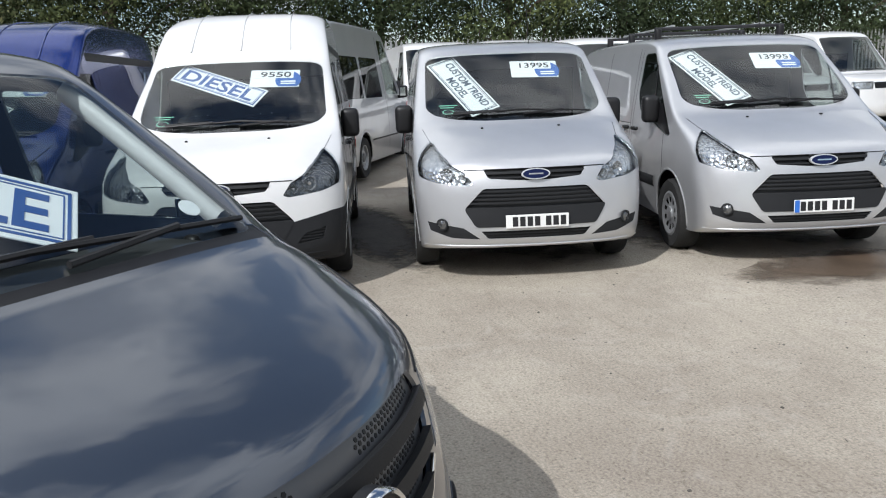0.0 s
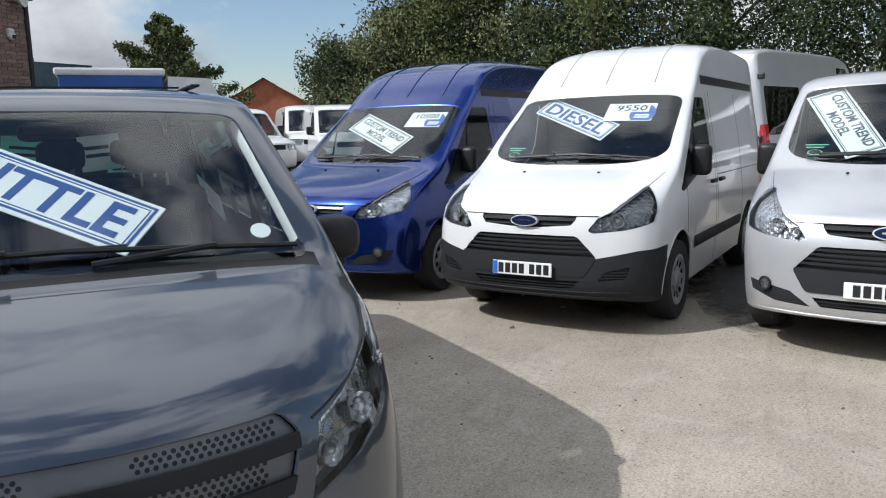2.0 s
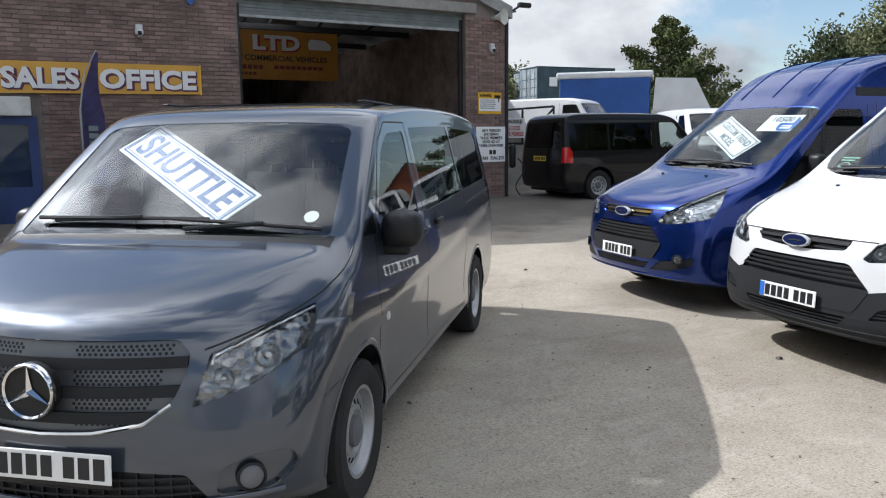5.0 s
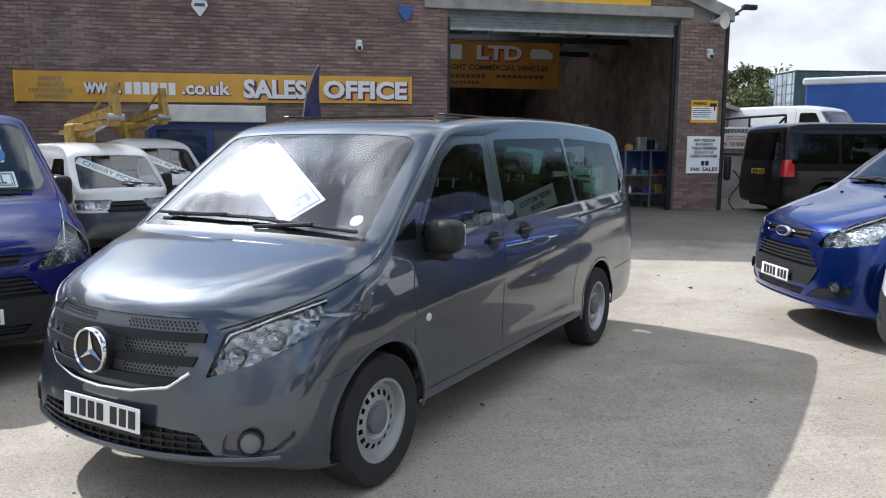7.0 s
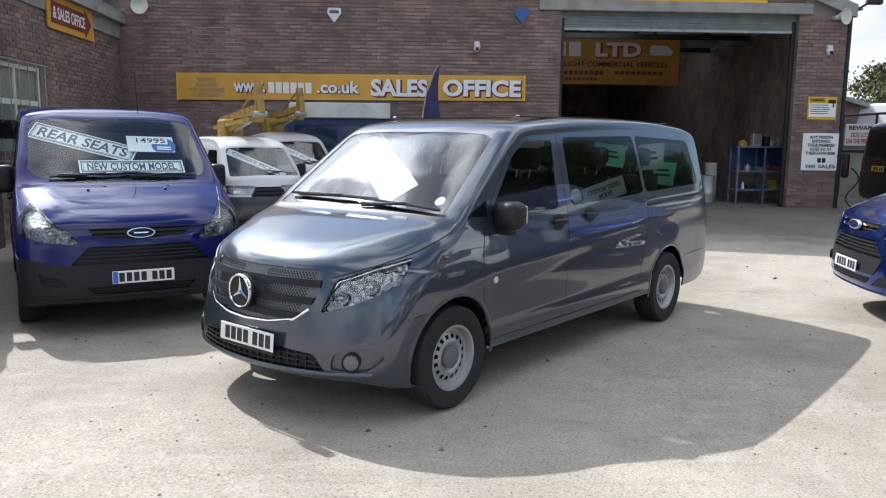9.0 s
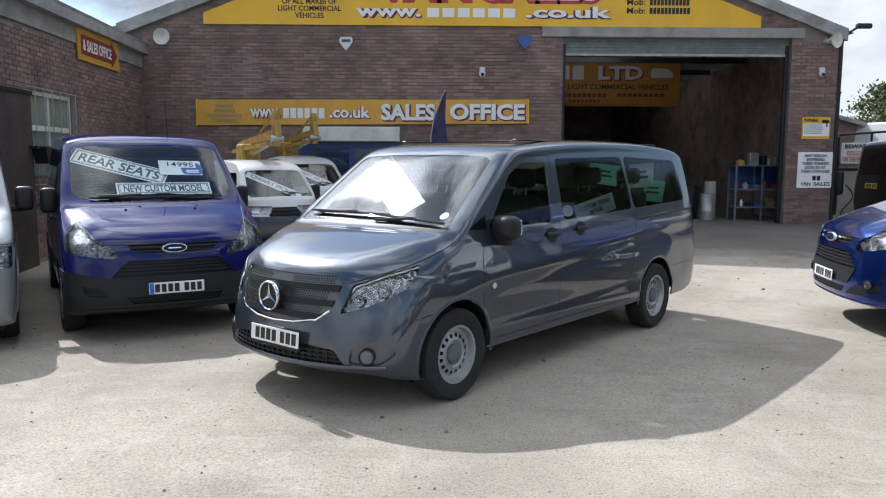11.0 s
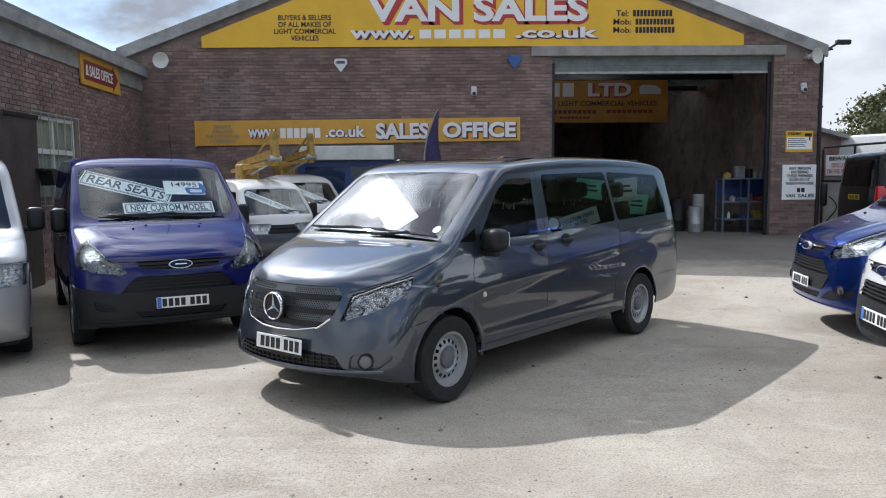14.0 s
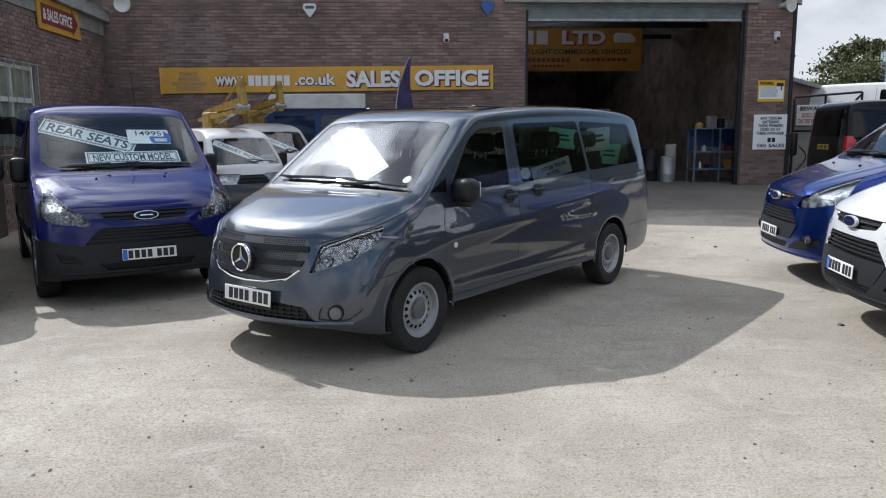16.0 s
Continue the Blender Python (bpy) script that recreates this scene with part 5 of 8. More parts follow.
        part("side_moulding", strip_on(sh, [(1.46, 0.60), (axle + wheelbase - 0.46, 0.60)], 0.11, 0.016, s), PLASTIC, van, smooth=40)
        for u, z in ((2.16, 1.10), (2.50, 1.10)):
            p = sh.on_side(u, z, s)
            part("door_handle", rounded((0.17, 0.04, 0.04), 0.015, 3, (p.x, p.y + s * 0.018, p.z)), BLACK_PLASTIC, van, smooth=50)
        mirror(van, sh, 1.50, 1.23, s, BLACK_PLASTIC, 0.27, 0.14, 0.17, -0.015)
        for u in (axle, axle + wheelbase):
            part("arch_lip", strip_on(sh, [(u + 0.422 * math.cos(a), 0.35 + 0.422 * math.sin(a)) for a in [math.radians(-8 + 196 * k / 24) for k in range(25)]], 0.022, 0.006, s), paint_mat, van, smooth=40)
            arch_liner(van, Matrix.Translation((-u, s * 0.88, 0.35)) @ pose(0, 0, 0, 0, 0, 0 if s > 0 else 180), 0.42)
            wheel(van, Matrix.Translation((-u, s * 0.875, 0.34)) @ pose(0, 0, 0, 0, 0, 0 if s > 0 else 180), 0.34, 0.215, 0.205, 10, wheel_style)
        lamp = cut(bm, ring_of([(0.84, 0.85), (1.0, 0.85), (1.0, 1.45), (0.86, 1.45)], 0.03), Y_AXIS * s, Z_AXIS, lambda c, n, s=s: c.y * s > 0.5 and c.x < -length + 0.32 and n.x < 0.3)
        if lamp.faces:
            part("tail_lamp", rim(push(lamp, 0.006), 0.02), RED_LENS, van, smooth=40)
        for z, reach in ((0.362, 0.97), (0.318, 0.97)) if trim == "base" else ((0.335, 0.97),):
            i = int(np.argmin(abs(sh.rows[: sh.first, 1] - z)))
            pts = [sh.at(i, s * reach * k / 8) + Vector((0.004, 0, 0)) for k in range(9)]
            part("bumper_crease", tube(pts, 0.007, 6), PLASTIC if trim == "base" else paint_mat, van, smooth=60)
        nozzle = sh.at(i0 - 5, s * 0.36)
        part("washer_nozzle", rounded((0.03, 0.022, 0.014), 0.006, 2, nozzle + Vector((0, 0, 0.005))), BLACK_PLASTIC, van)
    cowl = cut(bm, [(-0.66, -1.05), (0.66, -1.05), (0.42, -0.955), (-0.42, -0.955)], Y_AXIS, Vector((1, 0, 0)), lambda c, n: n.z > 0.4 and c.z > 1.15)
    if cowl.faces:
        part("wiper_cowl", rim(push(cowl, -0.004), 0.02), BLACK_PLASTIC, van, smooth=40)
    wiper(van, sh, i0, 0.74, i0 + 1, 0.0)
    wiper(van, sh, i0 + 1, 0.15, i0, -0.70)
    if high:
        for k, y in enumerate((-0.45, 0.0, 0.45)):
            ids = [i for i in range(i1 + 4, sh.last - 4, 3)]
            pts = [sh.at(i, y / 0.8) + Vector((0.0, 0, 0.002)) for i in ids]
            part("roof_rib", tube(pts, 0.009, 5), paint_mat, van, smooth=60)
    else:
        part("aerial", rods((Vector((-1.98, 0.30, 2.03)), Vector((-2.12, 0.30, 2.46)), 0.004), sides=5), BLACK_PLASTIC, van)
    for text, wide, tall, y, s, spin, lines, ink, size in sign or ():
        card(van, "window_sign", wide, tall, text, on_screen(sh, i0, i1, y, s, 0.07, spin), ink, label="white card sign with blue letters" if ink is INK_BLUE else "white card sign with dark letters", fill=size)
    if price:
        price_card(van, price[0], on_screen(sh, i0, i1, price[1], price[2], 0.05, 2))
    if mark:
        pts = on_screen(sh, i0, i1, -0.62, 0.12, 0.02, 0)
        ring = part("chalk_mark", slab(ellipse(0.055, 0.035, 20), 0.002), CHALK_MINT, van, "hand-drawn mint green mark", at=pts)
        part("mark_core", slab(ellipse(0.045, 0.027, 20), 0.002, pose(0, -0.003, 0)), BLACK_PLASTIC, ring)
        part("mark_bar", boxes(((-0.07, -0.002, 0.055), (0.06, 0, 0.066)), ((-0.08, -0.002, 0.085), (0.09, 0, 0.096))), CHALK_MINT, ring)
    cabin(van, 1.06, 1.22, 0.95, [(2.02, (-0.55, 0.12, 0.58))], 2.42)
    underside(van, length, 0.98, 0.36)
    sh.shade(part("body", rim(bm, 0.012), paint_mat, van, smooth=40))
    return van
# ---- ground ----
def ground_height(x, y):
    """The yard is level and rises a little towards the shed."""
    s = min(1.0, max(0.0, (y + 8.6) / 8.6))
    near = 0.30 * (s * s * (3 - 2 * s) * 0.5 + s * 0.5)
    far = min(1.0, max(0.0, (x - 15.0) / 9.0))
    return max(near, 0.70 * far)


def yard_material():
    m = surface("worn pale concrete and grit", (0.385, 0.343, 0.278), rough=0.92, var=0.10, vscale=0.55, second=(0.270, 0.232, 0.187), grain=0.32, gscale=70, bump=0.35, bscale=60)
    t = m.node_tree
    bsdf = t.nodes["Principled BSDF"]
    source = bsdf.inputs["Base Color"].links[0].from_socket
    where = node(t, "ShaderNodeTexCoord")
    # scattered grit, light and dark
    grit = node(t, "ShaderNodeTexVoronoi", Scale=30.0)
    t.links.new(where.outputs["Object"], grit.inputs["Vector"])
    ramp = node(t, "ShaderNodeValToRGB")
    ramp.color_ramp.elements[0].position, ramp.color_ramp.elements[1].position = 0.16, 0.30
    ramp.color_ramp.elements[0].color, ramp.color_ramp.elements[1].color = (0.66, 0.66, 0.66, 1), (1, 1, 1, 1)
    t.links.new(grit.outputs["Distance"], ramp.inputs["Fac"])
    many = node(t, "ShaderNodeMixRGB", blend_type="MULTIPLY")
    many.inputs["Fac"].default_value = 0.7
    t.links.new(source, many.inputs["Color1"])
    t.links.new(ramp.outputs["Color"], many.inputs["Color2"])
    # oil and damp stains
    stain = node(t, "ShaderNodeTexNoise", Scale=1.3, Detail=8.0, Roughness=0.66, Distortion=0.6)
    t.links.new(where.outputs["Object"], stain.inputs["Vector"])
    mask = node(t, "ShaderNodeValToRGB")
    mask.color_ramp.elements[0].position, mask.color_ramp.elements[1].position = 0.54, 0.74
    t.links.new(stain.outputs["Fac"], mask.inputs["Fac"])
    soft = node(t, "ShaderNodeMath", operation="MULTIPLY")
    soft.inputs[1].default_value = 0.42
    t.links.new(mask.outputs["Color"], soft.inputs[0])
    over = node(t, "ShaderNodeMixRGB")
    over.inputs["Color2"].default_value = (0.225, 0.185, 0.142, 1)
    t.links.new(soft.outputs["Value"], over.inputs["Fac"])
    t.links.new(many.outputs["Color"], over.inputs["Color1"])
    # pale laitance worn through, and hairline cracks
    pale = node(t, "ShaderNodeTexNoise", Scale=1.7, Detail=12.0, Roughness=0.78, Distortion=0.8)
    shift = node(t, "ShaderNodeMapping")
    shift.inputs["Location"].default_value = (11.0, 4.0, 0.0)
    t.links.new(where.outputs["Object"], shift.inputs["Vector"])
    t.links.new(shift.outputs["Vector"], pale.inputs["Vector"])
    pmask = node(t, "ShaderNodeValToRGB")
    pmask.color_ramp.elements[0].position, pmask.color_ramp.elements[1].position = 0.52, 0.72
    pmask.color_ramp.elements[1].color = (0.55, 0.55, 0.55, 1)
    t.links.new(pale.outputs["Fac"], pmask.inputs["Fac"])
    lighter = node(t, "ShaderNodeMixRGB")
    lighter.inputs["Color2"].default_value = (0.47, 0.43, 0.375, 1)
    t.links.new(pmask.outputs["Color"], lighter.inputs["Fac"])
    t.links.new(over.outputs["Color"], lighter.inputs["Color1"])
    bend = node(t, "ShaderNodeTexNoise", Scale=1.4, Detail=5.0)
    t.links.new(where.outputs["Object"], bend.inputs["Vector"])
    warp = node(t, "ShaderNodeVectorMath", operation="MULTIPLY_ADD")
    warp.inputs[1].default_value = (0.9, 0.9, 0.0)
    t.links.new(bend.outputs["Color"], warp.inputs[0])
    t.links.new(where.outputs["Object"], warp.inputs[2])
    crack = node(t, "ShaderNodeTexVoronoi", Scale=0.42, feature="DISTANCE_TO_EDGE")
    t.links.new(warp.outputs["Vector"], crack.inputs["Vector"])
    cmask = node(t, "ShaderNodeValToRGB")
    cmask.color_ramp.elements[0].position, cmask.color_ramp.elements[1].position = 0.0, 0.012
    cmask.color_ramp.elements[0].color = (0.62, 0.60, 0.58, 1)
    t.links.new(crack.outputs["Distance"], cmask.inputs["Fac"])
    lined = node(t, "ShaderNodeMixRGB", blend_type="MULTIPLY")
    lined.inputs["Fac"].default_value = 0.14
    t.links.new(lighter.outputs["Color"], lined.inputs["Color1"])
    t.links.new(cmask.outputs["Color"], lined.inputs["Color2"])
    # scuffs drawn out by tyres, and dark pits
    drawn = node(t, "ShaderNodeMapping")
    drawn.inputs["Rotation"].default_value = (0, 0, radians(24))
    drawn.inputs["Scale"].default_value = (0.55, 5.0, 1.0)
    t.links.new(where.outputs["Object"], drawn.inputs["Vector"])
    scuff = node(t, "ShaderNodeTexNoise", Scale=1.6, Detail=9.0, Roughness=0.72, Distortion=0.5)
    t.links.new(drawn.outputs["Vector"], scuff.inputs["Vector"])
    smask = node(t, "ShaderNodeValToRGB")
    smask.color_ramp.elements[0].position, smask.color_ramp.elements[1].position = 0.30, 0.46
    smask.color_ramp.elements[0].color = (0.62, 0.60, 0.57, 1)
    t.links.new(scuff.outputs["Fac"], smask.inputs["Fac"])
    worn = node(t, "ShaderNodeMixRGB", blend_type="MULTIPLY")
    worn.inputs["Fac"].default_value = 0.42
    t.links.new(lined.outputs["Color"], worn.inputs["Color1"])
    t.links.new(smask.outputs["Color"], worn.inputs["Color2"])
    pits = node(t, "ShaderNodeTexNoise", Scale=26.0, Detail=6.0, Roughness=0.8)
    t.links.new(where.outputs["Object"], pits.inputs["Vector"])
    dots = node(t, "ShaderNodeValToRGB")
    dots.color_ramp.elements[0].position, dots.color_ramp.elements[1].position = 0.36, 0.44
    dots.color_ramp.elements[0].color = (0.45, 0.44, 0.42, 1)
    t.links.new(pits.outputs["Fac"], dots.inputs["Fac"])
    pitted = node(t, "ShaderNodeMixRGB", blend_type="MULTIPLY")
    pitted.inputs["Fac"].default_value = 0.62
    t.links.new(worn.outputs["Color"], pitted.inputs["Color1"])
    t.links.new(dots.outputs["Color"], pitted.inputs["Color2"])
    # yard colour darkened before and inside the workshop, deepening the shed's shade
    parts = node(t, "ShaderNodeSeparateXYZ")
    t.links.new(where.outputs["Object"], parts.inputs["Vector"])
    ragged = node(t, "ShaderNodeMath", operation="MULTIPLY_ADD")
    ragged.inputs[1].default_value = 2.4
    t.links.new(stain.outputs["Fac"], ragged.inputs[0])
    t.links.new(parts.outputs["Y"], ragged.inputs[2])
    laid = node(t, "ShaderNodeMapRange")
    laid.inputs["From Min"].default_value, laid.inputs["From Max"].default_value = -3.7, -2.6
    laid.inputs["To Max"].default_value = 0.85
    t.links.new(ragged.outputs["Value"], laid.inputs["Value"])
    shed_shade = node(t, "ShaderNodeMixRGB", blend_type="MULTIPLY")
    shed_shade.inputs["Fac"].default_value = 1.0
    shed_shade.inputs["Color2"].default_value = (0.34, 0.345, 0.37, 1)
    t.links.new(pitted.outputs["Color"], shed_shade.inputs["Color1"])
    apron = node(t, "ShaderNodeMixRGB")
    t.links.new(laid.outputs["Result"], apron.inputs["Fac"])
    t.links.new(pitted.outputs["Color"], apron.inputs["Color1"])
    t.links.new(shed_shade.outputs["Color"], apron.inputs["Color2"])
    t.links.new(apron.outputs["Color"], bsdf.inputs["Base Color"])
    return m


YARD = yard_material()


def build_ground():
    xs = np.r_[-400, -150, -60, -25, np.arange(-12, 32.1, 0.8), 45, 70, 120, 220, 420]
    ys = np.r_[-400, -150, -60, np.arange(-34, 20.1, 0.8), 35, 60, 120, 220, 420]
    bm = bmesh.new()
    grid = [[bm.verts.new((x, y, ground_height(x, y) + (0.012 * noise.noise((x * 0.35, y * 0.35, 0)) if -12 < x < 32 and -34 < y < 20 else 0))) for y in ys] for x in xs]
    for a, b in zip(grid, grid[1:]):
        for j in range(len(ys) - 1):
            bm.faces.new((a[j], b[j], b[j + 1], a[j + 1]))
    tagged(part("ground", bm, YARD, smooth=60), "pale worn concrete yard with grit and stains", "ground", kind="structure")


build_ground()


# ---- the gabled brick shed ----
WALL_X0, WALL_X1, DOOR_X0, DOOR_X1, LINTEL_Z = -1.6, 14.10, 8.0, 13.05, 4.38
EAVE_Z, APEX_X, APEX_Z = 4.45, 6.28, 7.40


def gable(x):
    return EAVE_Z + (APEX_Z - EAVE_Z) * (1 - abs(x - APEX_X) / (APEX_X + 1.6))


def build_shed():
    thick = 0.33
    left = slab([(WALL_X0, -0.1), (DOOR_X0, -0.1), (DOOR_X0, LINTEL_Z), (DOOR_X0, gable(DOOR_X0)), (APEX_X, APEX_Z), (WALL_X0, EAVE_Z)], thick)
    wall = tagged(part("wall_north", left, MORTAR), "brick gable front of a workshop shed", "wall", kind="structure")
    top = slab([(DOOR_X0, LINTEL_Z), (WALL_X1, LINTEL_Z), (WALL_X1, gable(WALL_X1)), (DOOR_X0, gable(DOOR_X0))], thick)
    part("wall_over_door", top, MORTAR, wall)
    pier = slab([(DOOR_X1, -0.1), (WALL_X1, -0.1), (WALL_X1, LINTEL_Z), (DOOR_X1, LINTEL_Z)], thick)
    part("wall_pier", pier, MORTAR, wall)
    tagged(part("wall_east", boxes(((WALL_X1 - 0.30, thick, -0.1), (WALL_X1, 20.0, EAVE_Z))), SOOT_WALL), "sooty brick side wall of the workshop", "wall", kind="structure")
    tagged(part("wall_west", boxes(((WALL_X0, thick, -0.1), (WALL_X0 + 0.3, 20.0, EAVE_Z))), SOOT_WALL), "brick side wall of the workshop", "wall", kind="structure")
    tagged(part("wall_inner", boxes(((7.2, thick, -0.1), (7.5, 20.0, EAVE_Z))), SOOT_WALL), "dark brick wall inside the workshop", "wall", kind="structure")
    rear = slab([(WALL_X0, -0.1), (WALL_X1, -0.1), (WALL_X1, EAVE_Z), (APEX_X, APEX_Z), (WALL_X0, EAVE_Z)], 0.3, pose(0, 20.0, 0))
    tagged(part("wall_south", rear, SOOT_WALL), "dark rear wall of the workshop", "wall", kind="structure")
    roof = bmesh.new()
    for x0, x1 in ((WALL_X0 - 0.25, APEX_X), (APEX_X, WALL_X1 + 0.25)):
        n = 110
        cols = []
        for k in range(n + 1):
            y = -0.12 + 20.6 * k / n
            w = 0.03 * math.sin(k * math.pi * 0.9)
            cols.append([roof.verts.new((x, y, gable(x) + 0.10 + w + d)) for x in (x0, x1) for d in (0, 0.02)])
        for a, b in zip(cols, cols[1:]):
            for p, q in ((0, 2), (3, 1)):
                roof.faces.new((a[p], a[q], b[q], b[p]))
    tagged(part("roof", roof, ROOF), "grey corrugated fibre cement shed roof", "roof", kind="structure")
    for x0, x1 in ((WALL_X0 - 0.06, APEX_X), (APEX_X, WALL_X1 + 0.12)):
        board = slab([(x0, gable(x0) - 0.10), (x1, gable(x1) - 0.10), (x1, gable(x1) + 0.16), (x0, gable(x0) + 0.16)], 0.10, pose(0, -0.14, 0))
        tagged(part("verge_trim", board, VERGE), "grey sloping verge board along the gable", "trim", kind="structure")
    lintel = rounded((DOOR_X1 - 7.52 + 0.25, 0.40, 0.22), 0.01, 1, ((7.52 + DOOR_X1 + 0.25) / 2, 0.12, LINTEL_Z + 0.11))
    tagged(part("lintel_trim", lintel, CONCRETE), "long stained concrete lintel over the doorway", "lintel", kind="structure")
    door = thing("roller_shutter", "raised grey green roller shutter in its guides", "shutter")
    for k in range(5):
        z = 4.06 + k * 0.065
        a = slab([(0.0, z), (DOOR_X1 - DOOR_X0, z), (DOOR_X1 - DOOR_X0, z + 0.058), (0.0, z + 0.058)], 0.02, pose(DOOR_X0, 0.14 + (0.008 if k % 2 else 0), 0))
        part("shutter_slat", a, SHUTTER, door)
    part("shutter_edge", rounded((DOOR_X1 - DOOR_X0 - 0.02, 0.05, 0.06), 0.01, 1, ((DOOR_X0 + DOOR_X1) / 2, 0.15, 4.03)), GALV, door)
    for x in (DOOR_X0 + 0.04, DOOR_X1 - 0.04):
        part("shutter_guide", rounded((0.08, 0.10, 4.2), 0.01, 1, (x, 0.16, 2.15)), DARK_STEEL, door)


build_shed()


def letters_on(parent, text, x0, x1, z0, z1, y, ink, edge=None, offset=(0.0, 0.0), bold=0.02, name="lettering"):
    """Words on a wall that faces -y, between x0, x1 and z0, z1; edge: a second colour that stands round or below them."""
    if edge:
        grow = 0.012
        bm = lettering(text, x1 - x0 + 2 * grow, z1 - z0 + 2 * grow, 0.006, bold + 0.045)
        bmesh.ops.translate(bm, vec=(x0 - grow + offset[0], y, z0 - grow + offset[1]), verts=bm.verts[:])
        part("letter_edge", bm, edge, parent)
    bm = lettering(text, x1 - x0, z1 - z0, 0.006, bold)
    bmesh.ops.translate(bm, vec=(x0, y - (0.006 if edge else 0), z0), verts=bm.verts[:])
    return part(name, bm, ink, parent)


def blocks_on(parent, rows, y, ink, name="plain_block"):
    for x0, x1, z0, z1, n in rows:
        w = (x1 - x0) / n
        for k in range(n):
            part(name, boxes(((x0 + k * w, y - 0.004, z0), (x0 + (k + 0.78) * w, y, z1))), ink, parent)


def build_signs():
    big = thing("gable_sign", "large yellow gable sign with red and white letters", "sign")
    y = -0.06
    part("panel", slab([(0.19, 4.60), (12.32, 4.60), (12.32, 4.84), (8.9, 6.15), (3.6, 6.15), (0.19, 4.84)], 0.04, pose(0, y, 0)), SIGN_YELLOW, big)
    letters_on(big, "VAN SALES", 3.86, 8.78, 5.14, 5.72, y, SIGN_WHITE, SIGN_RED, (0.03, -0.06), 0.035)
    letters_on(big, "www.", 3.48, 4.88, 4.78, 4.96, y, SIGN_WHITE, SIGN_PURPLE, (0.02, -0.02), 0.03)
    blocks_on(big, [(5.02, 7.0, 4.78, 4.97, 6)], y, SIGN_WHITE)
    letters_on(big, ".co.uk", 7.16, 9.02, 4.78, 5.02, y, SIGN_WHITE, SIGN_PURPLE, (0.02, -0.02), 0.03)
    letters_on(big, "BUYERS & SELLERS\nOF ALL MAKES OF\nLIGHT COMMERCIAL\nVEHICLES", 1.80, 3.16, 4.74, 5.30, y, INK_BLACK)
    letters_on(big, "Tel:", 9.42, 9.70, 5.24, 5.38, y, INK_BLACK)
    letters_on(big, "Mob:", 9.36, 9.76, 5.06, 5.19, y, INK_BLACK)
    letters_on(big, "Mob:", 9.36, 9.76, 4.88, 5.01, y, INK_BLACK)
    blocks_on(big, [(9.80, 10.70, 5.24, 5.38, 11), (9.86, 10.74, 5.06, 5.19, 11), (9.86, 10.76, 4.88, 5.01, 11)], y, INK_BLACK)
    office = thing("office_sign", "long ochre office sign with white letters on brick", "sign")
    part("panel", slab([(0.0, 2.44), (7.235, 2.51), (7.235, 3.03), (0.0, 2.99)], 0.04, pose(0, y, 0)), SIGN_OCHRE, office)
    part("frame", boxes(((-0.03, y - 0.01, 2.42), (0.0, y + 0.04, 3.0))), SIGN_YELLOW, office)
    part("frame", boxes(((7.235, y - 0.01, 2.50), (7.265, y + 0.04, 3.04))), SIGN_YELLOW, office)
    letters_on(office, "FINANCE\nAVAILABLE\nPART EXCHANGE\nCONSIDERED", 0.22, 0.96, 2.50, 2.90, y, INK_GREY, None, (0, 0), 0.0)
    letters_on(office, "www.", 1.15, 1.80, 2.61, 2.80, y, SIGN_WHITE, SIGN_PURPLE, (0.012, -0.012), 0.03)
    blocks_on(office, [(1.87, 2.80, 2.60, 2.82, 6)], y, SIGN_WHITE)
    letters_on(office, ".co.uk", 2.88, 3.77, 2.61, 2.86, y, SIGN_WHITE, SIGN_PURPLE, (0.012, -0.012), 0.03)
    letters_on(office, "SALES", 4.01, 5.20, 2.56, 2.92, y, SIGN_WHITE, SIGN_PURPLE, (0.018, -0.018), 0.04)
    letters_on(office, "OFFICE", 5.52, 7.17, 2.58, 2.93, y, SIGN_WHITE, SIGN_PURPLE, (0.018, -0.018), 0.04)
    notice = thing("warning_notice", "white painted notice board with black capitals on the pier", "sign")
    part("panel", rounded((0.79, 0.02, 0.80), 0.004, 1, (13.71, -0.02, 1.51)), CARD_WHITE, notice)
    letters_on(notice, "ANY PERSON\nENTERING\nTHESE PREMISES\nDOES SO AT\nTHEIR OWN RISK", 13.38, 14.05, 1.45, 1.86, -0.03, INK_BLACK, None, (0, 0), 0.02)
    letters_on(notice, "VAN", 13.40, 13.62, 1.16, 1.24, -0.03, INK_BLACK, None, (0, 0), 0.02)
    letters_on(notice, "SALES", 13.69, 14.06, 1.16, 1.24, -0.03, INK_BLACK, None, (0, 0), 0.02)
    blocks_on(notice, [(13.66, 13.86, 1.28, 1.38, 2)], -0.03, INK_BLACK)
    camera_sign = thing("camera_notice", "yellow and white camera warning sign on the pier", "sign")
    part("panel", rounded((0.63, 0.02, 0.48), 0.004, 1, (13.68, -0.02, 2.44)), SIGN_YELLOW, camera_sign)
    letters_on(camera_sign, "WARNING", 13.40, 13.72, 2.58, 2.65, -0.03, INK_BLACK)
    part("white_field", boxes(((13.39, -0.034, 2.26), (13.97, -0.03, 2.54))), CARD_WHITE, camera_sign)
    part("text_bar", boxes(*[((13.41, -0.037, 2.50 - 0.045 * k), (13.80 + 0.02 * (k % 3), -0.034, 2.515 - 0.045 * k)) for k in range(5)]), INK_SLATE, camera_sign)
    part("camera_picture", join(boxes(((13.80, -0.037, 2.55), (13.96, -0.034, 2.62))), boxes(((13.90, -0.037, 2.46), (13.93, -0.034, 2.56)))), INK_BLACK, camera_sign)


build_signs()


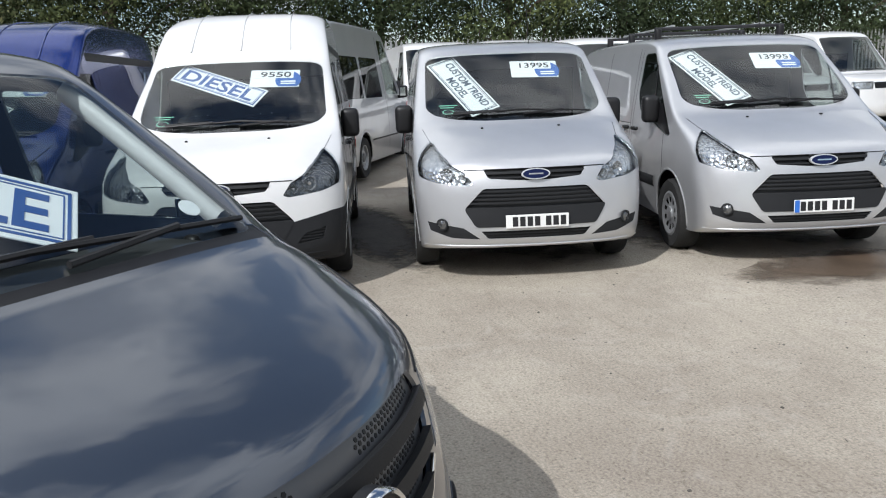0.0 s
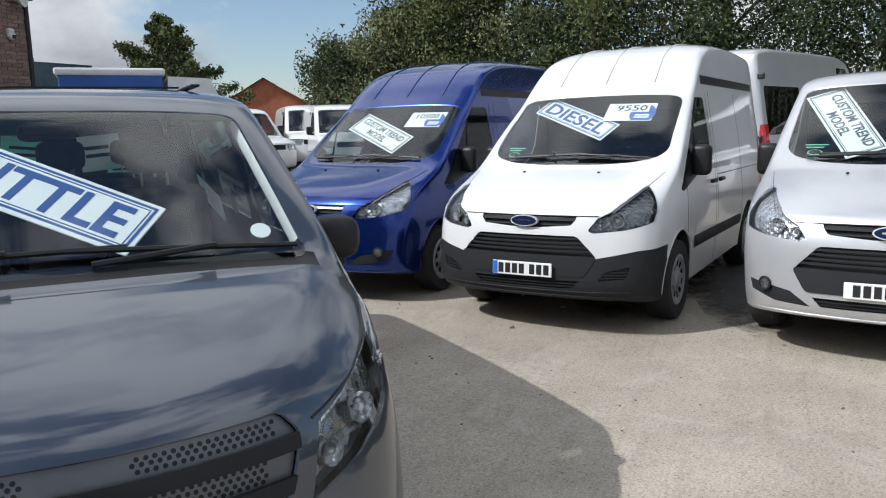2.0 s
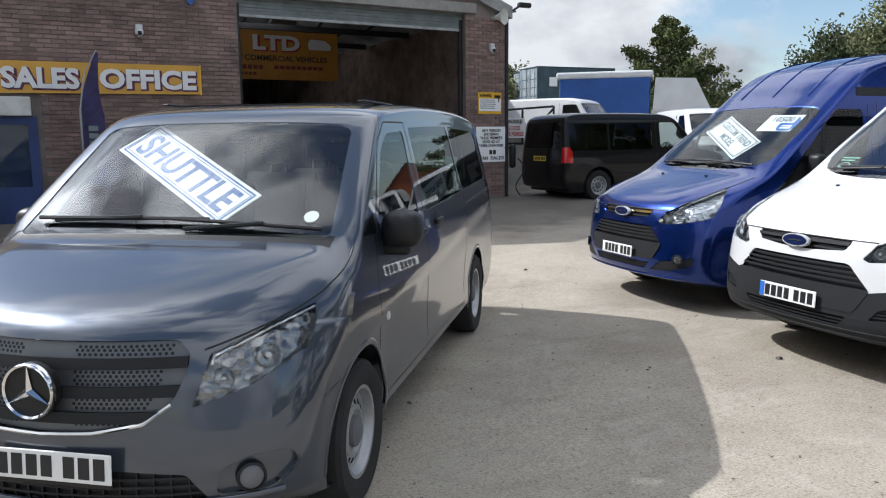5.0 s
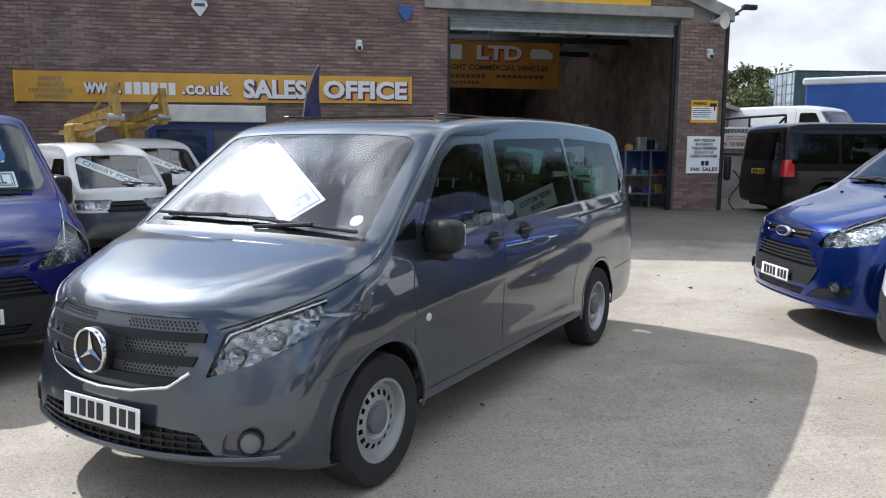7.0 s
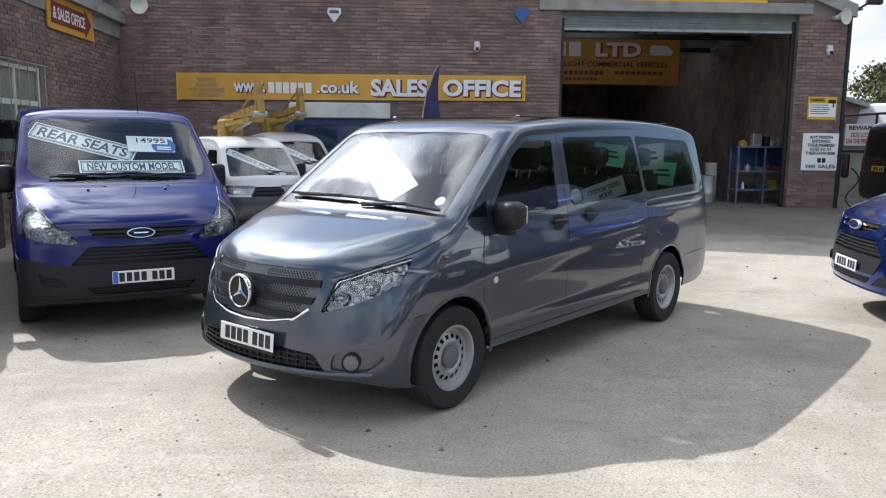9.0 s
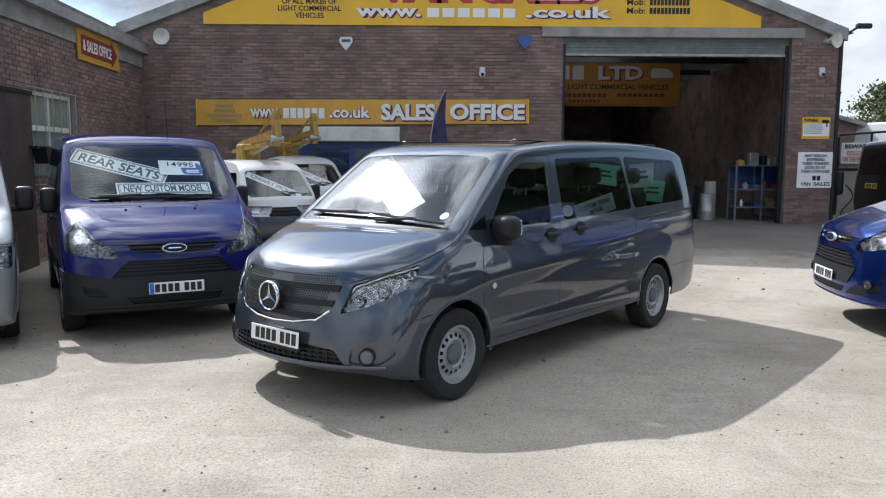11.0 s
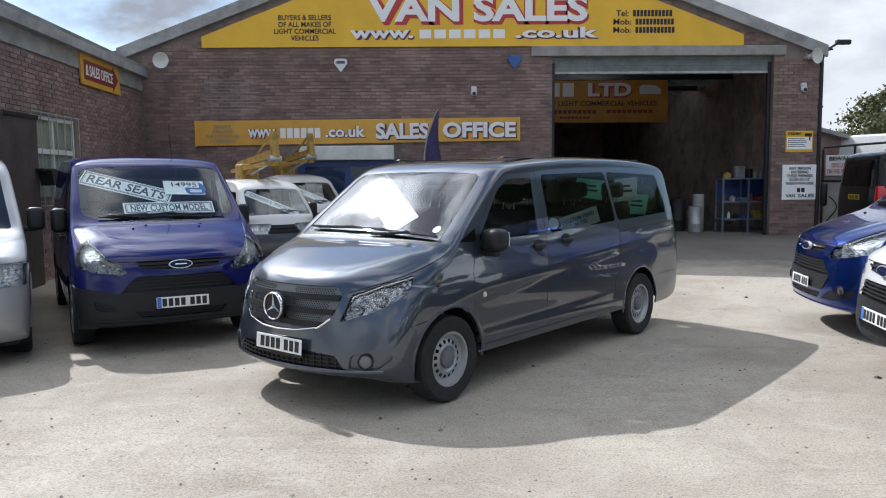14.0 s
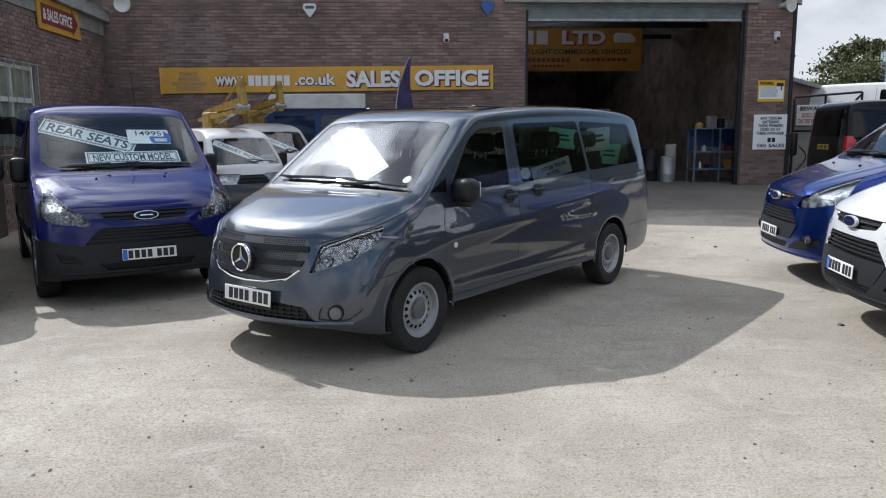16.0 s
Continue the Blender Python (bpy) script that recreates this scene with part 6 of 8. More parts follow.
def build_fittings():
    for x, z in ((3.256, 4.214), (7.145, 4.265)):
        pale = x < 5
        bellbox = thing("alarm_box", ("white" if pale else "dark blue") + " shield-shaped alarm box on brick", "alarm", pose(x, 0, z))
        part("case", slab(ring_of([(-0.13, 0.13), (0.13, 0.13), (0.15, 0.03), (0.0, -0.17), (-0.15, 0.03)], 0.03), 0.07, pose(0, -0.075, 0)), BOX_WHITE if pale else INK_BLUE, bellbox)
        part("front_panel", slab(ring_of([(-0.09, 0.08), (0.09, 0.08), (0.10, 0.02), (-0.10, 0.02)], 0.02), 0.006, pose(0, -0.081, 0)), INK_SLATE if pale else INK_BLUE, bellbox)
    for x, z in ((6.226, 3.577), (13.72, 3.62)):
        cam_box = thing("security_camera", "small white dome camera fixed to brick", "camera", pose(x, 0, z))
        part("bracket", rounded((0.12, 0.10, 0.10), 0.02, 2, (0, -0.05, 0.09)), BOX_WHITE, cam_box, smooth=50)
        dome = lathe([(0.06, 0.0), (0.075, 0.03), (0.07, 0.08), (0.04, 0.12), (0.001, 0.13)], 20)
        dome.transform(pose(0, -0.07, 0.05, -90, 0, 0))
        part("dome", dome, BOX_WHITE, cam_box, smooth=50)
        part("lens_face", rounded((0.07, 0.02, 0.07), 0.01, 2, (0, -0.145, -0.02)), BLACK_PLASTIC, cam_box)
    for x, z, turn in ((-0.651, 4.30, 0), (13.80, 4.33, 25)):
        horn = thing("horn_speaker", "white weathered horn loudspeaker under the verge", "speaker", pose(x, -0.02, z, 0, 0, turn))
        cone = lathe([(0.045, 0.05), (0.05, -0.06), (0.09, -0.16), (0.17, -0.26), (0.175, -0.27), (0.15, -0.25), (0.07, -0.15), (0.001, -0.12)], 24)
        part("horn", cone, FRAME_WHITE, horn, smooth=50)
        part("driver", lathe([(0.001, 0.06), (0.06, 0.05), (0.065, -0.03), (0.04, -0.06)], 20), GALV, horn, smooth=50)
        part("bracket", rods(((0, 0, 0), (0, 0.05, 0.16), 0.015), ((0, 0.03, 0.16), (0.1, 0.03, 0.16), 0.012)), GALV, horn)
    flood = thing("corner_camera", "dark bracket with a bullet camera at the shed corner", "camera", pose(14.12, -0.1, 4.40))
    part("bracket", rods(((0, 0.1, -0.25), (0.04, 0, 0.05), 0.03), ((0.04, 0, 0.05), (0.30, -0.05, 0.22), 0.025)), DARK_STEEL, flood)
    part("camera_body", rounded((0.34, 0.12, 0.11), 0.03, 2, (0.42, -0.05, 0.24)), DARK_STEEL, flood)
    pipe = thing("downpipe", "black downpipe at the corner of the shed", "pipe")
    part("pipe", rods(((14.14, -0.02, 0.28), (14.14, -0.02, 4.35), 0.045), sides=12), DARK_STEEL, pipe, smooth=50)
    for z in (1.4, 3.2):
        part("bracket", boxes(((14.08, -0.04, z), (14.2, 0.02, z + 0.04))), DARK_STEEL, pipe)
    win = thing("window_1", "office front with a white roller blind box and blue frame", "window", kind="structure")
    part("blind_box", rounded((2.12, 0.16, 0.32), 0.02, 2, (3.36, -0.09, 2.257)), FRAME_WHITE, win)
    part("window_frame", join(boxes(((2.25, -0.06, 0.25), (2.40, 0.0, 2.09)), ((4.35, -0.06, 0.25), (4.5, 0.0, 2.09)), ((2.4, -0.06, 1.95), (4.35, 0.0, 2.09)), ((3.3, -0.06, 0.9), (3.42, 0.0, 1.95)), ((2.4, -0.06, 0.25), (4.35, 0.0, 0.9)))), BLUE_DOOR, win)
    for x0, x1 in ((2.4, 3.3), (3.42, 4.35)):
        part("pane", boxes(((x0, -0.03, 0.9), (x1, -0.02, 1.95))), PANE, win)
    part("reveal", boxes(((2.4, -0.012, 0.9), (4.35, -0.004, 1.95))), BLUE_DOOR, win)
    flag = thing("feather_flag", "purple feather flag on a pole beside the office", "flag", pose(5.1, -1.0, ground_height(5.1, -1.0)))
    part("pole", rods(((0, 0, 0), (0, 0, 1.9), 0.018), ((0, 0, 1.9), (0.10, 0, 2.5), 0.014), ((0.10, 0, 2.5), (0.30, 0, 2.86), 0.01)), GALV, flag)
    cloth = bmesh.new()
    left, right = [], []
    for k in range(14):
        s = k / 13
        z = 0.7 + 2.15 * s
        x0 = 0.0 if z < 1.9 else 0.30 * ((z - 1.9) / 0.96) ** 1.4
        w = 0.36 * (1 - max(0, s - 0.55) / 0.45 * 0.92) if s > 0.55 else 0.36
        left.append(cloth.verts.new((x0, 0.012 * math.sin(k), z)))
        right.append(cloth.verts.new((x0 + w, 0.03 * math.sin(k * 0.8 + 1), z - 0.05)))
    for k in range(13):
        cloth.faces.new((left[k], right[k], right[k + 1], left[k + 1]))
    bmesh.ops.solidify(cloth, geom=cloth.faces[:], thickness=0.004)
    part("cloth", cloth, FLAG, flag, smooth=60)
    part("plain_block", boxes(*[((0.10, -0.06, 0.95 + 0.12 * k), (0.24, -0.045, 1.04 + 0.12 * k)) for k in range(6)]), INK_GREY, flag)
    part("base", rounded((0.4, 0.4, 0.04), 0.01, 1, (0, 0, 0.03)), DARK_STEEL, flag)


build_fittings()


# ---- the low brick building beside it ----
SIDE_LEN = 6.7
SIDE_POSE = Matrix.Translation((-1.19 + SIDE_LEN * math.sin(radians(3)), -SIDE_LEN * math.cos(radians(3)), 0)) @ pose(0, 0, 0, 0, 0, 93.0)


def build_side():
    """Local x runs along the wall to the shed's corner; the face looks along -y."""
    flip, n = SIDE_POSE, SIDE_LEN
    wall = thing("wall_side", "low brick office wall with a steel window", "wall", flip, kind="structure")
    for (x0, z0), (x1, z1) in (((n - 3.9, -0.1), (n, 4.05)), ((0.0, -0.1), (n - 5.6, 4.05)), ((n - 5.6, 2.72), (n - 3.9, 4.05)), ((n - 5.6, -0.1), (n - 3.9, 0.8))):
        part("wall_section", boxes(((x0, 0.0, z0), (x1, 0.30, z1))), MORTAR, wall)
    part("eave_board", boxes(((-0.1, -0.16, 3.95), (n + 0.1, 0.05, 4.12))), VERGE, wall)
    part("soffit_band", boxes(((0, -0.03, 3.66), (n, -0.002, 3.95))), CONCRETE, wall)
    part("roof", boxes(((-0.1, -0.16, 4.12), (n + 0.1, 6.0, 4.18))), ROOF, wall)
    part("rear_wall", boxes(((0, 5.6, -0.1), (n, 5.9, 4.05))), MORTAR, wall)
    part("end_wall", boxes(((0.0, 0.3, -0.1), (0.3, 5.6, 4.05))), MORTAR, wall)
    win = thing("window_2", "pale steel window with small panes in brick", "window", flip, kind="structure")
    a, b = n - 5.6, n - 3.9
    for x0, x1, z0, z1 in ((a, b, 2.66, 2.72), (a, b, 0.8, 0.86), (a, a + 0.06, 0.86, 2.66), (b - 0.06, b, 0.86, 2.66), (a + 0.82, a + 0.88, 0.86, 2.66), (a + 0.06, a + 0.82, 2.12, 2.20), (a + 0.88, b - 0.06, 2.12, 2.20)):
        part("frame", boxes(((x0, 0.02, z0), (x1, 0.08, z1))), FRAME_WHITE, win)
    for x0, x1 in ((a + 0.06, a + 0.82), (a + 0.88, b - 0.06)):
        for z0, z1 in ((0.86, 2.12), (2.20, 2.66)):
            part("pane", boxes(((x0, 0.045, z0), (x1, 0.052, z1))), PANE, win)
    part("blind", boxes(((a + 0.06, 0.075, 0.86), (b - 0.06, 0.085, 2.66))), FRAME_WHITE, win)
    for k in range(7):
        part("window_bar", rods(((a - 0.05 + k * 0.30, -0.05, 0.9), (a - 0.05 + k * 0.30, -0.05, 2.78), 0.008), sides=6), GALV, win)
    part("grille_rail", rods(((a - 0.06, -0.05, 2.76), (b + 0.15, -0.05, 2.76), 0.008), ((a - 0.06, -0.05, 1.3), (b + 0.15, -0.05, 1.3), 0.008), sides=6), GALV, win)
    pier = thing("wall_pier", "dark brick pier standing before the office wall", "pier", flip, kind="structure")
    part("pier_body", boxes(((0.05, -0.10, -0.1), (a - 0.02, -0.004, 2.62))), DARK_BRICK, pier)
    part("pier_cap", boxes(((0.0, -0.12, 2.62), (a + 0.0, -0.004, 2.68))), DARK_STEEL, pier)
    shelf = thing("wall_bracket", "dark iron bracket with a tray on the pier", "bracket", flip)
    part("tray", slab([(a - 0.06, 1.86), (a + 0.36, 1.86), (a + 0.30, 1.62), (a + 0.02, 1.62)], 0.20, pose(0, -0.30, 0)), DARK_STEEL, shelf)
    part("arm", boxes(((a - 0.16, -0.22, 1.84), (a + 0.30, -0.10, 1.88))), DARK_STEEL, shelf)
    arrow = thing("arrow_sign", "ochre sign with a maroon arrow and white letters", "sign", flip)
    part("panel", slab([(n - 3.62, 3.40), (n - 1.58, 3.40), (n - 1.70, 3.94), (n - 3.66, 3.94)], 0.03, pose(0, -0.06, 0)), SIGN_OCHRE, arrow)
    part("arrow_shape", slab([(n - 3.50, 3.50), (n - 2.04, 3.50), (n - 2.04, 3.43), (n - 1.74, 3.67), (n - 2.04, 3.91), (n - 2.04, 3.84), (n - 3.50, 3.84)], 0.006, pose(0, -0.068, 0)), RED_PANEL, arrow)
    words = lettering("& SALES OFFICE", 1.38, 0.20, 0.004, 0.02)
    words.transform(pose(n - 3.44, -0.068, 3.57))
    part("lettering", words, SIGN_WHITE, arrow)


build_side()


# ---- vans in their places ----
def parked(x, y, heading):
    """A pose for a van whose nose stands over x, y and points along heading."""
    return pose(x, y, ground_height(x, y), 0, 0, heading)


grey_van(parked(3.98, -11.94, -131.3))
custom_van(parked(9.30, -9.15, 171.0), "panel_van", "metallic blue high-roof panel van with painted bumper, in the row", BLUE_PAINT, True, "trend", [("CUSTOM TREND\nMODEL", 0.95, 0.32, -0.10, 0.60, 28, 2, INK_SLATE, 0.62)], ("10500", 0.42, 0.78), grille_bar=CHROME, group="vans in the sales row")
custom_van(parked(8.74, -11.52, 170.3), "panel_van", "white high-roof panel van with dark bumper, parked in the row", WHITE_PAINT, True, "base", [("DIESEL", 0.92, 0.26, -0.18, 0.72, 29, 1, INK_BLUE, 0.60)], ("9550", 0.34, 0.80), band=True, mark=True, group="vans in the sales row")
custom_van(parked(8.43, -14.05, 169.0), "panel_van", "silver low-roof panel van with painted bumper, parked in the row", SILVER_PAINT, False, "trend", [("CUSTOM TREND\nMODEL", 0.88, 0.31, -0.45, 0.56, 64, 2, INK_SLATE, 0.62)], ("13995", 0.28, 0.80), mark=True, group="vans in the sales row")
custom_van(parked(8.03, -16.48, 168.0), "panel_van", "silver low-roof panel van with black roof bars, parked in the row", SILVER_PAINT, False, "trend", [("CUSTOM TREND\nMODEL", 0.88, 0.31, -0.45, 0.56, 64, 2, INK_SLATE, 0.62)], ("13995", 0.28, 0.80), length=5.34, band=True, mark=True, group="vans in the sales row")
custom_van(parked(2.70, -10.02, -62.0) @ Matrix.Scale(0.955, 4), "panel_van", "blue violet low-roof van with dark bumper, parked by the office", NAVY_PAINT, False, "base", [("NEW CUSTOM MODEL", 1.00, 0.20, 0.12, 0.24, 0, 1, INK_SLATE, 0.56), ("REAR SEATS", 1.02, 0.26, -0.30, 0.68, 24, 1, INK_SLATE, 0.56)], ("14995", 0.34, 0.62), band=True)
# ---- other vehicles ----
def plain_van(m, name, label, paint_mat, length=4.9, half_w=0.95, height=1.97, screen=(0.95, 1.15, 1.65), bonnet=0.95, windows=(), glass=None, tail_glass=True, group="",
              lamp_style="tail", wheel_style="steel", hub=(0.95, 3.0), wheel_r=0.34, lower=None, plate=None, door=True, rear_doors=False, signs=(), nose_lamp=None, category="van", tail=(0.86, 1.20), pillar=(0.13, 0.22), grille_in=0.46):
    """A van of simpler lines. screen: u of its foot, height of its foot, u of its head. bonnet: the lip's height."""
    van = thing(name, label, category, m, group)
    u0, z0, u1 = screen
    h = height
    top = h - 0.14
    rows = [(0.26, 0.22, 0.30, 0.0, 2.8), (0.05, 0.26, 0.30, 0.0, 2.8), (0.0, 0.42, 0.30, 0.0, 2.8), (0.02, 0.66, 0.30, 0.0, 2.8), (0.05, bonnet - 0.10, 0.30, 0.0, 2.8), (0.10, bonnet, 0.28, 0.02, 3.0),
            (0.10 + (u0 - 0.10) * 0.5, bonnet + (z0 - bonnet) * 0.62, 0.16, 0.05, 3.6), (u0, z0, 0.10, 0.03, 3.4), ((u0 * 2 + u1) / 3, (z0 * 2 + top) / 3, 0.10, 0.02, 2.8), ((u0 + u1 * 2) / 3, (z0 + top * 2) / 3, 0.10, 0.03, 2.8),
            (u1, top, 0.08, 0.05, 3.2), (u1 + 0.20, h - 0.05, 0.03, 0.09, 3.6), (u1 + 0.55, h, 0.0, 0.10, 4.0), (length - 0.7, h, 0.0, 0.10, 4.2), (length - 0.22, h - 0.05, -0.03, 0.08, 3.8), (length - 0.10, h - 0.16, -0.08, 0.03, 3.6),
            (length - 0.05, min(1.40, h - 0.30), -0.10, 0.0, 4.2), (length - 0.01, 0.80, -0.10, 0.0, 4.2), (length, 0.50, -0.11, 0.0, 3.8), (length - 0.05, 0.30, -0.11, 0.0, 3.6), (length - 0.2, 0.25, -0.11, 0.0, 3.6)]
    w = half_w
    half = [(0.1, w - 0.05), (0.3, w - 0.02), (0.6, w), (0.9, w), (1.15, w - 0.02), (min(1.5, h - 0.22), w - 0.075), (h - 0.14, w - 0.075 - 0.16 * (h - 1.64)), (h, w - 0.24)]
    sh = Shell(rows, half, ((0.09, bonnet - 0.01), (length - 0.14, h - 0.11)), nose_taper=0.06, nose_len=0.7, tail_taper=0.02, across=12)
    bm = sh.bm
    i0, i1, up, wlen = screen_axes(sh, (u0, z0), (u1, top))
    q0 = sh.at(i0, 0).dot(up)
    window(sh, bm, ring_of([(-w + pillar[0], q0 + 0.03), (w - pillar[0], q0 + 0.03), (w - pillar[1], q0 + wlen - 0.04), (-w + pillar[1], q0 + wlen - 0.04)], 0.07), Y_AXIS, up, lambda c, n: n.x > 0.2 and n.z > 0.2 and c.z > z0 - 0.08, van, "windscreen", GLASS, 0.03)
    for s in (-1, 1):
        if door:
            window(sh, bm, ring_of([(u0 + 0.36, z0 + 0.04), (u1 + 0.55, z0 + 0.04), (u1 + 0.55, top - 0.08), (u1 + 0.12, top - 0.08)], 0.05), U_AXIS, Z_AXIS, side_ok(s), van, "door_window", DARK_GLASS)
            part("door_gap", strip_on(sh, [(u1 + 0.66, top - 0.02), (u1 + 0.66, 0.40)], 0.009, 0.0012, s), BLACK_PLASTIC, van)
            mirror(van, sh, u0 + 0.42, z0 - 0.02, s, BLACK_PLASTIC, 0.24, 0.13, 0.17)
        for ua, ub, za, zb in windows:
            window(sh, bm, ring_of([(ua, za), (ub, za), (ub, zb), (ua, zb)], 0.05), U_AXIS, Z_AXIS, side_ok(s), van, "side_window", glass or DARK_GLASS)
        for u in hub:
            ring = [(u + (wheel_r + 0.075) * math.cos(k * math.tau / 30), wheel_r + 0.01 + (wheel_r + 0.075) * math.sin(k * math.tau / 30)) for k in range(30)]
            cut(bm, ring, U_AXIS, Z_AXIS, side_ok(s)).free()
            arch_liner(van, Matrix.Translation((-u, s * (w - 0.11), wheel_r + 0.01)) @ pose(0, 0, 0, 0, 0, 0 if s > 0 else 180), wheel_r + 0.085)
            part("arch_lip", strip_on(sh, [(u + (wheel_r + 0.085) * math.cos(a), wheel_r + 0.01 + (wheel_r + 0.085) * math.sin(a)) for a in [math.radians(-6 + 192 * k / 20) for k in range(21)]], 0.03, 0.010, s), paint_mat, van, smooth=40)
            wheel(van, Matrix.Translation((-u, s * (w - 0.115), wheel_r)) @ pose(0, 0, 0, 0, 0, 0 if s > 0 else 180), wheel_r, 0.20, wheel_r * 0.61, 5 if wheel_style == "trim" else 10, wheel_style)
        lamp = cut(bm, ring_of([(w - 0.12, tail[0]), (w + 0.05, tail[0]), (w + 0.05, tail[1]), (w - 0.12, tail[1])], 0.03), Y_AXIS * s, Z_AXIS, lambda c, n, s=s: c.y * s > 0.4 and c.x < -length + 0.25 and n.x < 0.3)
        if lamp.faces:
            part("tail_lamp", rim(push(lamp, 0.006), 0.02), RED_LENS, van, smooth=40)
        diag = Vector((-1, s, 0)) / math.sqrt(2)
        lo, hi = nose_lamp or (bonnet - 0.22, bonnet - 0.03)
        headlight(bm, ring_of([((w - 0.40) * 0.707 + 0.05, lo), (w * 0.707 + 0.16, lo + 0.01), (w * 0.707 + 0.22, hi), ((w - 0.42) * 0.707 + 0.05, hi)], 0.03), diag, Z_AXIS, corner_ok(s), van, [(nose_point(sh, s * (w - 0.28), (lo + hi) / 2, 0.02), 0.07, pose(0, 0, 0, 0, 0, -90 + s * 20))], LAMP_BACK, 0.04)
        part("side_moulding", strip_on(sh, [(hub[0] + 0.48, 0.62), (hub[1] - 0.48, 0.62)], 0.03, 0.006, s), BLACK_PLASTIC, van)
    if tail_glass:
        window(sh, bm, ring_of([(-w + 0.20, 1.18), (w - 0.20, 1.18), (w - 0.26, h - 0.22), (-w + 0.26, h - 0.22)], 0.06), Y_AXIS, Z_AXIS, lambda c, n: n.x < -0.3, van, "tail_window", PRIVACY)
    if rear_doors:
        for s in (-1, 1):
            window(sh, bm, ring_of([(0.14, 1.45), (0.72, 1.45), (0.66, h - 0.35), (0.14, h - 0.35)], 0.06), Y_AXIS * s, Z_AXIS, lambda c, n: n.x < -0.3, van, "tail_window", PRIVACY)
            for z in (0.75, 1.3, h - 0.45):
                part("door_hinge", rounded((0.06, 0.10, 0.09), 0.02, 2, (-length + 0.03, s * (w - 0.10), z)), DARK_STEEL, van)
    grille = cut(bm, ring_of([(-w + grille_in, bonnet - 0.20), (w - grille_in, bonnet - 0.20), (w - grille_in + 0.02, bonnet - 0.05), (-w + grille_in - 0.02, bonnet - 0.05)], 0.03), Y_AXIS, Z_AXIS, front_face)
    if grille.faces:
        g = part("grille", push(copied(grille), -0.02), BLACK_PLASTIC, van, smooth=40)
        grille_bars(grille, g, (bonnet - 0.16, bonnet - 0.10), 0.02, w - grille_in - 0.02, 0.004, CHROME if paint_mat is SHADED_SILVER else PLASTIC)
    grille.free()
    if lower:
        low = cut(bm, [(-w - 0.1, 0.05), (w + 0.1, 0.05), (w + 0.1, lower[0]), (-w - 0.1, lower[0])], Y_AXIS, Z_AXIS, lambda c, n: True)
        part("lower_body", rim(push(low, 0.002), 0.01), lower[1], van, smooth=40)
    if plate == "rear":
        number_plate(van, Matrix.Translation((-length - 0.012, 0, 0.95)) @ pose(0, 0, 0, 0, 0, -90), PLATE_YELLOW, False)
    elif plate == "corner":
        number_plate(van, facing(0.02, 0.50, 0.56, 2), PLATE_WHITE, False, True)
    elif plate == "front":
        number_plate(van, facing(0.02, 0.0, 0.48, 2))
    for text, wide, tall, y, s, spin, ink, size in signs:
        card(van, "window_sign", wide, tall, text, on_screen(sh, i0, i1, y, s, 0.06, spin), ink, label="white card sign with dark letters", fill=size, border=False)
    wiper(van, sh, i0 + 1, 0.70, i0 + 2, 0.0)
    cabin(van, u0 + 0.08, z0 + 0.02, w - 0.02, [(u1 + 0.30, (-0.40, 0.40))], None if windows else u1 + 0.75, roof=h)
    underside(van, length, w)
    sh.shade(part("body", rim(bm, 0.012), paint_mat, van, smooth=40))
    return van


def nose_from_rear(x, y, heading, length):
    return x + length * math.cos(radians(heading)), y + length * math.sin(radians(heading))


# the black van beside the shed, seen from behind
bx, by = nose_from_rear(14.68, -0.60, -5, 4.9)
plain_van(pose(bx, by, 0.23, 0, 0, -5), "crew_van", "black passenger van with dark windows, parked beside the shed", BLACK_PAINT, windows=((2.42, 3.62, 1.13, 1.72), (3.68, 4.70, 1.13, 1.72)), glass=PRIVACY, plate="rear", hub=(0.92, 3.92), wheel_style="steel")
# the silver van at the office
plain_van(parked(0.73, -11.10, -62), "crew_van", "silver van with chrome grille and round mirror, parked by the office", SHADED_SILVER, length=4.3, plate="front", hub=(0.92, 3.40), wheel_style="trim", bonnet=1.0, screen=(0.95, 1.22, 1.70), nose_lamp=(0.74, 0.96))
# the tall minibus behind the white van
mx, my = nose_from_rear(15.12, -12.40, -25, 5.3)
plain_van(pose(mx, my, 0.12, 0, 0, -25), "minibus", "silver high-roof minibus with side windows, seen from behind", SILVER_PAINT, length=5.3, half_w=1.02, height=2.62, screen=(1.0, 1.35, 1.75), bonnet=1.1, windows=((2.6, 3.75, 1.35, 2.05), (3.85, 5.05, 1.35, 2.05)), glass=PRIVACY, tail_glass=False, rear_doors=True, hub=(1.0, 4.1), wheel_r=0.35, tail=(0.90, 1.50))
# tall white vans in the rear row
white = plain_van(pose(18.6, -16.3, 0.28, 0, 0, 178), "delivery_van", "white delivery van with a raised roof in the rear row", WHITE_PAINT, length=5.5, half_w=1.0, height=2.36, screen=(0.95, 1.30, 1.72), bonnet=1.1, hub=(1.0, 4.3), tail_glass=False, plate="front", group="white vans in the rear row")
for k, (x, y, turn) in enumerate(((18.4, -18.2, 180), (18.3, -20.4, 181), (18.2, -22.6, 179), (18.2, -24.8, 180), (18.0, -27.0, 182))):
    copy_thing(white, pose(x, y, 0.28, 0, 0, turn))
low_white = plain_van(pose(21.9, -2.9, 0.52, 0, 0, -140), "delivery_van", "white low-roof delivery van beyond the blue van", WHITE_PAINT, length=4.9, half_w=0.96, height=2.0, hub=(0.95, 3.85), tail_glass=False, plate="front", group="white vans beyond the yard")
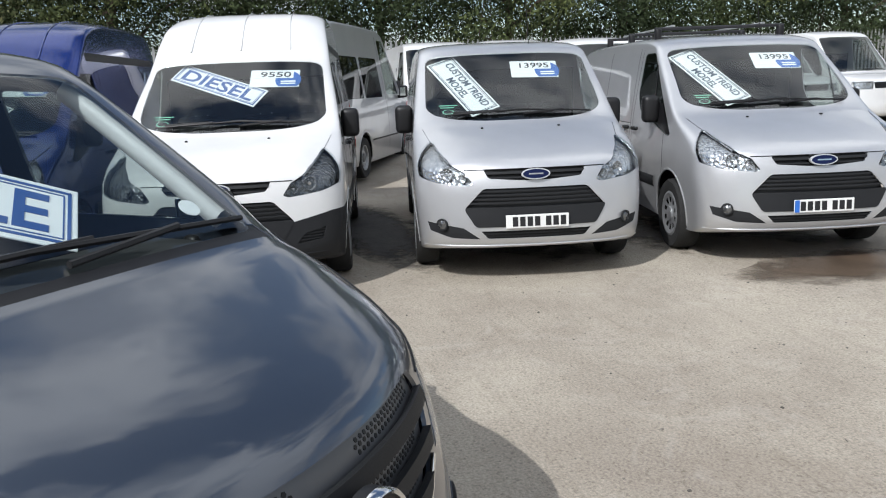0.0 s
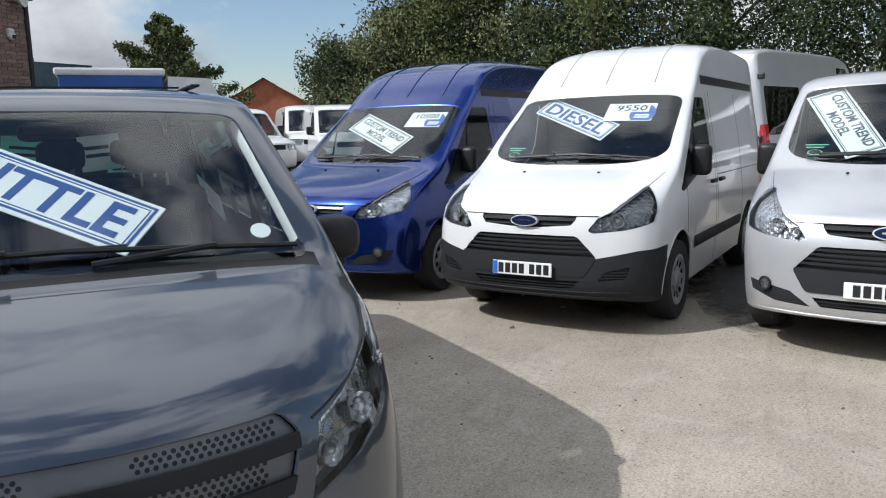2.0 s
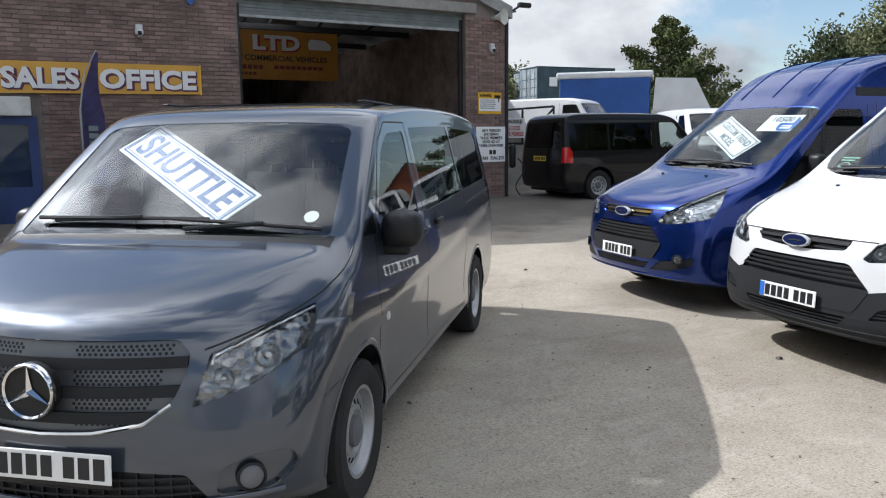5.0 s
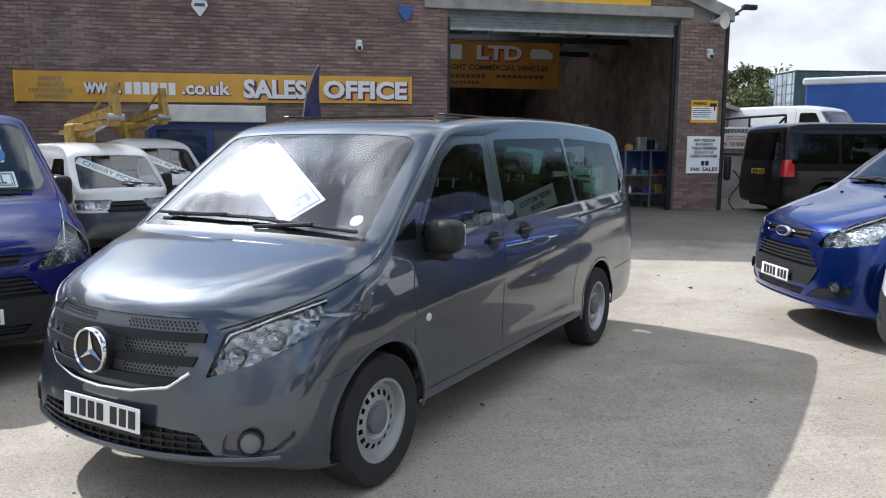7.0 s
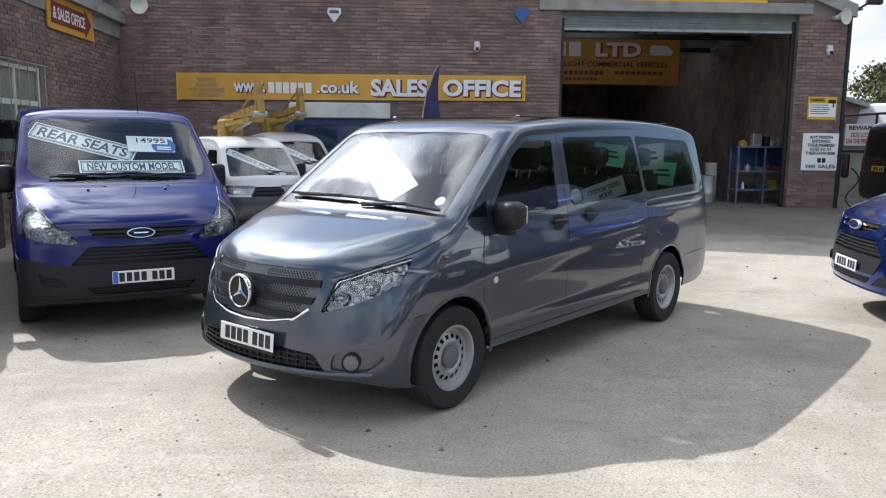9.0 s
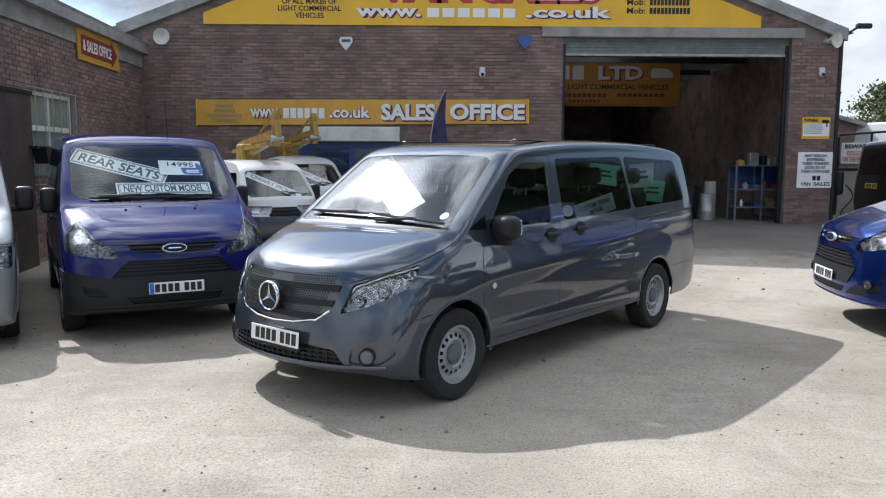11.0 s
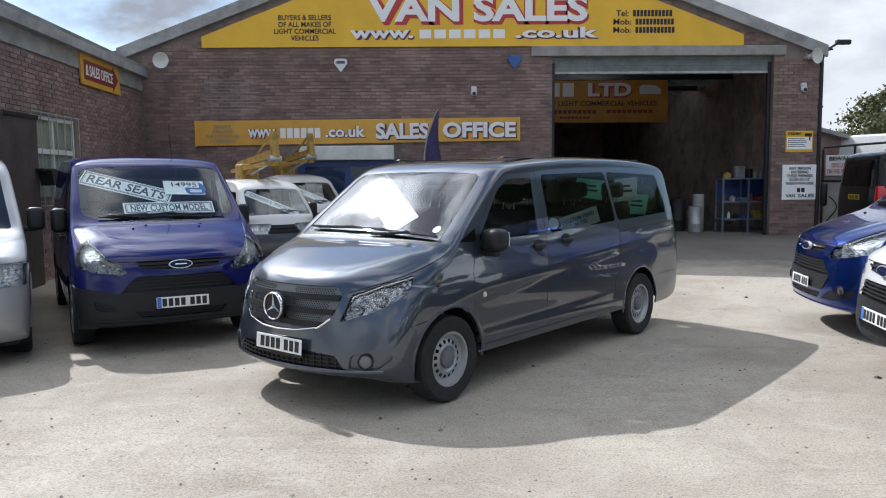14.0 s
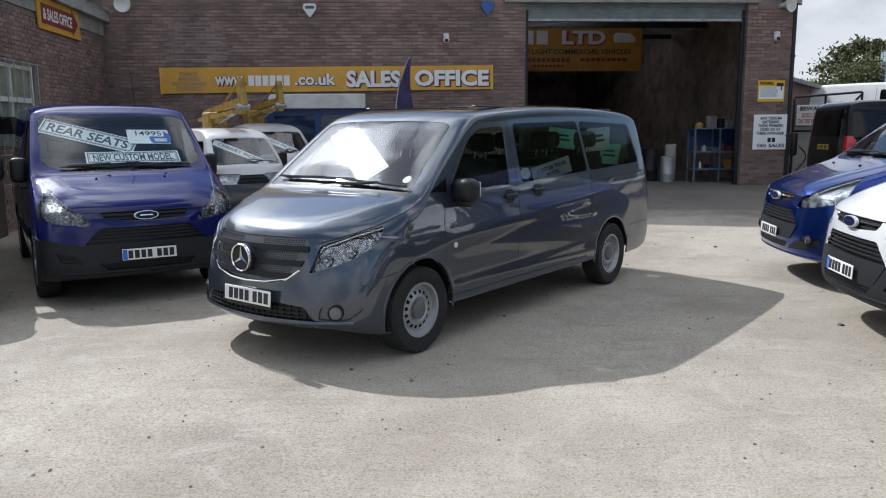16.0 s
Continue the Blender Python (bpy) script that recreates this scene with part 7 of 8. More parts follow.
copy_thing(low_white, pose(23.4, -0.9, 0.6, 0, 0, -140))
copy_thing(low_white, pose(21.35, -0.5, 0.48, 0, 0, -118))
plain_van(pose(20.2, 1.7, 0.45, 0, 0, -63), "delivery_van", "long white van parked beyond the black van", WHITE_PAINT, length=5.4, half_w=1.0, height=2.38, screen=(1.0, 1.3, 1.72), bonnet=1.08, hub=(1.0, 4.2), tail_glass=False)


def roof_bars(m, width, us, z):
    rack = thing("roof_rack", "black roof bars with silver rails on the silver van", "roof rack", m)
    for u in us:
        part("bar", rods(((-u, -width, z), (-u, width, z), 0.018), sides=8), DARK_STEEL, rack, smooth=50)
        for s in (-1, 1):
            part("foot", rounded((0.09, 0.07, 0.13), 0.02, 2, (-u, s * width * 0.95, z - 0.06)), BLACK_PLASTIC, rack, smooth=50)
    for s in (-1, 1):
        part("rail", rods(((-us[0], s * width * 0.7, z + 0.03), (-us[-1], s * width * 0.7, z + 0.03), 0.012), sides=6), GALV, rack)


roof_bars(parked(8.03, -16.48, 168.0), 0.72, (2.35, 3.35, 4.35), 2.155)


def picker(m, label, length):
    """A small cab-over van with a folded boom on its roof."""
    van = plain_van(m, "cherry_picker", label, WHITE_PAINT, length=length, half_w=0.64, height=1.52, screen=(0.16, 0.90, 0.62), bonnet=0.80, hub=(0.50, length - 0.45), wheel_r=0.25, lower=(0.60, SLATE_PAINT), plate="corner", tail_glass=False, windows=(),
                    signs=(("CHERRY PICKER", 0.96, 0.14, -0.05, 0.50, 33, INK_SLATE, 0.6),), nose_lamp=(0.63, 0.77), category="van", pillar=(0.07, 0.15), grille_in=0.34, group="cherry pickers by the office")
    boom = new("boom")
    boom.parent = van
    boom.location = (0, 0, -0.27)
    boom.empty_display_size = 0.1
    part("turret", rounded((0.35, 0.35, 0.30), 0.04, 2, (-1.75, 0, 1.92)), BOOM_YELLOW, boom)
    for a, b, r in (((-2.3, 0.06, 2.06), (-0.55, 0.06, 2.24), 0.078), ((-2.2, -0.12, 1.94), (-0.45, -0.12, 2.06), 0.042), ((-1.45, 0.07, 2.20), (-0.62, 0.07, 2.60), 0.02), ((-1.9, -0.06, 1.80), (-1.0, -0.06, 2.02), 0.045)):
        arm = bmesh.new()
        rod(arm, a, b, r, 4)
        part("boom_arm", arm, BOOM_YELLOW, boom)
    knuckle = slab([(-0.20, -0.12), (0.08, -0.12), (0.15, 0.04), (0.05, 0.48), (-0.05, 0.48), (-0.05, 0.14)], 0.10, pose(-0.60, 0.02, 2.14))
    part("knuckle", knuckle, BOOM_YELLOW, boom)
    part("ram", rods(((-1.45, -0.02, 1.88), (-0.62, -0.02, 2.06), 0.03), sides=8), GALV, boom, smooth=50)
    part("hose", rods(((-1.2, 0.14, 2.12), (-0.9, 0.16, 2.26), 0.012), ((-0.9, 0.16, 2.26), (-0.66, 0.12, 2.16), 0.012), sides=6), BLACK_PLASTIC, boom)
    part("pivot_drum", rods(((-0.50, -0.06, 2.14), (-0.50, 0.16, 2.14), 0.05), sides=16), GALV, boom, smooth=40)
    return van


picker(pose(2.74, -4.55, ground_height(2.4, -3.8), 0, 0, -57), "small white van with slate lower body and yellow boom", 2.9)
picker(pose(3.02, -2.15, ground_height(2.8, -1.5), 0, 0, -57), "small white van with folded yellow boom, behind another", 1.9)


# ---- beyond the yard ----
def box_truck():
    m = pose(24.1, 7.9, 0.45, 0, 0, -45) @ Matrix.Scale(1.12, 4)
    truck = thing("curtain_truck", "flat-bed truck with blue curtain and white front fairing", "truck", m)
    part("curtain", rounded((2.9, 2.2, 2.1), 0.04, 2, (0.0, 0, 1.95)), BOX_BLUE, truck)
    part("roof_cover", rounded((3.1, 2.3, 0.22), 0.06, 2, (0.0, 0, 3.08)), BOX_WHITE, truck)
    fairing = slab([(1.55, 1.9), (3.35, 1.9), (2.85, 2.9), (1.62, 2.95)], 2.1, pose(0, -1.05, 0))
    part("fairing", fairing, BOX_WHITE, truck)
    cab = slab(ring_of([(1.5, 0.5), (3.6, 0.5), (3.65, 1.2), (3.2, 1.95), (1.5, 1.95)], 0.1), 1.9, pose(0, -0.95, 0))
    part("cab", cab, WHITE_PAINT, truck)
    part("cab_glass", slab([(3.32, 1.28), (3.58, 1.28), (3.26, 1.85), (3.2, 1.85)], 1.7, pose(0.03, -0.85, 0.0)), PRIVACY, truck)
    part("chassis", rounded((4.8, 0.9, 0.25), 0.03, 1, (0.9, 0, 0.68)), DARK_STEEL, truck)
    for u in (-0.8, 2.7):
        for s in (-1, 1):
            wheel(truck, Matrix.Translation((u, s * 0.88, 0.36)) @ pose(0, 0, 0, 0, 0, 0 if s > 0 else 180), 0.36, 0.2, 0.22, 10, "steel")


box_truck()


def container(m, label):
    c = thing("shipping_container", label, "container", m, "stacked containers")
    L, W, H = 6.06, 2.44, 2.90
    for y, turn in ((-W / 2, 0), (W / 2, 180)):
        bm = bmesh.new()
        n = 44
        cols = []
        for k in range(n + 1):
            x = -L / 2 + 0.08 + (L - 0.16) * k / n
            d = 0.036 if (k // 2) % 2 else 0.0
            cols.append([bm.verts.new((x, y + (d if y < 0 else -d), z)) for z in (0.12, H - 0.08)])
        for a, b in zip(cols, cols[1:]):
            bm.faces.new((a[0], b[0], b[1], a[1]))
        part("side_panel", bm, CONTAINER, c)
    part("roof_panel", boxes(((-L / 2, -W / 2, H - 0.06), (L / 2, W / 2, H))), CONTAINER, c)
    part("floor_panel", boxes(((-L / 2, -W / 2, 0.02), (L / 2, W / 2, 0.12))), DARK_STEEL, c)
    for x in (-L / 2, L / 2):
        for y in (-W / 2, W / 2):
            part("corner_post", rounded((0.14, 0.14, H), 0.02, 1, (x * 0.985, y * 0.975, H / 2)), CONTAINER, c)
    for s in (-1, 1):
        door = part("door", boxes(((-L / 2 - 0.02, min(0.01 * s, s * W / 2 * 0.96), 0.15), (-L / 2 + 0.03, max(0.01 * s, s * W / 2 * 0.96), H - 0.12))), CONTAINER_END, c)
        for y in (0.25, 0.9):
            part("lock_rod", rods(((-L / 2 - 0.05, s * y, 0.18), (-L / 2 - 0.05, s * y, H - 0.14), 0.022), sides=6), GALV, door)
        for k in range(4):
            part("door_rib", boxes(((-L / 2 - 0.035, s * 0.6 - 0.5, 0.4 + k * 0.55), (-L / 2 - 0.02, s * 0.6 + 0.5, 0.46 + k * 0.55))), CONTAINER, door)
    part("end_panel", boxes(((L / 2 - 0.03, -W / 2, 0.12), (L / 2, W / 2, H - 0.06))), CONTAINER, c)
    part("white_label", boxes(((-L / 2 + 0.9, -W / 2 - 0.012, 1.6), (-L / 2 + 1.5, -W / 2 - 0.004, 2.2))), CARD_WHITE, c)


for x, y, z in ((38.16, 27.85, 0.0), (38.16, 27.85, 2.95), (39.37, 30.35, 0.0), (39.37, 30.35, 2.95)):
    container(pose(x, y, 0.5 + z, 0, 0, -7), "weathered blue grey shipping container with pale doors")


def house(m):
    h = thing("house", "orange brick house with dark tiled roof, far off", "house", m)
    part("wall", slab([(-4, 0), (4, 0), (4, 4.0), (0, 6.3), (-4, 4.0)], 9.0), HOUSE_BRICK, h)
    for s in (-1, 1):
        roof = bmesh.new()
        a = [(s * 4.4, -0.3, 3.78), (0, -0.3, 6.36), (0, 9.3, 6.36), (s * 4.4, 9.3, 3.78)]
        roof.faces.new([roof.verts.new(p) for p in a])
        bmesh.ops.solidify(roof, geom=roof.faces[:], thickness=0.15)
        part("roof", roof, TILE_ROOF, h)


house(pose(53.5, 22.0, -0.3, 0, 0, -62))


def outbuilding():
    shed = thing("outbuilding", "low brick outbuilding with a pale sheet roof behind the shed", "building", pose(14.9, 5.2, 0.3))
    part("wall", slab([(0.0, 0), (2.6, 0), (2.6, 2.45), (0.0, 3.15)], 6.0), BRICK, shed)
    part("roof", slab([(-0.2, 3.20), (2.85, 2.38), (2.85, 2.50), (-0.2, 3.32)], 6.4, pose(0, -0.2, 0)), VERGE, shed)
    part("panelled_gate", boxes(*[((2.62 + 0.0, -1.0, 0.0 + k * 0.16), (2.66, 0.0, 0.14 + k * 0.16)) for k in range(10)]), SLAB_GREY, shed)
    gate = thing("steel_gate", "open tubular steel gate beside the shed corner", "gate", pose(15.85, 3.04, 0.30, 0, 0, -33))
    for a, b in (((0.0, 0, 0), (0.0, 0, 2.05)), ((1.6, 0, 0), (1.6, 0, 2.2)), ((0.0, 0, 2.1), (1.6, 0, 2.2)), ((0.0, 0, 1.2), (1.6, 0, 1.2)), ((0.75, 0, 1.2), (0.75, 0, 2.15)), ((1.25, 0, 1.75), (1.6, 0, 2.15))):
        part("gate_tube", rods((a, b, 0.03), sides=8), DARK_STEEL, gate)
    part("gate_panel", rounded((0.75, 0.03, 1.75), 0.005, 1, (0.42, 0.02, 0.95)), SLAB_GREY, gate)
    board = thing("dog_notice", "white warning board with black and red capitals", "sign", pose(15.86, 2.95, 1.94, 0, 0, -33))
    part("panel", rounded((0.74, 0.015, 0.54), 0.004, 1, (0.39, -0.02, -0.02)), CARD_WHITE, board)
    letters_on(board, "BEWARE", 0.10, 0.68, 0.10, 0.21, -0.03, INK_BLACK, None, (0, 0), 0.03)
    letters_on(board, "DOG LOOSE\nON THE PREMISES", 0.06, 0.72, -0.24, 0.04, -0.03, SIGN_RED, None, (0, 0), 0.02)
    hose = thing("hose_reel", "black hose and bags hung on the shed corner", "hose", pose(14.22, -0.12, 0.28))
    part("hose_bag", rounded((0.15, 0.16, 0.55), 0.07, 3, (0.02, 0, 0.95)), BLACK_PLASTIC, hose, smooth=60)
    pts = [Vector((0.10 + 0.15 * math.sin(k * 0.5), -0.1 - 0.05 * k * 0.3, 0.9 - 0.07 * k)) for k in range(13)]
    part("tube", tube(pts, 0.016, 6), BLACK_PLASTIC, hose)


outbuilding()


def workshop():
    sign = thing("workshop_sign", "dulled ochre trade sign hung inside the workshop", "sign", pose(0, 7.0, 0))
    part("panel", boxes(((7.9, 0.0, 3.38), (12.85, 0.05, 4.80))), SIGN_OLD, sign)
    letters_on(sign, "LTD", 10.30, 11.68, 4.20, 4.62, 0.0, SIGN_WHITE, SIGN_RED, (0.03, -0.03), 0.04)
    blocks_on(sign, [(8.6, 9.95, 4.20, 4.62, 3)], 0.0, SIGN_WHITE)
    letters_on(sign, "OF LIGHT COMMERCIAL VEHICLES", 9.0, 12.5, 3.90, 4.06, 0.0, INK_BLACK, None, (0, 0), 0.02)
    blocks_on(sign, [(9.2, 10.6, 3.66, 3.78, 9), (10.9, 12.4, 3.68, 3.78, 9), (9.4, 10.4, 3.50, 3.58, 8)], 0.0, RED_PANEL)
    van = slab(ring_of([(11.95, 4.26), (12.62, 4.26), (12.64, 4.40), (12.45, 4.54), (12.0, 4.56), (11.93, 4.45)], 0.04), 0.006, pose(0, -0.008, 0))
    part("van_picture", van, SIGN_WHITE, sign)
    for k, y in enumerate((1.5, 4.2, 7.045, 10.5, 14.0)):
        truss = thing("roof_truss", "dark steel roof truss inside the workshop", "truss", group="workshop trusses")
        part("tie_beam", boxes(((WALL_X0 + 0.3, y, EAVE_Z - 0.08), (WALL_X1 - 0.3, y + 0.12, EAVE_Z + 0.06))), DARK_STEEL, truss)
        for x in (8.6, 9.9, 11.2, 12.5):
            part("strut", rods(((x, y + 0.06, EAVE_Z), (x + 0.6, y + 0.06, gable(x + 0.6)), 0.04), sides=6), DARK_STEEL, truss)
    for x, y in ((9.6, 3.2), (11.4, 9.0)):
        lamp = thing("strip_light", "white fluorescent strip light under the workshop roof", "light", pose(x, y, 4.95, 0, 0, 15))
        part("casing", rounded((1.5, 0.14, 0.06), 0.01, 1, (0, 0, 0.06)), BOX_WHITE, lamp)
        part("tube", rods(((-0.72, 0, 0.0), (0.72, 0, 0.0), 0.022), sides=10), TUBE_GLOW, lamp)
    rack = thing("storage_rack", "blue grey steel rack with boxes, bottles and tools", "rack", pose(12.30, 0.9, 0.30))
    for x in (0.0, 0.62, 1.24):
        for y in (0.0, 0.45):
            part("post", boxes(((x, y, 0), (x + 0.04, y + 0.04, 1.30))), RACK_BLUE, rack)
    for z in (0.30, 0.72, 1.28):
        part("shelf", boxes(((-0.02, -0.02, z), (1.30, 0.51, z + 0.03))), RACK_BLUE, rack)
    part("back_panel", boxes(((0.0, 0.50, 0.72), (1.28, 0.52, 1.28))), BLUE_DOOR, rack)
    rnd = random.Random(4)
    mats = (CARD_WHITE, BLACK_PLASTIC, BLUE_DOOR, RED_PANEL, GALV, BOOM_YELLOW, SLAB_GREY, RACK_BLUE)
    for z in (0.33, 0.75, 1.31):
        x = 0.05
        while x < 1.15:
            w, h = rnd.uniform(0.08, 0.26), rnd.uniform(0.08, 0.30 if z > 1 else 0.24)
            if rnd.random() < 0.4:
                item = thing("bottle", "plastic bottle on the workshop rack", "bottle", pose(12.30 + x + w / 2, 0.9 + 0.2, 0.30 + z))
                part("bottle_body", lathe([(0.001, 0.0), (w * 0.4, 0.0), (w * 0.4, h * 0.7), (w * 0.15, h * 0.85), (w * 0.15, h), (0.001, h)], 12), rnd.choice(mats), item, smooth=50, at=pose(0, 0, 0, 90, 0, 0))
            else:
                item = thing("storage_box", "small worn box on the workshop rack", "box", pose(12.30 + x + w / 2, 0.9 + 0.2, 0.30 + z, 0, 0, rnd.uniform(-15, 15)))
                part("box_body", rounded((w, rnd.uniform(0.12, 0.3), h), 0.012, 1, (0, 0, h / 2)), rnd.choice(mats), item)
            x += w + rnd.uniform(0.02, 0.08)
    for k, (x, y, r, h, mat) in enumerate(((11.75, 1.2, 0.16, 0.62, GALV), (11.45, 1.6, 0.20, 0.80, BLACK_PLASTIC), (11.1, 1.9, 0.22, 0.55, DARK_STEEL), (12.0, 1.7, 0.14, 0.9, SLAB_GREY))):
        can = thing("drum", "metal drum standing on the workshop floor", "drum", pose(x, y, 0.30))
        part("drum_body", lathe([(0.001, 0.0), (r, 0.0), (r, h * 0.32), (r * 1.03, h * 0.34), (r, h * 0.36), (r, h), (r * 0.9, h * 1.01), (0.001, h)], 20), mat, can, smooth=40, at=pose(0, 0, 0, 90, 0, 0))


TUBE_GLOW = bpy.data.materials.new("lit tube")
TUBE_GLOW.use_nodes = True
TUBE_GLOW.node_tree.nodes["Principled BSDF"].inputs["Emission Color"].default_value = (0.95, 0.98, 1.0, 1)
TUBE_GLOW.node_tree.nodes["Principled BSDF"].inputs["Emission Strength"].default_value = 30.0
workshop()


# ---- fence, hedge and trees ----
def leaves(name, points, size, material, parent=None, seed=1, label=""):
    """Many small leaf quads, each turned its own way, about given points (x, y, z, scale)."""
    rng = np.random.default_rng(seed)
    p = np.array([(*c, k) for c, k in points])
    n = len(p)
    a = rng.normal(size=(n, 3)) * (1, 1, 0.7)
    b = np.cross(a, rng.normal(size=(n, 3)))
    b /= np.linalg.norm(b, axis=1, keepdims=True)
    c = np.cross(a, b)
    c /= np.linalg.norm(c, axis=1, keepdims=True)
    w = (p[:, 3] * size)[:, None]
    h = w * 0.45
    at = p[:, :3]
    quads = np.stack([at - b * w, at - c * h + b * w * 0.1, at + b * w, at + c * h + b * w * 0.1], 1).reshape(-1, 3)
    me = bpy.data.meshes.new(name)
    me.from_pydata(quads.tolist(), [], np.arange(4 * n).reshape(-1, 4).tolist())
    me.materials.append(material)
    ob = new(name, me)
    if parent:
        ob.parent = parent
    return tagged(ob, label)


def tree(x, y, z, height, spread, material, seed, label, count=7000, leaf=0.16, conifer=False):
    rnd = random.Random(seed)
    t = thing("tree", label, "tree", pose(x, y, z), "trees beyond the yard")
    wood = bmesh.new()
    top = Vector((rnd.uniform(-0.3, 0.3), rnd.uniform(-0.3, 0.3), height * 0.9))
    trunk = [Vector((0, 0, 0)).lerp(top, k / 6) + Vector((rnd.uniform(-0.12, 0.12), rnd.uniform(-0.12, 0.12), 0)) * (k > 0) for k in range(7)]
    r0 = height * 0.022
    for k in range(6):
        rod(wood, trunk[k], trunk[k + 1], r0 * (1 - k / 6.6), 8, r0 * (1 - (k + 1) / 6.6))
    tips = []
    n_limbs = 44 if conifer else 22
    for k in range(n_limbs):
        s = 0.10 + 0.88 * k / n_limbs if conifer else 0.12 + 0.82 * (k / n_limbs) ** 0.8
        base = trunk[int(s * 6)].lerp(trunk[min(int(s * 6) + 1, 6)], s * 6 % 1)
        a = k * 2.4 + rnd.uniform(-0.5, 0.5)
        reach = spread * (max(0.06, 1.02 - s) ** 0.9 * rnd.uniform(0.35, 1.15) if conifer else math.sin(math.pi * (0.18 + 0.74 * s)) * rnd.uniform(0.55, 1.1))
        end = base + Vector((math.cos(a) * reach, math.sin(a) * reach, reach * rnd.uniform(-0.05, 0.30) if conifer else reach * rnd.uniform(0.25, 0.9)))
        mid = base.lerp(end, 0.5) + Vector((0, 0, 0.12 * reach))
        rod(wood, base, mid, r0 * 0.34, 5, r0 * 0.22)
        rod(wood, mid, end, r0 * 0.22, 5, r0 * 0.06)
        if conifer:
            end.z += 0.25 * reach
            tips += [(mid.lerp(end, j / 5) if j else base.lerp(mid, 0.6), (0.16 + 0.03 * (5 - j)) * (1.2 - 0.6 * s)) for j in range(6)]
        else:
            tips += [(mid, reach * 0.30), (base.lerp(end, 0.75), reach * 0.28), (end, reach * 0.24)]
    part("trunk", wood, BARK, t, smooth=50)
    pts = []
    for k in range(count):
        c, r = tips[rnd.randrange(len(tips))]
        r = max(r, 0.10 if conifer else 0.35)
        d = Vector((rnd.gauss(0, 0.55), rnd.gauss(0, 0.55), rnd.gauss(0, 0.42))) * r * 1.5
        pts.append((c + d, rnd.uniform(0.6, 1.3)))
    leaves("crown", pts, leaf, material, t, seed)


FENCE_X = 25.2
rnd = random.Random(9)
for k, (y, h, s, mat) in enumerate(((0.4, 4.4, 1.7, LEAF_PALE), (-1.6, 5.6, 2.1, LEAF_PALE), (-3.4, 7.6, 2.5, LEAF), (-5.0, 9.0, 3.2, LEAF_PALE), (-8.6, 8.8, 3.2, LEAF), (-12.4, 9.2, 3.3, LEAF_DARK), (-16.4, 8.8, 3.3, LEAF_DARK), (-20.6, 9.2, 3.3, LEAF), (-24.8, 8.8, 3.3, LEAF_DARK), (-29.0, 9.0, 3.4, LEAF), (-33.6, 8.6, 3.4, LEAF_DARK))):
    tree(FENCE_X + 2.6 + rnd.uniform(-0.6, 0.9), y, 0.6, h, s, mat, 20 + k, "broad-leaved tree behind the palisade fence", 27000, 0.066)
tree(30.8, 11.4, 0.5, 7.3, 4.7, LEAF, 61, "dark spreading tree beyond the blue truck", 24000, 0.085, True)
tree(49.0, 28.0, 0.5, 7.6, 3.0, LEAF_PALE, 62, "round tree behind the containers", 5000, 0.20)
tree(45.0, 47.0, 0.5, 8.6, 3.4, LEAF_PALE, 66, "pale bushy tree behind the containers", 6000, 0.22)
tree(52.0, 28.5, 0.2, 4.6, 3.0, LEAF, 63, "low tree far beyond the yard", 4000, 0.2)
tree(36.8, 33.2, 0.5, 4.7, 3.0, LEAF_PALE, 64, "bushy tree beyond the shed", 12000, 0.14)


def hedge():
    rnd = random.Random(5)
    pts = []
    for k in range(140000):
        y = rnd.uniform(-42, 1.5)
        top = 2.4 + 1.5 * noise.noise((y * 0.35, 3.1, 0)) + 0.9 * noise.noise((y * 1.3, 1.1, 0)) + (1.2 if y < -6 else 0.0)
        z = 0.4 + rnd.random() ** 0.75 * max(1.2, top + 1.6)
        x = FENCE_X + 0.8 + rnd.random() ** 1.4 * 2.2 + 0.5 * noise.noise((y * 0.8, z * 0.9, 2.0))
        pts.append((Vector((x, y, z)), rnd.uniform(0.6, 1.3)))
    ob = leaves("hedge", pts, 0.064, LEAF_DARK, None, 8)
    tagged(ob, "dense dark green hedge behind the palisade fence", "hedge", kind="stuff")
    bm = bmesh.new()
    for k in range(120):
        y = rnd.uniform(-42, -4)
        p = Vector((FENCE_X + 1.6 + rnd.uniform(-0.4, 1.2), y, 0.4))
        q = p + Vector((rnd.uniform(-0.5, 0.5), rnd.uniform(-0.7, 0.7), rnd.uniform(2, 4.2)))
        rod(bm, p, q, 0.035, 5, 0.01)
    tagged(part("hedge_stems", bm, BARK), "bare brown stems inside the hedge", "stems", kind="stuff")
    far = []
    for k in range(26000):
        a = rnd.uniform(-75, 62)
        d = rnd.uniform(70, 84)
        h = 4.4 + 2.4 * noise.noise((a * 0.12, 0.3, 0)) + 1.2 * noise.noise((a * 0.6, 1.3, 0))
        far.append((Vector((4 + d * math.cos(radians(a)), -12 + d * math.sin(radians(a)), rnd.random() * max(1.5, h))), rnd.uniform(0.6, 1.4)))
    tagged(leaves("far_woods", far, 0.55, LEAF, None, 11), "distant belt of green trees", "woods", kind="stuff")


hedge()


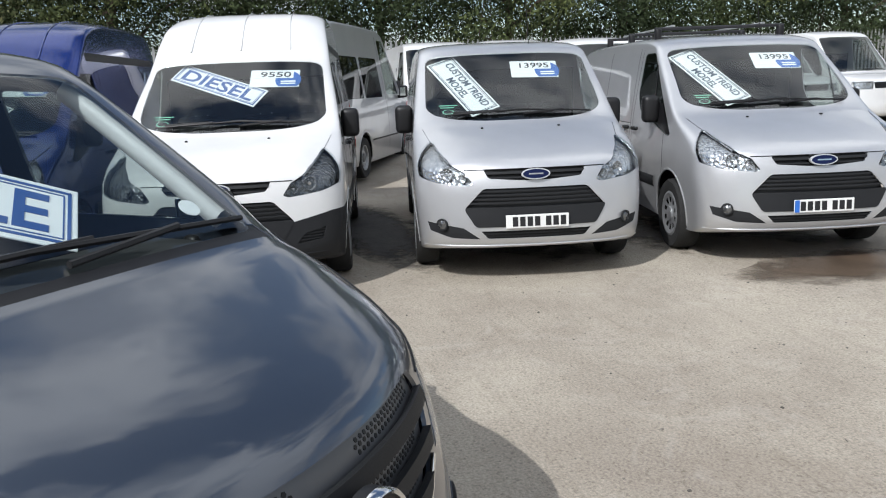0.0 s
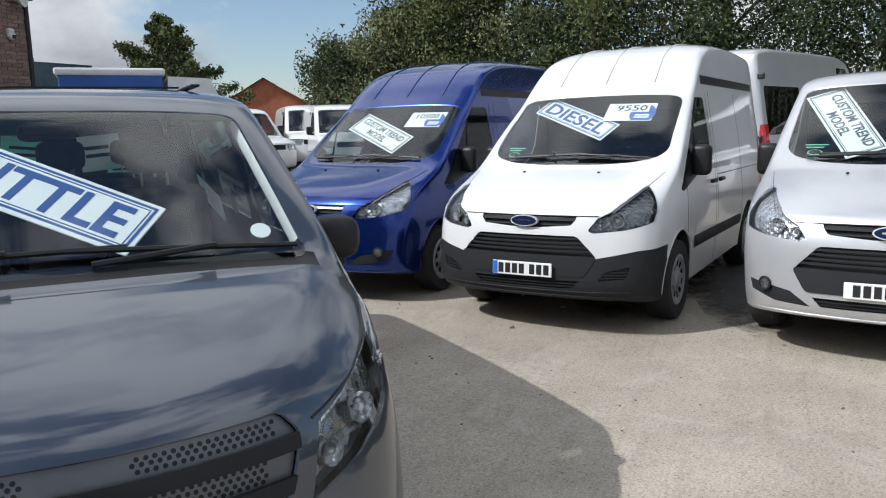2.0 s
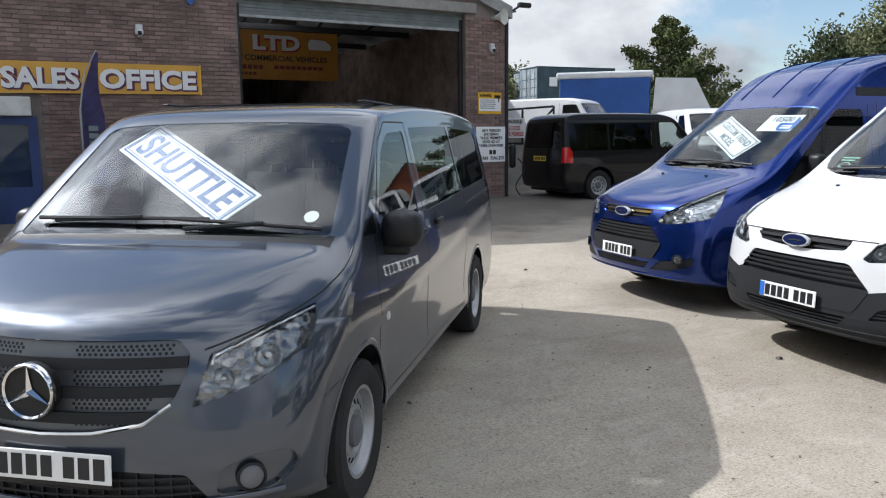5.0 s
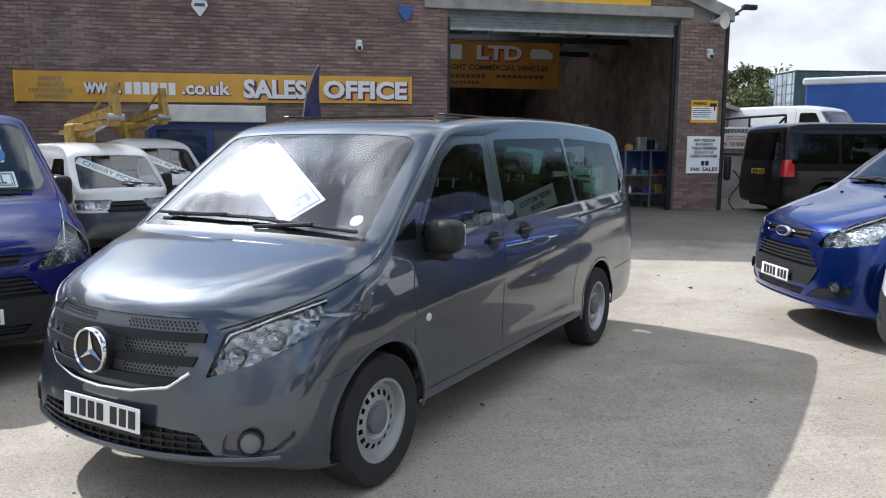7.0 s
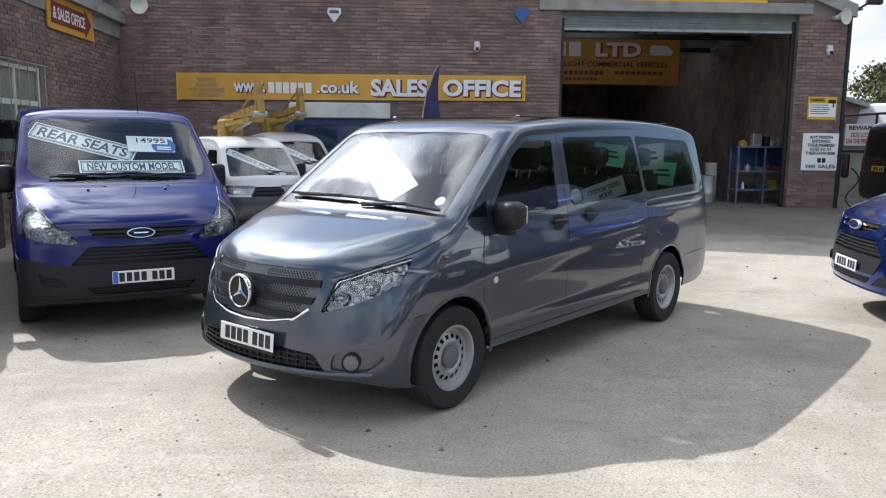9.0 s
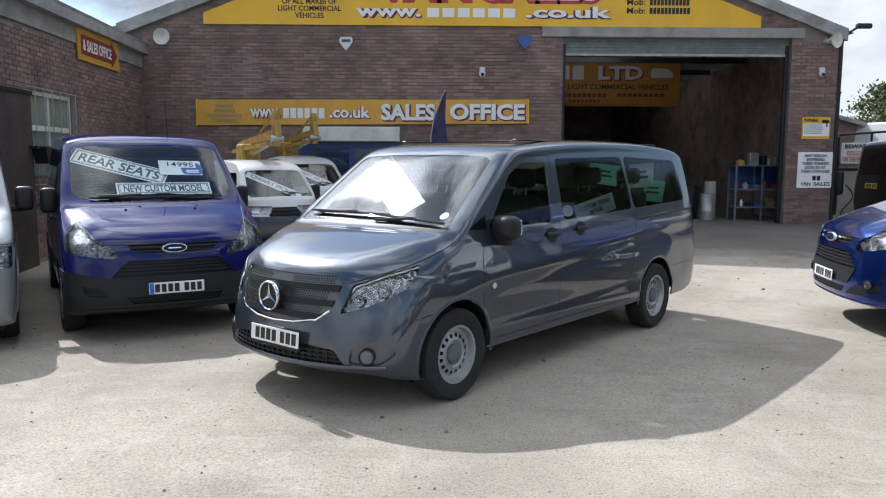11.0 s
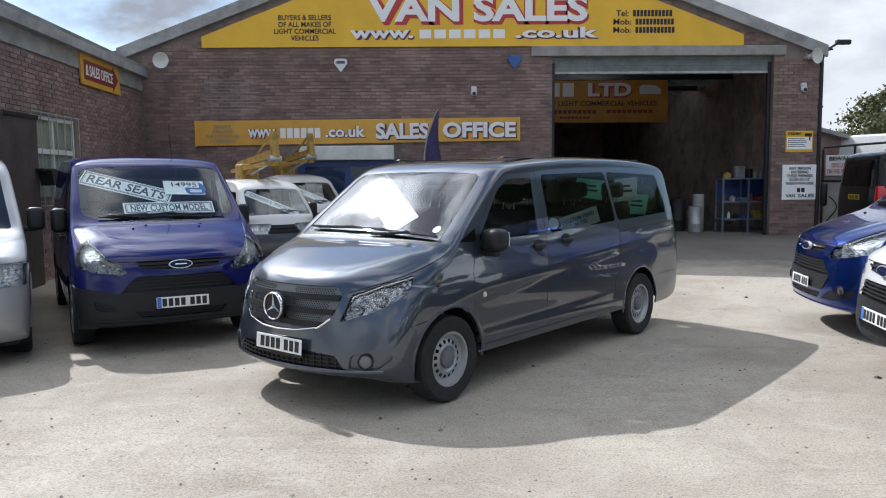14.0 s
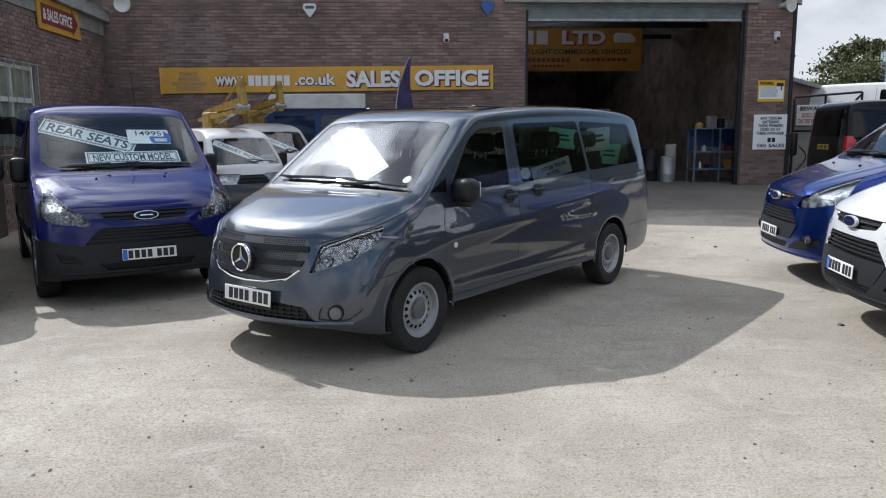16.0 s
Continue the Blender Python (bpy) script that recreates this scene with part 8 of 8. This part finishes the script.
def palisade():
    fence = thing("palisade_fence", "galvanised steel palisade fence with pointed pales", "fence", pose(FENCE_X, 0, 0.55), kind="structure")
    pale = slab([(-0.034, 0.0), (0.034, 0.0), (0.034, 2.30), (0.0, 2.42), (-0.034, 2.30)], 0.012, pose(0, 0, 0, 0, 0, -90))
    first = part("pale", pale, GALV, fence)
    k = 0
    for y in np.arange(-50, -8, 0.155):
        if k >= 272:
            break
        ob = first if k == 0 else first.copy()
        if k:
            scene.collection.objects.link(ob)
        ob.location = (0.0, float(y), 0.0)
        k += 1
    for z in (0.45, 1.95):
        part("rail", boxes(((0.015, -50.2, z), (0.06, -7.8, z + 0.05))), GALV, fence)
    for y in np.arange(-50, -7.9, 2.75):
        part("post", boxes(((0.06, float(y) - 0.05, -0.3), (0.14, float(y) + 0.05, 2.2))), GALV, fence)


palisade()


# ---- damp patch, dirt and painted van shade, small litter ----
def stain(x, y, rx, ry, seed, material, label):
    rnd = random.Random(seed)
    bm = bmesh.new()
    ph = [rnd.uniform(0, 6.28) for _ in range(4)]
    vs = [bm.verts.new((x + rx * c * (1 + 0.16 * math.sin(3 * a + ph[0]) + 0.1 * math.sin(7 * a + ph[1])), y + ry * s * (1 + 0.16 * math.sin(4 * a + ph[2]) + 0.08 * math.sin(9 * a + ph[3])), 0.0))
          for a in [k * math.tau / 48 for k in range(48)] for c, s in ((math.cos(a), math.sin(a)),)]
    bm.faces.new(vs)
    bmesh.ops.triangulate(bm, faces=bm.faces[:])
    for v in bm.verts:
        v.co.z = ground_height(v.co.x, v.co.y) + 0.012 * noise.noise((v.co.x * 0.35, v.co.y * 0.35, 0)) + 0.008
    tagged(part("damp_shade_patch", bm, material), label, "stain", kind="structure")


def soften(m, seed):
    """Lets a ground patch fade out towards its rim, unevenly."""
    t = m.node_tree
    where = node(t, "ShaderNodeTexCoord")
    flat = node(t, "ShaderNodeMapping")
    flat.inputs["Scale"].default_value = (1, 1, 0)
    t.links.new(where.outputs["Generated"], flat.inputs["Vector"])
    away = node(t, "ShaderNodeVectorMath", operation="DISTANCE")
    away.inputs[1].default_value = (0.5, 0.5, 0.0)
    t.links.new(flat.outputs["Vector"], away.inputs[0])
    rough = node(t, "ShaderNodeTexNoise", Scale=3.5 + seed, Detail=9.0, Roughness=0.7)
    t.links.new(where.outputs["Object"], rough.inputs["Vector"])
    blend = node(t, "ShaderNodeMath", operation="MULTIPLY_ADD")
    blend.inputs[1].default_value = 0.55
    t.links.new(rough.outputs["Fac"], blend.inputs[0])
    t.links.new(away.outputs["Value"], blend.inputs[2])
    fade = node(t, "ShaderNodeValToRGB")
    fade.color_ramp.elements[0].position, fade.color_ramp.elements[1].position = 0.50, 0.72
    fade.color_ramp.elements[0].color, fade.color_ramp.elements[1].color = (0.92, 0.92, 0.92, 1), (0, 0, 0, 1)
    t.links.new(blend.outputs["Value"], fade.inputs["Fac"])
    t.links.new(fade.outputs["Color"], t.nodes["Principled BSDF"].inputs["Alpha"])
    return m


DAMP = surface("damp brown concrete", (0.135, 0.098, 0.070), rough=0.28, var=0.2, vscale=2.5, grain=0.15, gscale=50, bump=0.2, bscale=60)
soften(DAMP, 0.0)
stain(7.85, -16.75, 0.62, 1.25, 3, DAMP, "damp brown patch on the concrete")
# black dirt whose colour also deepens the shade of the vans
DIRT_AND_SHADE = surface("oily dirt and van shade", (0.050, 0.044, 0.038), rough=0.6, var=0.3, vscale=3.0, grain=0.3, gscale=40, bump=0.4, bscale=50)
soften(DIRT_AND_SHADE, 0.7)
# three lie between the vans, three in the shade beneath them
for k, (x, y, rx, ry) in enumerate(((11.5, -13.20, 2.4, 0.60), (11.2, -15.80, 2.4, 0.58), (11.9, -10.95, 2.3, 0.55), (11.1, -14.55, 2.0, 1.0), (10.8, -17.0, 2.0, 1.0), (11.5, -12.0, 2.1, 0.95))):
    stain(x, y, rx, ry, 30 + k, DIRT_AND_SHADE, "oily dirt with painted shade, between and under the parked vans")
GRAVEL = surface("loose stone chips", (0.20, 0.18, 0.155), rough=0.9, var=0.2, vscale=20, island=0.5)


def litter():
    rnd = random.Random(17)
    bm = bmesh.new()
    for k in range(900):
        x, y = rnd.uniform(0.5, 11.5), rnd.uniform(-17.6, -5.0)
        s = rnd.uniform(0.003, 0.007) * (2.4 if rnd.random() < 0.03 else 1)
        z = ground_height(x, y) + 0.012 * noise.noise((x * 0.35, y * 0.35, 0))
        m = pose(x, y, z + s * 0.3, rnd.uniform(-30, 30), rnd.uniform(-30, 30), rnd.uniform(0, 360))
        box(bm, (-s * 1.3, -s, -s * 0.5), (s * 1.3, s, s * 0.5), m)
    tagged(part("loose_chips", bm, GRAVEL), "loose stone chips scattered on the yard", "chips", kind="stuff")


litter()


# ---- bricks, last ----
def brick_mesh(rects, deep, material, name):
    """Bricks as blocks with no back, in x, z, standing out along -y."""
    verts, faces = [], []
    for x0, x1, z0, z1, d in rects:
        n = len(verts)
        e = 0.004
        verts += [(x0, 0.002, z0), (x1, 0.002, z0), (x1, 0.002, z1), (x0, 0.002, z1), (x0 + e, -d, z0 + e), (x1 - e, -d, z0 + e), (x1 - e, -d, z1 - e), (x0 + e, -d, z1 - e)]
        faces += [(n + 4, n + 5, n + 6, n + 7), (n, n + 1, n + 5, n + 4), (n + 1, n + 2, n + 6, n + 5), (n + 2, n + 3, n + 7, n + 6), (n + 3, n, n + 4, n + 7)]
    me = bpy.data.meshes.new(name)
    me.from_pydata(verts, [], faces)
    me.materials.append(material)
    return me


def courses(x0, x1, z0, z1, inside, rnd):
    rows = []
    k = 0
    z = z0
    while z + 0.065 <= z1:
        x = x0 - (0.1125 if k % 2 else 0.0)
        while x < x1:
            a, b = max(x, x0), min(x + 0.215, x1)
            if b - a > 0.05 and inside(a, z) and inside(b, z + 0.065) and inside(a, z + 0.065) and inside(b, z):
                rows.append((a, b, z, z + 0.065, 0.012 + rnd.uniform(-0.003, 0.004)))
            x += 0.225
        z += 0.075
        k += 1
    return rows


def lay_bricks():
    rnd = random.Random(3)
    north = bpy.data.objects["wall_north"]
    below = lambda x, z: z < gable(x) - 0.12
    office = lambda x, z: 2.2 < x < 4.52 and z < 2.44
    rows = courses(-1.15, DOOR_X0, 0.10, 7.2, lambda x, z: below(x, z) and not office(x, z), rnd)
    rows += courses(DOOR_X0, WALL_X1, LINTEL_Z + 0.24, 7.2, lambda x, z: below(x, z), rnd)
    me = brick_mesh(rows, 0.012, BRICK, "bricks")
    ob = new("bricks", me)
    ob.parent = north
    tagged(ob, "red brown brickwork", kind="stuff")
    # the pier: single bricks
    shared = {}
    pale = brick_mesh([(0, 0.215, 0, 0.065, 0.014)], 0.012, BRICK_PALE, "pale_brick")
    for a, b, z, z1, d in courses(DOOR_X1, WALL_X1, 0.20, LINTEL_Z - 0.01, lambda x, z: True, rnd):
        key = round(b - a, 3)
        if key not in shared:
            shared[key] = brick_mesh([(0, b - a, 0, 0.065, 0.014)], 0.012, BRICK_PIECE, "brick")
        splashed = rnd.random() < (0.16 if z > 3.0 else 0.04) and key > 0.2
        ob = new("brick", pale if splashed else shared[key])
        ob.parent = north
        ob.location = (a, rnd.uniform(-0.002, 0.002), z)
    # the side building
    side = bpy.data.objects["wall_side"]
    n = SIDE_LEN
    hole = lambda x, z: n - 5.62 < x < n - 3.88 and 1.49 < z < 2.73
    me = brick_mesh(courses(0.0, n, 0.10, 3.66, lambda x, z: not hole(x, z), rnd), 0.012, BRICK, "bricks")
    ob = new("bricks", me)
    ob.parent = side
    tagged(ob, "red brown brickwork", kind="stuff")
    # a repointed patch with pale joints
    patch = bmesh.new()
    for x0, x1, z0, z1, d in courses(-0.35, 1.75, 3.10, 3.92, lambda x, z: abs(x - 0.8) < 0.75 + 0.5 * noise.noise((z * 6, 0.5, 0)), rnd):
        box(patch, (x0 - 0.004, -0.0075, z1 - 0.002), (x1 + 0.004, 0.0, z1 + 0.012))
        box(patch, (x1 - 0.002, -0.0075, z0), (x1 + 0.012, 0.0, z1))
    tagged(part("pale_joints", patch, VERGE, north), "pale repointed joints", kind="stuff")


lay_bricks()
